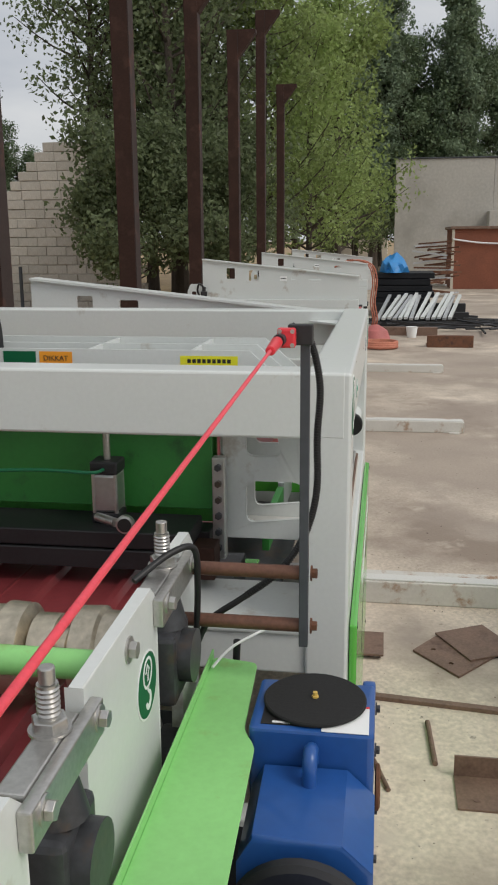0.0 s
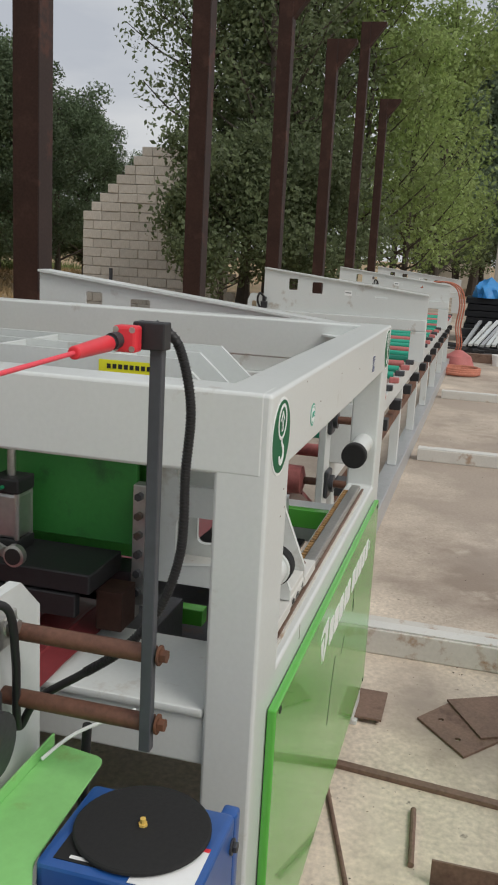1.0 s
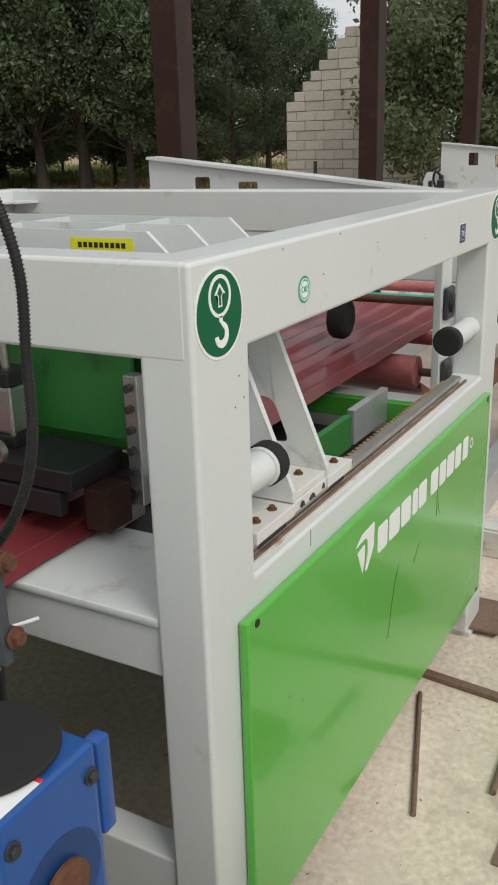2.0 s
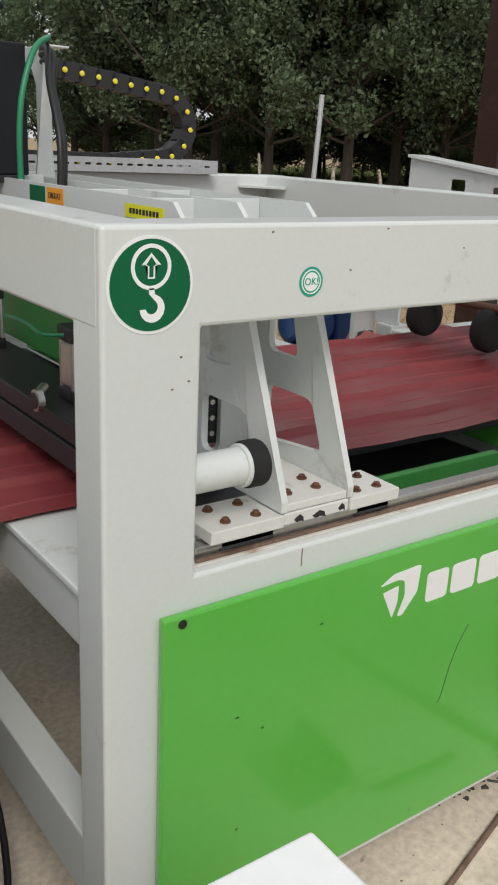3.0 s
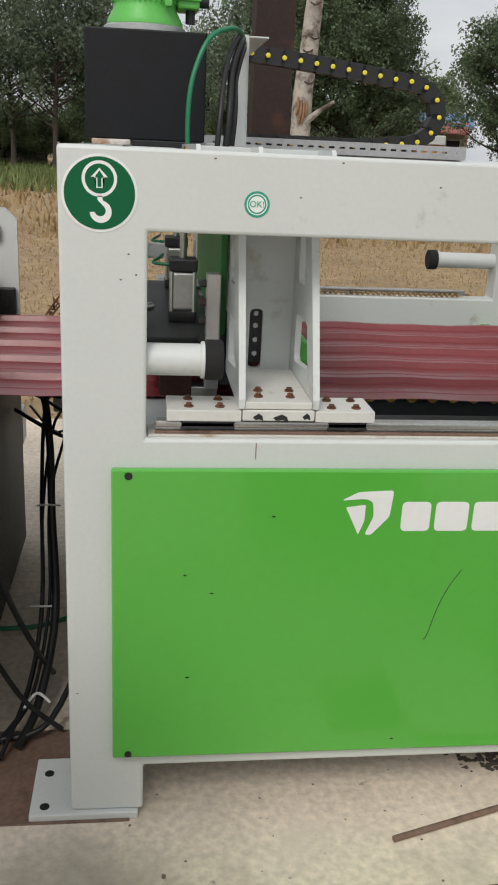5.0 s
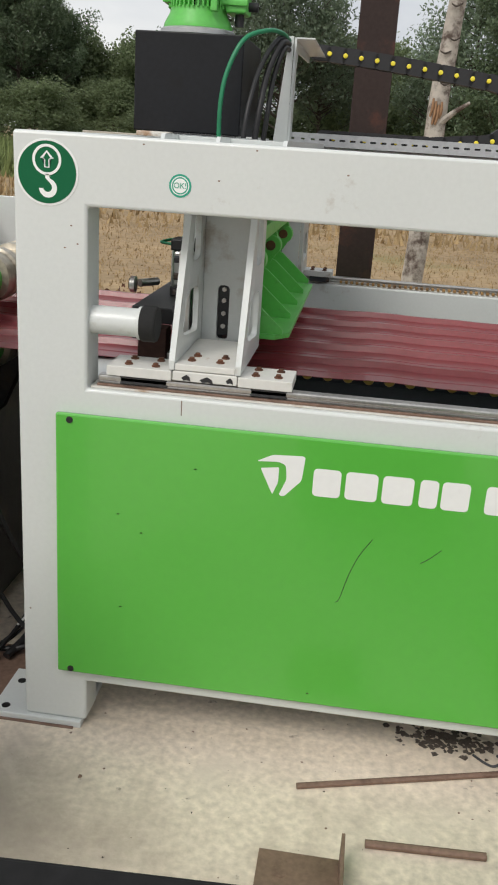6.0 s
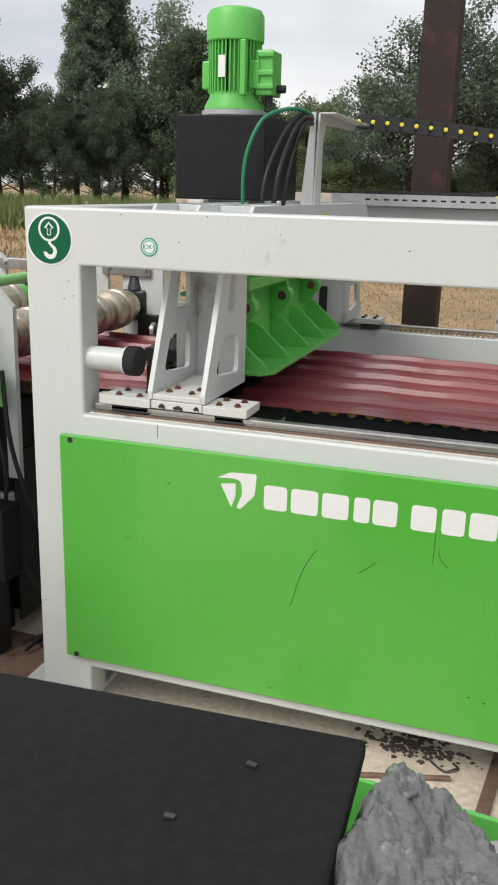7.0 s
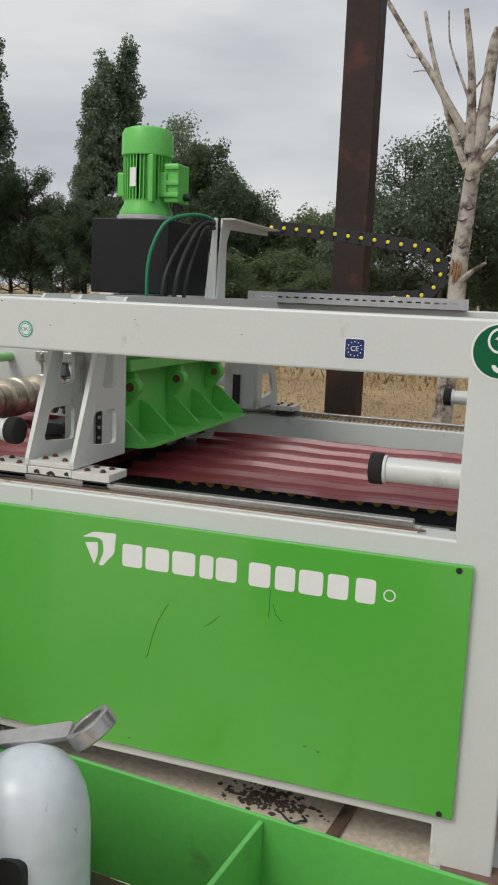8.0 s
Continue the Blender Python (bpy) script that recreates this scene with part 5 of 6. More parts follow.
def gantry(x, y0, y1):
    """Tapered stacker beam across the table, y0 the low end over the near rail, y1 the high end."""
    g = thing("stacker_gantry", "tapered white stacker beam with cut-outs over the table", "stacker beam", "stacker beams", at=(x, y0, 0.9))
    zt = lambda y: 1.490 + 0.160 * (y - y0) / (y1 - y0)
    out = [(y0, 1.285), (y1, 1.285), (y1, zt(y1)), (y0, zt(y0))]
    f = lambda u: y0 + u * (y1 - y0)
    cuts = [rounded(rect(f(0.79), f(0.845), 1.475, 1.575), 0.012), rounded(rect(f(0.635), f(0.70), 1.455, 1.555), 0.012), rounded(rect(f(0.40), f(0.43), 1.465, 1.490), 0.008), rounded(rect(f(0.24), f(0.315), 1.440, 1.475), 0.010)]
    part("web", plate(out, cuts, 0.012, "YZ", x), WHITE, g)
    lab = part("web_label", box(x - 0.0016, x - 0.0006, f(0.455), f(0.50), 1.455, 1.500, 0), STICKER_W, g, "small pale rating label")
    part("label_bar", box(x - 0.0024, x - 0.0017, f(0.46), f(0.495), 1.475, 1.483, 0), GREY_BAR, lab)
    cap = bmesh.new()
    vs = [cap.verts.new((x + dx, y, zt(y) + dz)) for dz in (0.001, 0.012) for y, dx in ((y0, -0.02), (y0, 0.10), (y1, 0.10), (y1, -0.02))]
    for q in ((0, 1, 2, 3), (4, 5, 6, 7), (0, 1, 5, 4), (1, 2, 6, 5), (2, 3, 7, 6), (3, 0, 4, 7)):
        cap.faces.new([vs[i] for i in q])
    part("top_flange", cap, WHITE, g)
    part("lower_beam", box(x - 0.03, x + 0.09, y0 + 0.002, y1 - 0.03, 1.185, 1.283, 0.006), WHITE, g)
    part("front_leg", box(x - 0.034, x + 0.094, y0, y0 + 0.13, 0.918, 1.183, 0.004), WHITE, g)
    part("rear_plate", soften(plate(rounded([(y1 + 0.005, 0.93), (y1 + 0.155, 0.93), (y1 + 0.155, 1.36), (y1 + 0.125, 1.425), (y1 + 0.005, 1.425)], 0.015), [rounded(rect(y1 + 0.07, y1 + 0.115, 1.29, 1.355), 0.012)], 0.012, "YZ", x + 0.02), 0.001, 1), WHITE, g)
    part("rear_leg", box(x + 0.0, x + 0.10, y1 + 0.02, y1 + 0.12, 0.0, 0.928, 0.004), WHITE, g)
    v = part("valve_block", merge(box(x - 0.065, x - 0.034, y1 - 0.05, y1 + 0.01, 1.30, 1.36, 0.006), box(x - 0.05, x - 0.002, y1 - 0.03, y1 + 0.0, 1.362, 1.40, 0.004)), BLACK, g)
    part("hose", tube([(x - 0.03, y1 - 0.02, 1.39), (x - 0.07, y1 + 0.02, 1.43), (x - 0.06, y1 + 0.04, 1.36), (x - 0.05, y1 + 0.0, 1.28), (x - 0.04, y1 - 0.06, 1.25)], 0.010, 6), CABLE, v)
    return g


for gx in (2.26, 6.48, 10.64, 14.8):
    gantry(gx, 0.17, 1.655)

sling = thing("lifting_sling", "faded orange lifting slings hanging over the last beam", "sling")
for k, (sx, sy) in enumerate(((14.5, 0.11), (14.55, 0.15), (14.58, 0.07))):
    part("strap", tube([(sx + 0.3, sy + 0.75, 1.33), (sx + 0.1, sy + 0.4, 1.46), (sx, sy + 0.1, 1.38), (sx, sy, 1.1), (sx + 0.02, sy + 0.03, 0.7), (sx, sy - 0.02, 0.36), (sx + 0.1, sy + 0.1, 0.05)], 0.013, 8), SALMON, sling)
bt = thing("sling_bundle", "heap of dark red slings on the slab", "sling")
part("sling_mound", merge(lathe([(0.26, 0), (0.28, 0.05), (0.22, 0.2), (0.06, 0.30)], (14.5, 0.08, 0.0), seg=14)), PINK, bt)
part("coil", merge(*[tube([(13.4 + 0.28 * math.cos(a) + 0.03 * k, 0.0 + 0.3 * math.sin(a), 0.04 + 0.03 * k) for a in [2 * math.pi * i / 10 for i in range(11)]], 0.03, 6) for k in range(3)]), SALMON, bt)

# ---- steel columns ----
for i, (cx, cy) in enumerate(((0.75, 2.72), (3.92, 2.60), (7.28, 2.60), (10.68, 2.60), (14.04, 2.60), (17.5, 2.60), (21.1, 2.60))):
    top = (7.5, 7.5, 6.0, 5.25, 5.3, 6.4, 5.55)[i]
    c = thing("steel_column", "rust-brown primed steel column of the unfinished hall", "column", "hall columns", at=(cx, cy, 0))
    part("web", box(cx - 0.075, cx + 0.075, cy - 0.006, cy + 0.006, 0.02, top, 0), COLUMN, c)
    for s in (-1, 1):
        part("flange", box(cx + s * 0.083 - 0.007, cx + s * 0.083 + 0.007, cy - 0.086, cy + 0.090, 0.02, top, 0.002), COLUMN, c)
    part("edge_plate", box(cx - 0.090, cx + 0.090, cy - 0.096, cy - 0.087, 0.02, top, 0.001), COLUMN_EDGE, c)
    part("base_plate", box(cx - 0.18, cx + 0.18, cy - 0.18, cy + 0.18, 0.0, 0.02, 0.002), COLUMN, c)
    if i >= 2:
        part("cap_bracket", plate([(cy - 0.098, top - 0.45), (cy - 0.40, top - 0.05), (cy - 0.40, top), (cy + 0.10, top), (cy + 0.10, top - 0.45)], [], 0.16, "YZ", cx - 0.08), COLUMN, c)

# ---- scrap and offcuts on the slab ----
def clutter(name, bm, m, label, cat):
    return solo(name, bm, m, label, cat)


def skid(x0, x1, y0, y1, h, label):
    k = thing("steel_skid", label, "skid", "skids across the slab", at=(x0, y0, 0))
    part("skid_beam", box(x0, x1, y0, y1, 0.0, h, 0.006), DIRTY, k)
    part("wear_strip", box(x0 + 0.012, x0 + 0.09, y0 + 0.01, y1, h + 0.0003, h + 0.008, 0.002), CHIPPED, k)
    part("end_plate", box(x0 + 0.004, x1 - 0.004, y0 - 0.012, y0 - 0.0005, 0.004, h - 0.006, 0.002), DIRTY, k)
    part("foot_tab", box(x0 - 0.045, x0 - 0.0005, y0 + 0.03, y0 + 0.13, 0.0, 0.010, 0.002), DIRTY, k)


skid(2.38, 2.55, -1.6, 0.15, 0.12, "weathered white steel skid lying on the slab")
skid(6.60, 6.77, -0.85, 0.15, 0.11, "weathered white steel skid lying on the slab")
skid(10.60, 10.78, -0.90, 0.15, 0.10, "weathered greyish skid lying on the slab")
strip = box(1.39, 1.425, -0.9, 0.35, 0.0, 0.018, 0.002)
strip.transform(Matrix.Translation((1.4, 0, 0)) @ Matrix.Rotation(radians(-6), 4, "Z") @ Matrix.Translation((-1.4, 0, 0)))
clutter("steel_strip", strip, RUST_PLATE, "long brown flat steel strip on the slab", "steel strip")
pl = thing("steel_plate", "brown drilled steel plate lying flat", "steel plate", "drilled plates")
part("plate_body", plate([(1.845, -0.238), (1.615, -0.425), (1.825, -0.595), (2.05, -0.38)], [circle2(1.73, -0.40, 0.012, n=12), circle2(1.83, -0.49, 0.012, n=12), circle2(1.86, -0.33, 0.012, n=12), circle2(1.95, -0.42, 0.012, n=12)], 0.010, "XY", 0.001), RUST_PLATE, pl)
pl2 = thing("steel_plate", "second brown steel plate lying half under the first", "steel plate", "drilled plates")
p2 = box(1.80, 2.10, -0.66, -0.40, 0.0115, 0.020, 0.001)
p2.transform(Matrix.Translation((1.95, -0.53, 0)) @ Matrix.Rotation(radians(28), 4, "Z") @ Matrix.Translation((-1.95, 0.53, 0)))
part("plate_body", p2, RUST_PLATE, pl2)
clutter("steel_plate", box(1.735, 1.97, -0.105, 0.05, 0.0205, 0.030, 0.001), RUST_PLATE, "small brown plate under the frame foot", "steel plate")
rod = lambda a, b, r: cyl((a[0], a[1], r), (b[0], b[1], r), r, seg=10)
clutter("steel_rod", rod((1.30, 0.035), (0.768, -0.125), 0.008), RUST_PLATE, "thin rusty rod lying beside the panel", "steel rod")
clutter("steel_rod", rod((1.226, -0.275), (0.944, -0.290), 0.010), RUST_PLATE, "short rusty rod on the slab", "steel rod")
ch = merge(box(0.70, 0.893, -0.585, -0.35, 0.0, 0.008, 0.001), box(0.885, 0.893, -0.585, -0.35, 0.008, 0.085, 0.001), cyl((0.755, -0.415, 0.007), (0.755, -0.415, 0.0095), 0.014, seg=16))
clutter("channel_offcut", ch, RUST_PLATE, "brown steel angle offcut with a drilled hole", "steel offcut")
clutter("channel_offcut", merge(box(13.6, 13.75, -1.6, -0.82, 0.0, 0.20, 0.004), box(13.75, 14.1, -1.6, -0.82, 0.0, 0.02, 0.002)), RUST, "brown steel channel lying on the slab", "steel offcut")
clutter("steel_plate", box(-0.42, 0.14, -0.02, 0.34, -0.006, 0.004, 0.001), RUST_PLATE, "brown base plate under the frame foot", "steel plate")
bk = thing("bucket", "small white plastic bucket on the slab", "bucket")
part("bucket_body", lathe([(0.085, 0), (0.11, 0.19), (0.118, 0.20)], (15.2, -0.60, 0.0), seg=20), STICKER_W, bk)
clutter("steel_beam", box(15.5, 15.65, -1.1, 0.2, 0.0, 0.16, 0.004), RUST_PLATE, "dark steel beam beside the bucket", "steel beam")
random.seed(5)
deb = bmesh.new()
for i in range(300):
    x, y = random.uniform(-0.6, 3.2), random.uniform(-1.2, 0.3)
    r = random.uniform(0.0012, 0.0045) * (2.2 if i % 40 == 0 else 1)
    v0 = [deb.verts.new((x + r * math.cos(a) * random.uniform(0.5, 1.3), y + r * math.sin(a) * random.uniform(0.5, 1.3), 0.0006)) for a in [2 * math.pi * k / 6 for k in range(6)]]
    tp = deb.verts.new((x, y, r * random.uniform(0.4, 0.9)))
    for k in range(6):
        deb.faces.new((v0[k], v0[(k + 1) % 6], tp))
solo("gravel_crumbs", deb, RUST_PLATE, "scattered stone crumbs and metal chips on the slab", "gravel", kind="stuff")

# stacks far along the slab
pile = thing("pipe_stack", "fanned stack of white bars on dark timbers", "bar stack")
for i in range(14):
    b = box(0, 2.4, 0, 0.075, 0, 0.05, 0.002)
    b.transform(Matrix.Translation((16.9 + 0.02 * i, 0.02 - 0.115 * i, 0.16 + 0.012 * (i % 3))) @ Matrix.Rotation(radians(random.uniform(-11, -6)), 4, "Z") @ Matrix.Rotation(radians(random.uniform(-10, -7)), 4, "Y"))
    part("bar", b, WHITE if i % 3 else ZINC, pile)
for i in range(3):
    part("timber", box(17.0 + i * 0.9, 17.15 + i * 0.9, -1.9, 0.2, 0.0, 0.13 + 0.13 * i, 0.004), BLACK, pile)
dk = thing("dark_plate_stack", "stack of dark steel plates under a blue tarp", "plate stack")
for i in range(7):
    part("plate", box(19.8 + 0.03 * i, 21.8 - 0.05 * i, -1.25 + 0.05 * (i % 3), 0.18 - 0.04 * (i % 2), 0.15 * i, 0.15 * i + 0.13, 0.004), BLACK_BOX, dk)
tp = bmesh.new()
bmesh.ops.create_icosphere(tp, subdivisions=3, radius=1.0)
for v in tp.verts:
    n = 1 + 0.35 * noise.noise(v.co * 2.2)
    v.co = Vector((20.5 + v.co.x * 0.6 * n, -0.28 + v.co.y * 0.34 * n, 1.035 + max(0, v.co.z) * 0.42 * n))
solo("blue_tarp", tp, TARP, "crumpled blue tarp heaped on the dark plates", "tarp")
scrap = thing("scrap_heap", "heap of rusty offcuts before the brick shed", "scrap heap")
for i in range(26):
    b = box(-0.55, 0.55, -0.05, 0.05, 0, 0.05, 0)
    b.transform(Matrix.Translation((random.uniform(27, 29), random.uniform(-2.0, -1.4), 0.05 + i * 0.065)) @ Matrix.Rotation(radians(random.uniform(60, 120)), 4, "Z") @ Matrix.Rotation(radians(random.uniform(-8, 12)), 4, "Y"))
    part("offcut", b, RUST if i % 4 else ZINC, scrap)
rb = bmesh.new()
for i in range(60):
    a, ln = random.uniform(0, math.pi), random.uniform(0.3, 1.2)
    p = Vector((random.uniform(16.2, 18.5), random.uniform(-2.9, 0.0), 0.03 + random.uniform(0, 0.12)))
    q = cyl(p, p + Vector((math.cos(a), math.sin(a), random.uniform(-0.02, 0.08))) * ln, 0.022, seg=6)
    merge(rb, q)
solo("rebar_litter", rb, BLACK, "litter of dark rods and strips on the slab", "scrap", kind="stuff")

# ---- operator's things close to the path ----
console = thing("control_console", "white sheet-metal control console with a plain top", "console")
part("cabinet", soften(box(-0.56, -0.105, -1.02, -0.712, 0.06, 1.10, 0), 0.004), WHITE, console)
part("lid", soften(box(-0.575, -0.138, -1.035, -0.700, 1.10, 1.142, 0), 0.003), STICKER_W, console)
part("plinth", box(-0.54, -0.17, -1.0, -0.73, 0.0, 0.06, 0.004), BLACK_BOX, console)
console.matrix_basis = Matrix.Translation((-0.027, -0.009, -0.003)) @ console.matrix_basis
crate = thing("black_cabinet", "black rubber-topped cabinet scattered with small chips", "cabinet")
part("cabinet_body", box(0.60, 1.304, -2.59, -1.618, 0.05, 1.185, 0.008), TOP_RUBBER, crate)
part("rubber_top", box(0.58, 1.321, -2.61, -1.605, 1.185, 1.202, 0.004), TOP_RUBBER, crate)
part("plinth", box(0.63, 1.29, -2.54, -1.66, 0.0, 0.05, 0.004), BLACK, crate)
for i in range(14):
    x, y = random.uniform(0.68, 1.30), random.uniform(-2.04, -1.66)
    b = box(-0.006, 0.006, -0.003, 0.003, 0, 0.0035, 0.001)
    b.transform(Matrix.Translation((x, y, 1.2023)) @ Matrix.Rotation(random.uniform(0, 3.1), 4, "Z") @ Matrix.Scale(0.7, 4))
    solo("metal_chip", b, GUNMETAL, "tiny metal chip lying on the black cabinet", "chip", "chips on the cabinet")
TURN = Matrix.Translation((1.321, -1.605, 0)) @ Matrix.Rotation(radians(3), 4, "Z") @ Matrix.Translation((-1.321, 1.605, 0))
crate.matrix_basis = TURN @ crate.matrix_basis
bag = bmesh.new()
bmesh.ops.create_icosphere(bag, subdivisions=6, radius=1.0)
for v in bag.verts:
    n = v.co.normalized()
    sx = max(-0.80, min(0.80, n.x)) / 0.80
    sy = max(-0.85, min(0.85, n.y)) / 0.85
    sz = max(-0.72, min(0.72, n.z)) / 0.72
    near = 0.5 - 0.5 * sy
    half = 0.054 + 0.030 * near
    crease = (1 - abs(noise.noise(n * 3.4))) ** 4 + 0.6 * (1 - abs(noise.noise(n * 8.5 + Vector((3, 1, 2))))) ** 5 + 0.4 * (1 - abs(noise.noise(n * 19 + Vector((1, 5, 2))))) ** 4
    k = 1.02 + 0.08 * noise.noise(n * 1.7) - 0.050 * crease
    v.co = Vector((1.278 + 0.014 * near + half + sx * half * k, -1.655 + sy * 0.140 * k, 1.047 + sz * (0.145 - 0.022 * sx) * k))
foil = thing("foil_bag", "crumpled grey net-patterned plastic bag beside the cabinet", "bag")
part("bag_body", bag, BAG, foil, angle=180)
seam = tube([(1.322 + 0.012 * math.sin(i * 1.9), -1.775 + 0.012 * i, 1.186 + 0.004 * math.sin(i * 2.7)) for i in range(20)], lambda u: 0.004 + 0.002 * math.sin(u * 40), 6, 2)
part("folded_seam", seam, BAG, foil, angle=180)
foil.matrix_basis = TURN @ Matrix.Translation((0.032, -0.075, 0.003)) @ foil.matrix_basis
cart = thing("tool_tray", "bright green welded steel tool tray with compartments", "tool tray")
TX0, TX1, TYB, TYF, TZ = 1.15, 2.22, -1.285, -1.755, 0.93
part("tray_wall", box(TX0, TX1, TYB, TYB + 0.007, TZ - 0.164, TZ, 0.001), LIME, cart)
part("tray_wall", box(TX0, TX1, TYF - 0.007, TYF, TZ - 0.164, TZ - 0.03, 0.001), LIME, cart)
for wx in (TX0, 1.305, 1.612, 1.92, TX1 - 0.008):
    part("divider", box(wx, wx + 0.007, TYF + 0.001, TYB - 0.001, TZ - 0.164, TZ - 0.004, 0.001), LIME, cart)
part("tray_floor", box(TX0, TX1, TYF, TYB, TZ - 0.172, TZ - 0.1645, 0.001), GRIME, cart)
part("bag_shelf", box(1.28, 1.46, -1.86, -1.62, 0.905, 0.919, 0.002), LIME, cart)
for lx in (TX0 + 0.02, TX1 - 0.06):
    for ly in (TYF + 0.01, TYB - 0.05):
        part("leg", box(lx, lx + 0.04, ly, ly + 0.04, 0.0, TZ - 0.173, 0.003), LIME, cart)
cart.matrix_basis = Matrix.Translation((1.17, -1.28, 0)) @ Matrix.Rotation(radians(-5.8), 4, "Z") @ Matrix.Translation((-1.17, 1.28, 0))
dome = thing("white_canister", "white scuffed dome-topped canister standing in the tray", "canister")
part("shell", lathe([(0.055, 0), (0.057, 0.004), (0.0575, 0.312), (0.0565, 0.330), (0.053, 0.349), (0.046, 0.366), (0.036, 0.379), (0.020, 0.388), (0.003, 0.391)], (1.482, -1.655, TZ - 0.164), seg=40), ENAMEL, dome)
port = plate(rounded([(1.484, 1.01), (1.512, 1.01), (1.512, 1.085), (1.484, 1.085)], 0.012), [], 0.016, "XZ", -1.7135)
part("port", port, INK, dome)
wr = thing("ring_spanner", "chrome ring spanner resting on canister and bag", "spanner")
wm = plate(rounded([(-0.21, -0.010), (-0.02, -0.012), (-0.02, 0.012), (-0.21, 0.010)], 0.004), [], 0.007, "XY", -0.0035)
ringm = plate(circle2(0.0, 0.0, 0.025, n=36), [circle2(0, 0, 0.0165, n=12)], 0.017, "XY", -0.0085)
ringm.transform(Matrix.Rotation(radians(-24), 4, "Y"))
wm.transform(Matrix.Rotation(radians(10), 4, "X"))
wm = merge(wm, ringm)
soften(wm, 0.0015, 2)
wm.transform(Matrix.Translation((1.518, -1.603, 1.163)) @ Matrix.Rotation(radians(14), 4, "Z") @ Matrix.Rotation(radians(-13), 4, "Y"))
part("spanner_body", wm, STEEL, wr)

# damp litter and a bent wire under the frame
litter = bmesh.new()
rl = random.Random(41)
for i in range(230):
    lx, ly = rl.gauss(1.17, 0.075), rl.gauss(0.165, 0.032)
    r = rl.uniform(0.003, 0.011)
    foot = [litter.verts.new((lx + r * rl.uniform(0.5, 1.5) * math.cos(k * 1.047), ly + r * rl.uniform(0.5, 1.3) * math.sin(k * 1.047), 0.0006)) for k in range(6)]
    tip = litter.verts.new((lx + rl.uniform(-0.4, 0.4) * r, ly, r * rl.uniform(0.5, 1.0)))
    for k in range(6):
        litter.faces.new((foot[k], foot[(k + 1) % 6], tip))
solo("litter", litter, BARK, "scattered dark damp litter under the frame", "debris", kind="stuff")
solo("bent_wire", tube([(1.235, 0.105, 0.004), (1.262, 0.078, 0.004), (1.285, 0.066, 0.005), (1.305, 0.074, 0.012), (1.318, 0.095, 0.004), (1.30, 0.115, 0.004)], lambda u: 0.0035, 8, 4), GUNMETAL, "dark bent piece of wire on the slab", "wire")

# crumbs of stone and rust on the slab
rc = random.Random(77)
crumbs = bmesh.new()
for i in range(140):
    cx, cy = rc.uniform(0.2, 9.0), rc.choice((rc.uniform(-1.5, -0.15), rc.uniform(-0.7, -0.05)))
    r = rc.uniform(0.0015, 0.0055)
    ring_v = [crumbs.verts.new((cx + r * rc.uniform(0.6, 1.2) * math.cos(k * 1.257), cy + r * rc.uniform(0.6, 1.2) * math.sin(k * 1.257), 0.0005)) for k in range(5)]
    tip = crumbs.verts.new((cx + rc.uniform(-0.3, 0.3) * r, cy, r * rc.uniform(0.5, 0.9)))
    for k in range(5):
        crumbs.faces.new((ring_v[k], ring_v[(k + 1) % 5], tip))
solo("floor_crumbs", crumbs, BARK, "dark crumbs of stone and rust on the slab", "debris", kind="stuff")


# ---- trees ----
def trunk_mesh(height, r, limbs, seed, spread, low=0.12, slim=False):
    rng = random.Random(seed)
    lean = rng.uniform(-0.04, 0.04) * height
    pts = [(lean * f * f, 0.02 * height * math.sin(f * 3 + seed), height * f) for f in (0, 0.15, 0.35, 0.6, 0.8, 1.0)]
    bms = [tube(pts, lambda u: r * (1.25 - 0.35 * min(1, u * 8)) * (1 - 0.9 * u), 9, 3)]
    tips = []
    for i in range(limbs):
        f = rng.uniform(low, 0.94)
        z = height * f
        a = rng.uniform(0, 2 * math.pi)
        ln = spread * ((0.95 - 0.85 * f) if slim else (1.15 - 0.75 * f)) * rng.uniform(0.6, 1.1)
        p0 = Vector((lean * f * f, 0.02 * height * math.sin(f * 3 + seed), z))
        p2 = p0 + Vector((math.cos(a) * ln, math.sin(a) * ln, ln * rng.uniform(0.35, 1.0)))
        p1 = (p0 + p2) / 2 + Vector((0, 0, -0.08 * ln))
        bms.append(tube([p0, p1, p2], lambda u: max(0.012, r * 0.34 * (1 - f * 0.6) * (1 - 0.85 * u)), 6, 3))
        tips.append((p1, p2))
    return finish(merge(*bms)), tips, pts


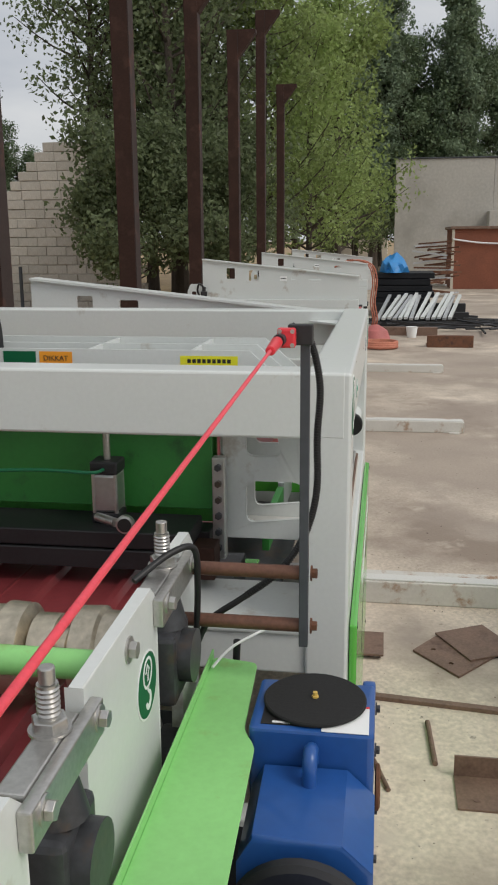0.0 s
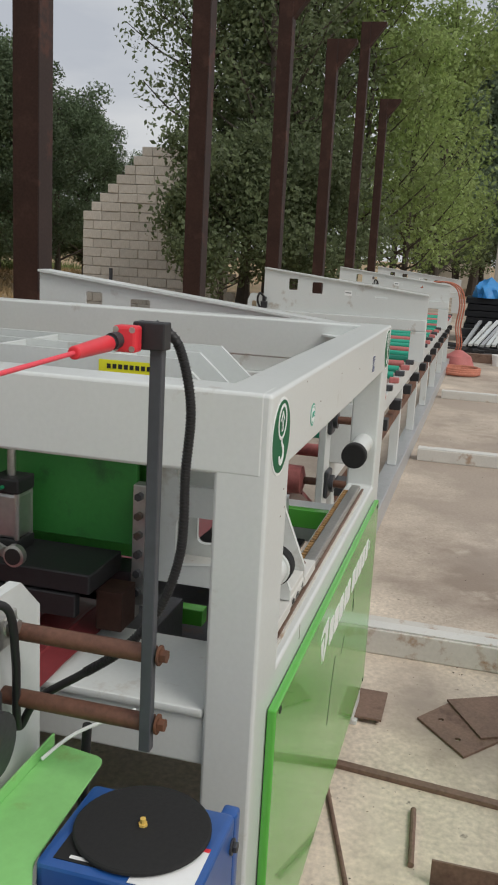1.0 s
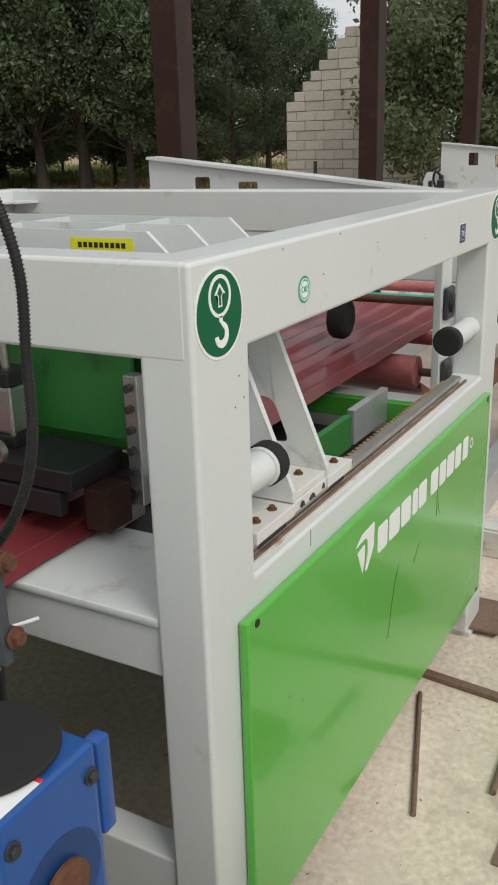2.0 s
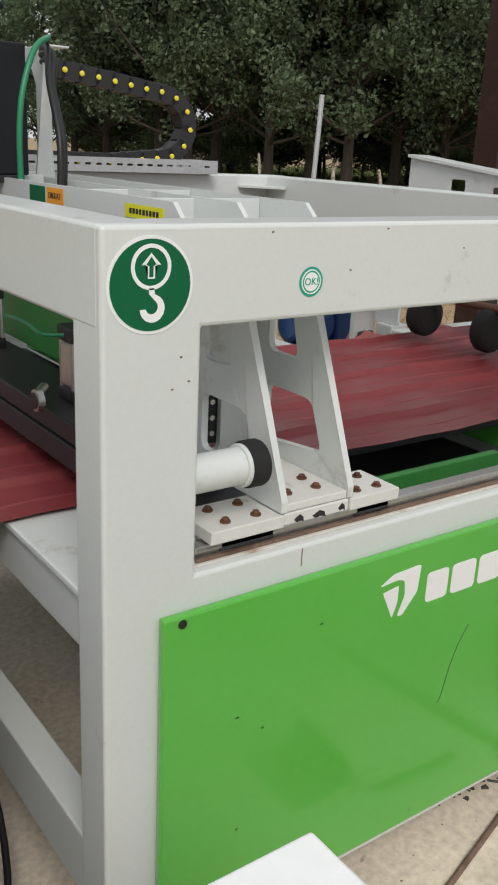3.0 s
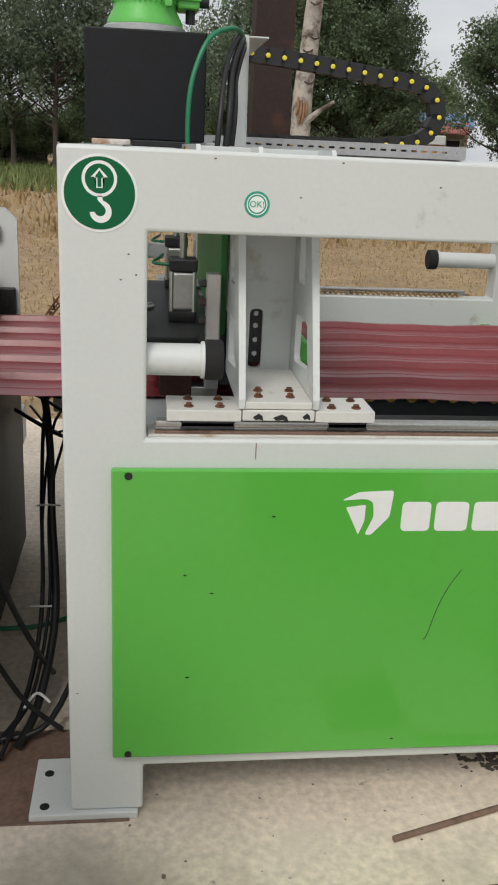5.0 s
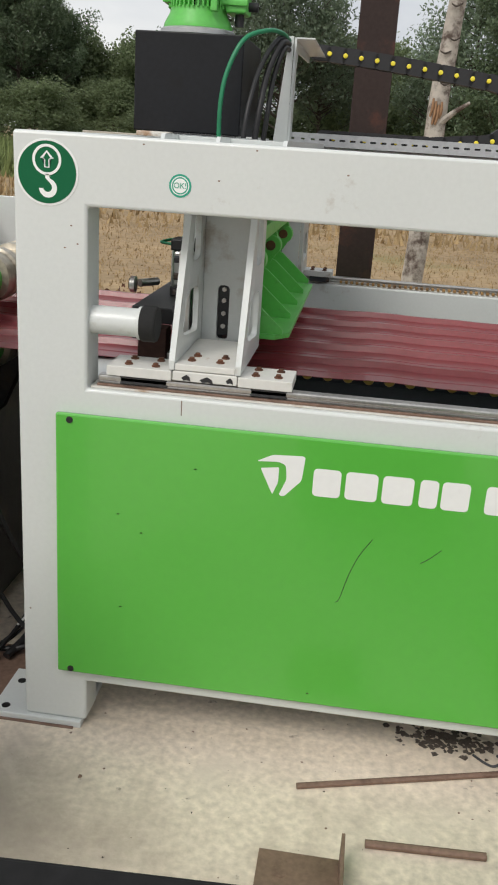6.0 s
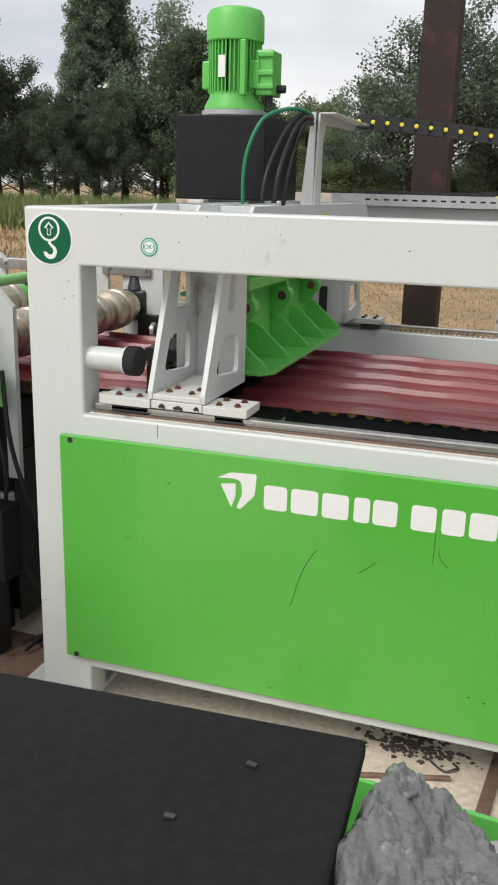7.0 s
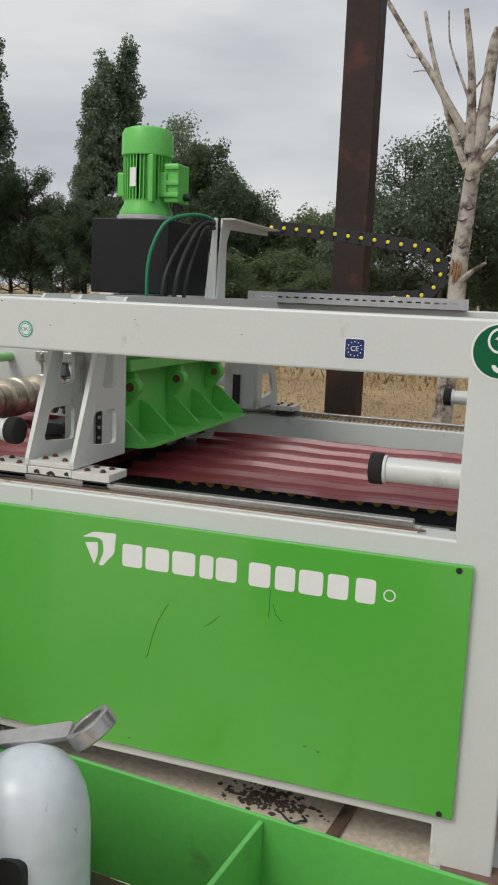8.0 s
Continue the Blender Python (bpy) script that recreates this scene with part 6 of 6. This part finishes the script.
def leaf_mesh(height, tips, pts, kind, seed, count, size):
    """A crown of loose leaf clumps round the limbs, uneven and with gaps."""
    rng = np.random.default_rng(seed)
    clumps = []
    for p1, p2 in tips:
        for f in (0.15, 0.45, 0.75, 1.05):
            c = np.array(p1.lerp(p2, f)) + rng.normal(0, 0.18, 3)
            clumps.append((c, rng.uniform(0.45, 0.9) * (0.6 if kind == "column" else 1.0)))
    for f in np.linspace(0.55, 1.0, 7):
        clumps.append((np.array((pts[-1][0] * f * f, 0, height * f)), 0.45))
    w = np.array([c[1] ** 2 for c in clumps])
    pick = rng.choice(len(clumps), size=count, p=w / w.sum())
    cen = np.array([clumps[i][0] for i in pick])
    rad = np.array([clumps[i][1] for i in pick])
    d = rng.normal(0, 1, (count, 3))
    d /= np.linalg.norm(d, axis=1, keepdims=True)
    pos = cen + d * (rad * rng.uniform(0.15, 1.0, count) ** 0.6)[:, None] * np.array((1, 1, 0.9))
    pos = pos[pos[:, 2] > 0.25]
    n = len(pos)
    u = rng.normal(0, 1, (n, 3))
    u /= np.linalg.norm(u, axis=1, keepdims=True)
    v = np.cross(u, rng.normal(0, 1, (n, 3)))
    v /= np.linalg.norm(v, axis=1, keepdims=True)
    s = (size * rng.uniform(0.6, 1.35, n))[:, None]
    nrm = np.cross(u, v)
    quad = np.stack([pos - u * s, pos + v * s * 0.55 + nrm * s * 0.18, pos + u * s, pos - v * s * 0.55 + nrm * s * 0.18], axis=1).reshape(-1, 3)
    me = bpy.data.meshes.new("crown")
    me.vertices.add(len(quad))
    me.vertices.foreach_set("co", quad.astype(np.float32).ravel())
    me.loops.add(n * 4)
    me.loops.foreach_set("vertex_index", np.arange(n * 4, dtype=np.int32))
    me.polygons.add(n)
    me.polygons.foreach_set("loop_start", np.arange(0, n * 4, 4, dtype=np.int32))
    me.update()
    me.validate()
    return me


KINDS = {}


def tree_kind(key, height, r, limbs, seed, spread, kind, count, size, leaf, bark=BARK, low=0.12):
    tm, tips, pts = trunk_mesh(height, r, limbs, seed, spread, low, slim=kind == "column")
    tm.materials.append(bark)
    cm = leaf_mesh(height, tips, pts, kind, seed, count, size)
    cm.materials.append(leaf)
    KINDS[key] = (tm, cm, bark, leaf, height)


tree_kind("poplar_a", 12.0, 0.20, 70, 3, 2.6, "broad", 10500, 0.082, LEAF)
tree_kind("poplar_high", 13.0, 0.20, 60, 31, 3.0, "broad", 10000, 0.082, LEAF, low=0.42)
tree_kind("poplar_b", 13.0, 0.22, 72, 8, 2.9, "broad", 10500, 0.082, LEAF)
tree_kind("fresh", 10.0, 0.17, 64, 5, 2.7, "broad", 10500, 0.088, LEAF_BRIGHT)
tree_kind("dark_a", 12.0, 0.22, 70, 11, 3.8, "broad", 34000, 0.088, LEAF_DARK)
tree_kind("dark_b", 11.0, 0.24, 66, 14, 4.2, "broad", 34000, 0.088, LEAF_DARK)
tree_kind("column", 16.0, 0.25, 120, 21, 1.9, "column", 30000, 0.09, LEAF_HAZY)
tree_kind("willow", 9.0, 0.17, 58, 17, 3.2, "broad", 13000, 0.088, LEAF_HAZY, low=0.2)
tree_kind("bush", 5.5, 0.10, 40, 27, 2.6, "broad", 14000, 0.09, LEAF)
LABELS = {"poplar_high": "tall poplar with its leafy crown above the gable", "poplar_a": "leafy green poplar with a loose ragged crown", "poplar_b": "tall green poplar with hanging leafy branches", "fresh": "yellow-green young poplar in full leaf",
          "dark_a": "dark green broad tree in the far belt", "dark_b": "dark spreading tree with gaps in its crown", "column": "tall narrow columnar poplar against the sky", "willow": "airy grey-green willow with a loose crown", "bush": "low grey-green willow bush"}


def tree(key, x, y, height, turn, wide=1.0):
    tm, cm, bark, leaf, h = KINDS[key]
    t = thing("tree", LABELS[key], "tree", at=(x, y, -0.06))
    m = Matrix.Translation((x, y, -0.06)) @ Matrix.Rotation(turn, 4, "Z") @ Matrix.Diagonal((wide * height / h, wide * height / h, height / h, 1))
    for nm, me, mt in (("trunk", tm, bark), ("crown", cm, leaf)):
        o = part(nm, me, mt, None)
        o.parent = t
        o.matrix_parent_inverse = Matrix.Identity(4)
        o.matrix_basis = t.matrix_basis.inverted() @ m
    return t


def polar(yaw, dist):
    return 1.0 - math.sin(radians(yaw)) * dist, -2.0 + math.cos(radians(yaw)) * dist


rt = random.Random(12)
# beside and behind the run-out table
for key, x, y, h in (("poplar_high", 25.6, 9.2, 13), ("poplar_b", 23.5, 5.9, 13), ("poplar_a", 26.5, 6.6, 12), ("poplar_a", 25.5, 5.6, 12.5), ("poplar_b", 27.5, 7.4, 13.5), ("fresh", 27.0, 3.8, 10), 
                     ("fresh", 30.0, 2.6, 9.0), ("fresh", 35, 1.9, 11), ("poplar_b", 36, 8.2, 13), ("bush", 22.8, 4.6, 4.6), ("bush", 20.6, 6.4, 4.4), ("fresh", 42, 4.2, 12),
                     ("column", 52, 0.5, 19), ("column", 53, -4.2, 19), ("column", 56, -7.2, 18), ("dark_a", 54, -1.0, 13), ("dark_b", 56, -4.4, 13), ("dark_a", 58, 2, 13), ("dark_b", 62, 0.2, 12), ("dark_b", 64, 4.0, 10), ("bush", 50, 1.8, 5)):
    tree(key, x, y, h, rt.uniform(0, 6.28))
# far belt, left to right as one turns clockwise
for yaw, d, h, key in ((40, 58, 19, "column"), (37.5, 56, 11, "dark_a"), (35, 60, 20, "column"), (32.6, 58, 8.5, "dark_b"), (30.5, 56, 6.5, "dark_a"), (29.2, 60, 14.6, "column"), (28.0, 61, 16.6, "column"), (27.2, 57, 7, "dark_a"), (26.5, 62, 18.0, "column"), (24.1, 61, 12.0, "willow"), (23.6, 60, 9.5, "dark_b"),
                       (21.8, 58, 10.5, "dark_a"), (19.6, 60, 8.5, "dark_b"), (17.6, 62, 6.5, "bush"), (15.8, 62, 6, "bush"), (14.0, 60, 6.5, "bush"), (11.8, 54, 7.5, "willow"), (9.0, 50, 9.5, "willow"), (6.2, 48, 10.0, "willow"), (4.0, 50, 9, "willow"), (1.8, 56, 7.0, "bush"), (-0.5, 56, 6.5, "bush"),
                       (-2.8, 52, 7.0, "willow"), (-5.0, 46, 9.0, "willow"), (-7.4, 44, 10.5, "dark_a"), (-10.0, 45, 9.5, "dark_b"), (-12.6, 46, 9.0, "dark_a"), (-13.4, 58, 7.0, "bush"), (-16.5, 76, 7.0, "bush"), (-20.6, 46, 9.5, "dark_b"),
                       (-22.6, 46, 13.5, "column"), (-24.6, 44, 13, "dark_a"), (-27.0, 42, 15, "dark_b"), (-28.6, 39, 14, "dark_a"), (-31.2, 41, 15, "dark_b"), (-33.8, 38, 14, "dark_a"), (-36.4, 40, 15, "dark_b"), (-39.0, 38, 15, "dark_a"), (-41.6, 40, 14, "dark_b"),
                       (-44.4, 38, 14, "dark_a"), (-47.2, 37, 13.5, "dark_b"), (-50.2, 36, 11, "dark_a"), (-53.2, 35, 9, "dark_b"), (-56.2, 34, 8.2, "dark_a"), (-59.0, 40, 8.2, "dark_b"), (-61.5, 46, 8, "dark_a"), (-64.0, 48, 6.5, "dark_b"), (-66.5, 48, 6, "dark_a")):
    x, y = polar(yaw, d)
    tree(key, x, y, h, rt.uniform(0, 6.28), 1.05 if key == "column" else 1.0)
for yaw, d, h in ((-27, 54, 9), (-32, 52, 10), (-38, 52, 9), (-43, 50, 10), (-48, 48, 9), (-54, 46, 9), (22.7, 68, 7), (24.5, 70, 7), (31.5, 68, 7), (34, 70, 8), (28.1, 70, 7)):
    x, y = polar(yaw, d)
    tree("dark_a", x, y, h, rt.uniform(0, 6.28), 1.5)

for i in range(46):
    yaw = -66 + i * 2.35
    if -22 < yaw < -13.5 or yaw > 21:
        continue
    x, y = polar(yaw, rt.uniform(50, 60) if -20 < yaw < 20 else rt.uniform(42, 58))
    tree("bush", x, y, rt.uniform(2.6, 4.4), rt.uniform(0, 6.28), 1.6)

# dead pale tree close behind the frame
dead = thing("dead_tree", "dead pale-barked tree with bare broken limbs", "tree", at=(1.02, 4.3, -0.06))
part("trunk", tube([(1.13, 4.3, -0.06), (1.14, 4.3, 0.7), (1.12, 4.3, 1.4), (1.095, 4.31, 1.86), (1.097, 4.3, 2.12), (1.095, 4.3, 2.38), (1.105, 4.3, 2.68)], lambda u: 0.076 * (1 - 0.36 * u), 14, 5), BIRCH, dead)
part("broken_top", tube([(1.10, 4.3, 2.55), (1.112, 4.3, 2.95), (1.11, 4.3, 3.2), (1.122, 4.3, 3.40)], lambda u: 0.049 - 0.012 * u - 0.012 * max(0, u - 0.85) / 0.15, 11, 4), BIRCH, dead)
for k, (r0, pts) in enumerate(((0.034, [(1.06, 4.3, 2.64), (0.885, 4.28, 2.87), (0.745, 4.26, 3.06), (0.547, 4.25, 3.30), (0.30, 4.22, 3.62)]), (0.028, [(1.05, 4.3, 2.48), (0.914, 4.33, 2.73), (0.805, 4.35, 2.98), (0.696, 4.36, 3.24), (0.60, 4.38, 3.52)]),
                               (0.011, [(0.99, 4.3, 2.95), (0.90, 4.29, 3.12), (0.816, 4.28, 3.30), (0.78, 4.28, 3.5)]), (0.040, [(1.06, 4.28, 2.58), (1.023, 4.27, 2.90), (0.985, 4.26, 3.15), (0.90, 4.25, 3.50)]),
                               (0.042, [(1.12, 4.3, 2.48), (1.19, 4.29, 2.59), (1.26, 4.29, 2.68), (1.42, 4.28, 3.0), (1.50, 4.28, 3.5)]), (0.032, [(1.13, 4.31, 2.64), (1.193, 4.32, 2.74), (1.25, 4.33, 2.82), (1.34, 4.34, 3.1), (1.36, 4.35, 3.5)]),
                               (0.024, [(1.12, 4.27, 1.71), (1.197, 4.24, 1.786), (1.285, 4.22, 1.855)]), (0.009, [(1.02, 4.28, 2.99), (1.07, 4.26, 3.065), (1.085, 4.25, 3.14)]), (0.007, [(0.745, 4.26, 3.06), (0.68, 4.25, 3.10), (0.60, 4.25, 3.09)]), (0.006, [(0.64, 4.25, 3.19), (0.58, 4.24, 3.18), (0.54, 4.24, 3.20)]))):
    part("limb", tube(pts, lambda u: r0 * (1 - 0.6 * u), 8, 5), BIRCH, dead)
for k, (bx, bz, ln) in enumerate(((1.055, 1.80, 0.11), (1.075, 1.77, 0.14), (1.095, 1.76, 0.12), (1.112, 1.79, 0.10))):
    part("torn_wood", tube([(bx, 4.242, bz - ln / 2), (bx + 0.006, 4.234, bz), (bx + 0.002, 4.240, bz + ln / 2)], lambda u: 0.011 * (1 - 0.8 * abs(u - 0.45)), 6, 3), BIRCH_WOOD, dead)
for bz, bx in ((1.52, 0.0), (1.95, 0.02), (2.13, -0.015), (2.21, 0.025), (2.40, 0.0)):
    part("bark_scar", tube([(1.06 + bx, 4.232, bz), (1.09 + bx, 4.226, bz - 0.012), (1.125 + bx, 4.238, bz + 0.008)], lambda u: 0.006 * (1 - 0.7 * abs(u - 0.5)), 6, 3), BARK, dead)

dead.matrix_basis = Matrix.Translation((0.96, 4.30, -0.06)) @ Matrix.Rotation(radians(4), 4, "Y") @ Matrix.Scale(1.02, 4)

# ---- grass, weeds and stakes ----
def blades(count, area, h0, h1, w, seed):
    rng = np.random.default_rng(seed)
    x, y = rng.uniform(area[0], area[1], count), rng.uniform(area[2], area[3], count)
    keep = (y > 3.4) | (x < -14) | (x > 46)
    x, y = x[keep], y[keep]
    n = len(x)
    a, h = rng.uniform(0, 6.28, n), rng.uniform(h0, h1, n)
    lean = rng.uniform(-0.5, 0.5, (n, 2)) * h[:, None]
    ww = w * rng.uniform(0.6, 1.4, n)
    v = np.zeros((n, 3, 3))
    v[:, 0] = np.stack([x - np.cos(a) * ww, y - np.sin(a) * ww, np.full(n, -0.06)], 1)
    v[:, 1] = np.stack([x + np.cos(a) * ww, y + np.sin(a) * ww, np.full(n, -0.06)], 1)
    v[:, 2] = np.stack([x + lean[:, 0], y + lean[:, 1], h - 0.06], 1)
    me = bpy.data.meshes.new("blades")
    me.vertices.add(n * 3)
    me.vertices.foreach_set("co", v.astype(np.float32).ravel())
    me.loops.add(n * 3)
    me.loops.foreach_set("vertex_index", np.arange(n * 3, dtype=np.int32))
    me.polygons.add(n)
    me.polygons.foreach_set("loop_start", np.arange(0, n * 3, 3, dtype=np.int32))
    me.update()
    me.validate()
    return me


solo("dry_grass", blades(60000, (-12, 20, 3.4, 16), 0.01, 0.06, 0.009, 4), STRAW, "short dry straw-coloured grass of the field", "grass", kind="stuff")
solo("far_grass", blades(50000, (-45, 55, 14, 48), 0.08, 0.28, 0.04, 6), STRAW, "dry grass further out in the field", "grass", kind="stuff")
solo("weeds", blades(60000, (-50, 60, 28, 58), 0.15, 0.6, 0.06, 9), WEED, "green weeds along the foot of the trees", "weeds", kind="stuff")
solo("tall_grass", blades(26000, (-42, -8, 26, 48), 0.5, 1.3, 0.05, 15), WEED, "tall green grass before the tree belt", "grass", kind="stuff")
dock = thing("dock_weed", "withered rust-brown dock weed behind the rolls", "weed", at=(-0.75, 3.6, -0.06))
for k in range(7):
    a, ln = rt.uniform(0, 6.28), rt.uniform(0.5, 0.95)
    p = Vector((-0.75, 3.6, -0.06))
    q = p + Vector((math.cos(a) * 0.35 + 0.25, math.sin(a) * 0.3, ln))
    part("stalk", tube([p, p.lerp(q, 0.5) + Vector((0, 0, 0.08)), q], 0.006, 5, 4), RUST, dock)
    sd = bmesh.new()
    for i in range(40):
        c = p.lerp(q, rt.uniform(0.55, 1.0)) + Vector((rt.gauss(0, 0.02), rt.gauss(0, 0.02), 0.05 + rt.gauss(0, 0.02)))
        vs = [sd.verts.new(c + Vector((rt.gauss(0, 0.014), rt.gauss(0, 0.014), rt.gauss(0, 0.014)))) for _ in range(3)]
        sd.faces.new(vs)
    part("seed_head", sd, RUST, dock)
for i in range(22):
    yaw, d = -40 + i * 3.6, rt.uniform(24, 34)
    x, y = polar(yaw, d)
    h = rt.uniform(0.8, 1.5)
    solo("fence_stake", tube([(x, y, -0.06), (x + rt.uniform(-0.05, 0.05), y, h * 0.6), (x + rt.uniform(-0.12, 0.12), y, h)], lambda u: 0.06 * (1 - 0.3 * u), 7, 2), BIRCH, "weathered grey wooden fence stake in the field", "fence stake", "fence stakes")
solo("steel_post", cyl((4.9, 5.6, -0.06), (5.1, 5.7, 2.15), 0.025, seg=8), ZINC, "thin leaning grey pole in the field", "pole")

# ---- buildings ----
def house(x, y, w, d, h, rise, wall, roof, label, turn):
    hs = thing("house", label, "house", at=(x, y, -0.06))
    rot = Matrix.Translation((x, y, -0.06)) @ Matrix.Rotation(radians(turn), 4, "Z")
    wb = merge(box(-w / 2, w / 2, -d / 2, d / 2, 0, h, 0.02), plate([(-d / 2, h), (d / 2, h), (0, h + rise)], [], w, "YZ", -w / 2))
    wb.transform(rot)
    part("wall", wb, wall, hs)
    for s in (-1, 1):
        rf = bmesh.new()
        e = 0.3
        ps = [(-w / 2 - e, s * (d / 2 + e), h - 0.15), (w / 2 + e, s * (d / 2 + e), h - 0.15), (w / 2 + e, 0, h + rise + 0.05), (-w / 2 - e, 0, h + rise + 0.05)]
        lo, hi = [rf.verts.new(p) for p in ps], [rf.verts.new((a, b, c + 0.12)) for a, b, c in ps]
        rf.faces.new(lo), rf.faces.new(hi)
        for i in range(4):
            rf.faces.new((lo[i], lo[(i + 1) % 4], hi[(i + 1) % 4], hi[i]))
        rf.transform(rot)
        part("roof", rf, roof, hs)
    for k in range(3):
        wn_ = box(-w / 2 + w * (0.2 + 0.3 * k) - 0.4, -w / 2 + w * (0.2 + 0.3 * k) + 0.4, -d / 2 - 0.03, -d / 2 - 0.01, h * 0.35, h * 0.75, 0)
        wn_.transform(rot)
        win = part("window", wn_, INK, hs)
        fr = plate(rect(-w / 2 + w * (0.2 + 0.3 * k) - 0.48, -w / 2 + w * (0.2 + 0.3 * k) + 0.48, h * 0.35 - 0.08, h * 0.75 + 0.08), [rect(-w / 2 + w * (0.2 + 0.3 * k) - 0.4, -w / 2 + w * (0.2 + 0.3 * k) + 0.4, h * 0.35, h * 0.75)], 0.06, "XZ", -d / 2 - 0.06)
        fr.transform(rot)
        part("window_frame", fr, STICKER_W, win)
    return hs


hx, hy = polar(-16.5, 60)
low_house = house(hx, hy, 4.2, 3.0, 3.55, 0.55, CREAM, ROOF_BLUE, "low cream house with a blue roof and faded red porch", -16.5)
porch = merge(plate([(-2.3, 3.02), (-1.5, 3.62), (-1.5, 3.70), (-2.3, 3.10)], [], 4.3, "YZ", -2.15))
for px in (-2.05, 0.0, 1.95):
    merge(porch, box(px, px + 0.1, -2.28, -2.18, 0, 3.02, 0))
porch.transform(Matrix.Translation((hx, hy, -0.06)) @ Matrix.Rotation(radians(-16.5), 4, "Z"))
part("porch_roof", porch, ROOF_RED, low_house, "faded red sheet porch roof")
hx, hy = polar(-16.25, 56)
stall = thing("canvas_stall", "small orange stall with a white canvas cover", "stall", at=(hx, hy, -0.06))
part("counter", box(hx - 0.8, hx + 0.8, hy - 0.5, hy + 0.5, -0.06, 2.25, 0.05), CANVAS, stall)
part("cover", box(hx - 0.86, hx + 0.86, hy - 0.56, hy + 0.56, 2.255, 2.80, 0.06), STICKER_W, stall)
house(70, 2.6, 3.4, 5.0, 2.4, 1.1, CREAM, ZINC, "small white house far beyond the yard", 12)
hx, hy = polar(12.6, 44)
solo("garden_wall", box(hx - 4.5, hx + 1.4, hy, hy + 0.25, -0.06, 1.5, 0.02), CREAM, "low pale rendered wall under the trees", "wall")
hx, hy = polar(9.8, 60)
house(hx, hy, 6, 4, 2.6, 1.2, CREAM, ZINC, "pale house half hidden behind trees", 10)

# rendered yard wall and brick shed at the far end
yard = thing("wall_yard", "grey cement-rendered yard wall", "wall", kind="structure")
part("wall_panel", box(40, 40.3, -4.75, -0.44, -0.06, 5.30, 0.02), PLASTER, yard)
part("wall_panel", box(40.02, 40.32, -13.0, -4.76, -0.06, 5.28, 0.02), PLASTER, yard)
part("coping", box(39.95, 40.35, -13.0, -0.40, 5.302, 5.36, 0.01), GREY_BAR, yard)
part("low_ledge", box(38.9, 39.98, -13.0, -4.5, -0.06, 3.0, 0.03), PLASTER, yard)
shed = thing("brick_shed", "red brick shed with a pale slab roof", "shed")
part("shed_wall", box(32, 35, -8.0, -2.48, 0.0, 2.16, 0.01), BRICK, shed)
part("shed_roof", box(31.9, 35.1, -8.1, -2.40, 2.162, 2.26, 0.01), RUST_PLATE, shed)
part("corner_post", box(31.95, 31.998, -2.56, -2.46, 0.0, 2.16, 0.005), CREAM, shed)
part("slack_cable", tube([(31.94, -2.5, 1.8), (31.94, -3.6, 1.66), (31.94, -5.0, 1.64), (31.94, -6.4, 1.74)], 0.03, 6), STICKER_W, shed)

# stepped gable of pale blocks
gable = thing("wall_gable", "unfinished stepped gable wall of pale limestone blocks", "wall", kind="structure")
BH, BL, GX = 0.25, 0.56, 22.0
block_me = finish(box(0, 0.30, -BL + 0.012, 0, 0, BH - 0.012, 0.012, 1))
block_me.materials.append(BLOCK)
rows = []
for r in range(18):
    left = 10.9 if r < 11 else 10.9 - (r - 10) * 0.245
    right = 6.8
    rows.append((left, right))
core = bmesh.new()
for r, (left, right) in enumerate(rows):
    merge(core, box(GX + 0.03, GX + 0.27, right + 0.02, left - 0.02, r * BH - 0.06, (r + 1) * BH - 0.065, 0))
    y, k = left, 0
    while y > right + 0.1:
        ln = BL * (0.55 if (r % 2 and k == 0) else 1.0)
        ob = part("block", block_me, BLOCK, gable)
        ob.matrix_basis = Matrix.Translation((GX + rt.uniform(-0.012, 0.012), y, r * BH - 0.06)) @ Matrix.Diagonal((1, ln / BL, 1, 1))
        y -= ln
        k += 1
part("mortar_bed", core, MORTAR, gable)
solo("vent_pipe", cyl((21.7, 9.9, 0), (21.7, 9.9, 1.15), 0.05, seg=10), GREY_BAR, "short grey pipe standing before the gable", "pipe")
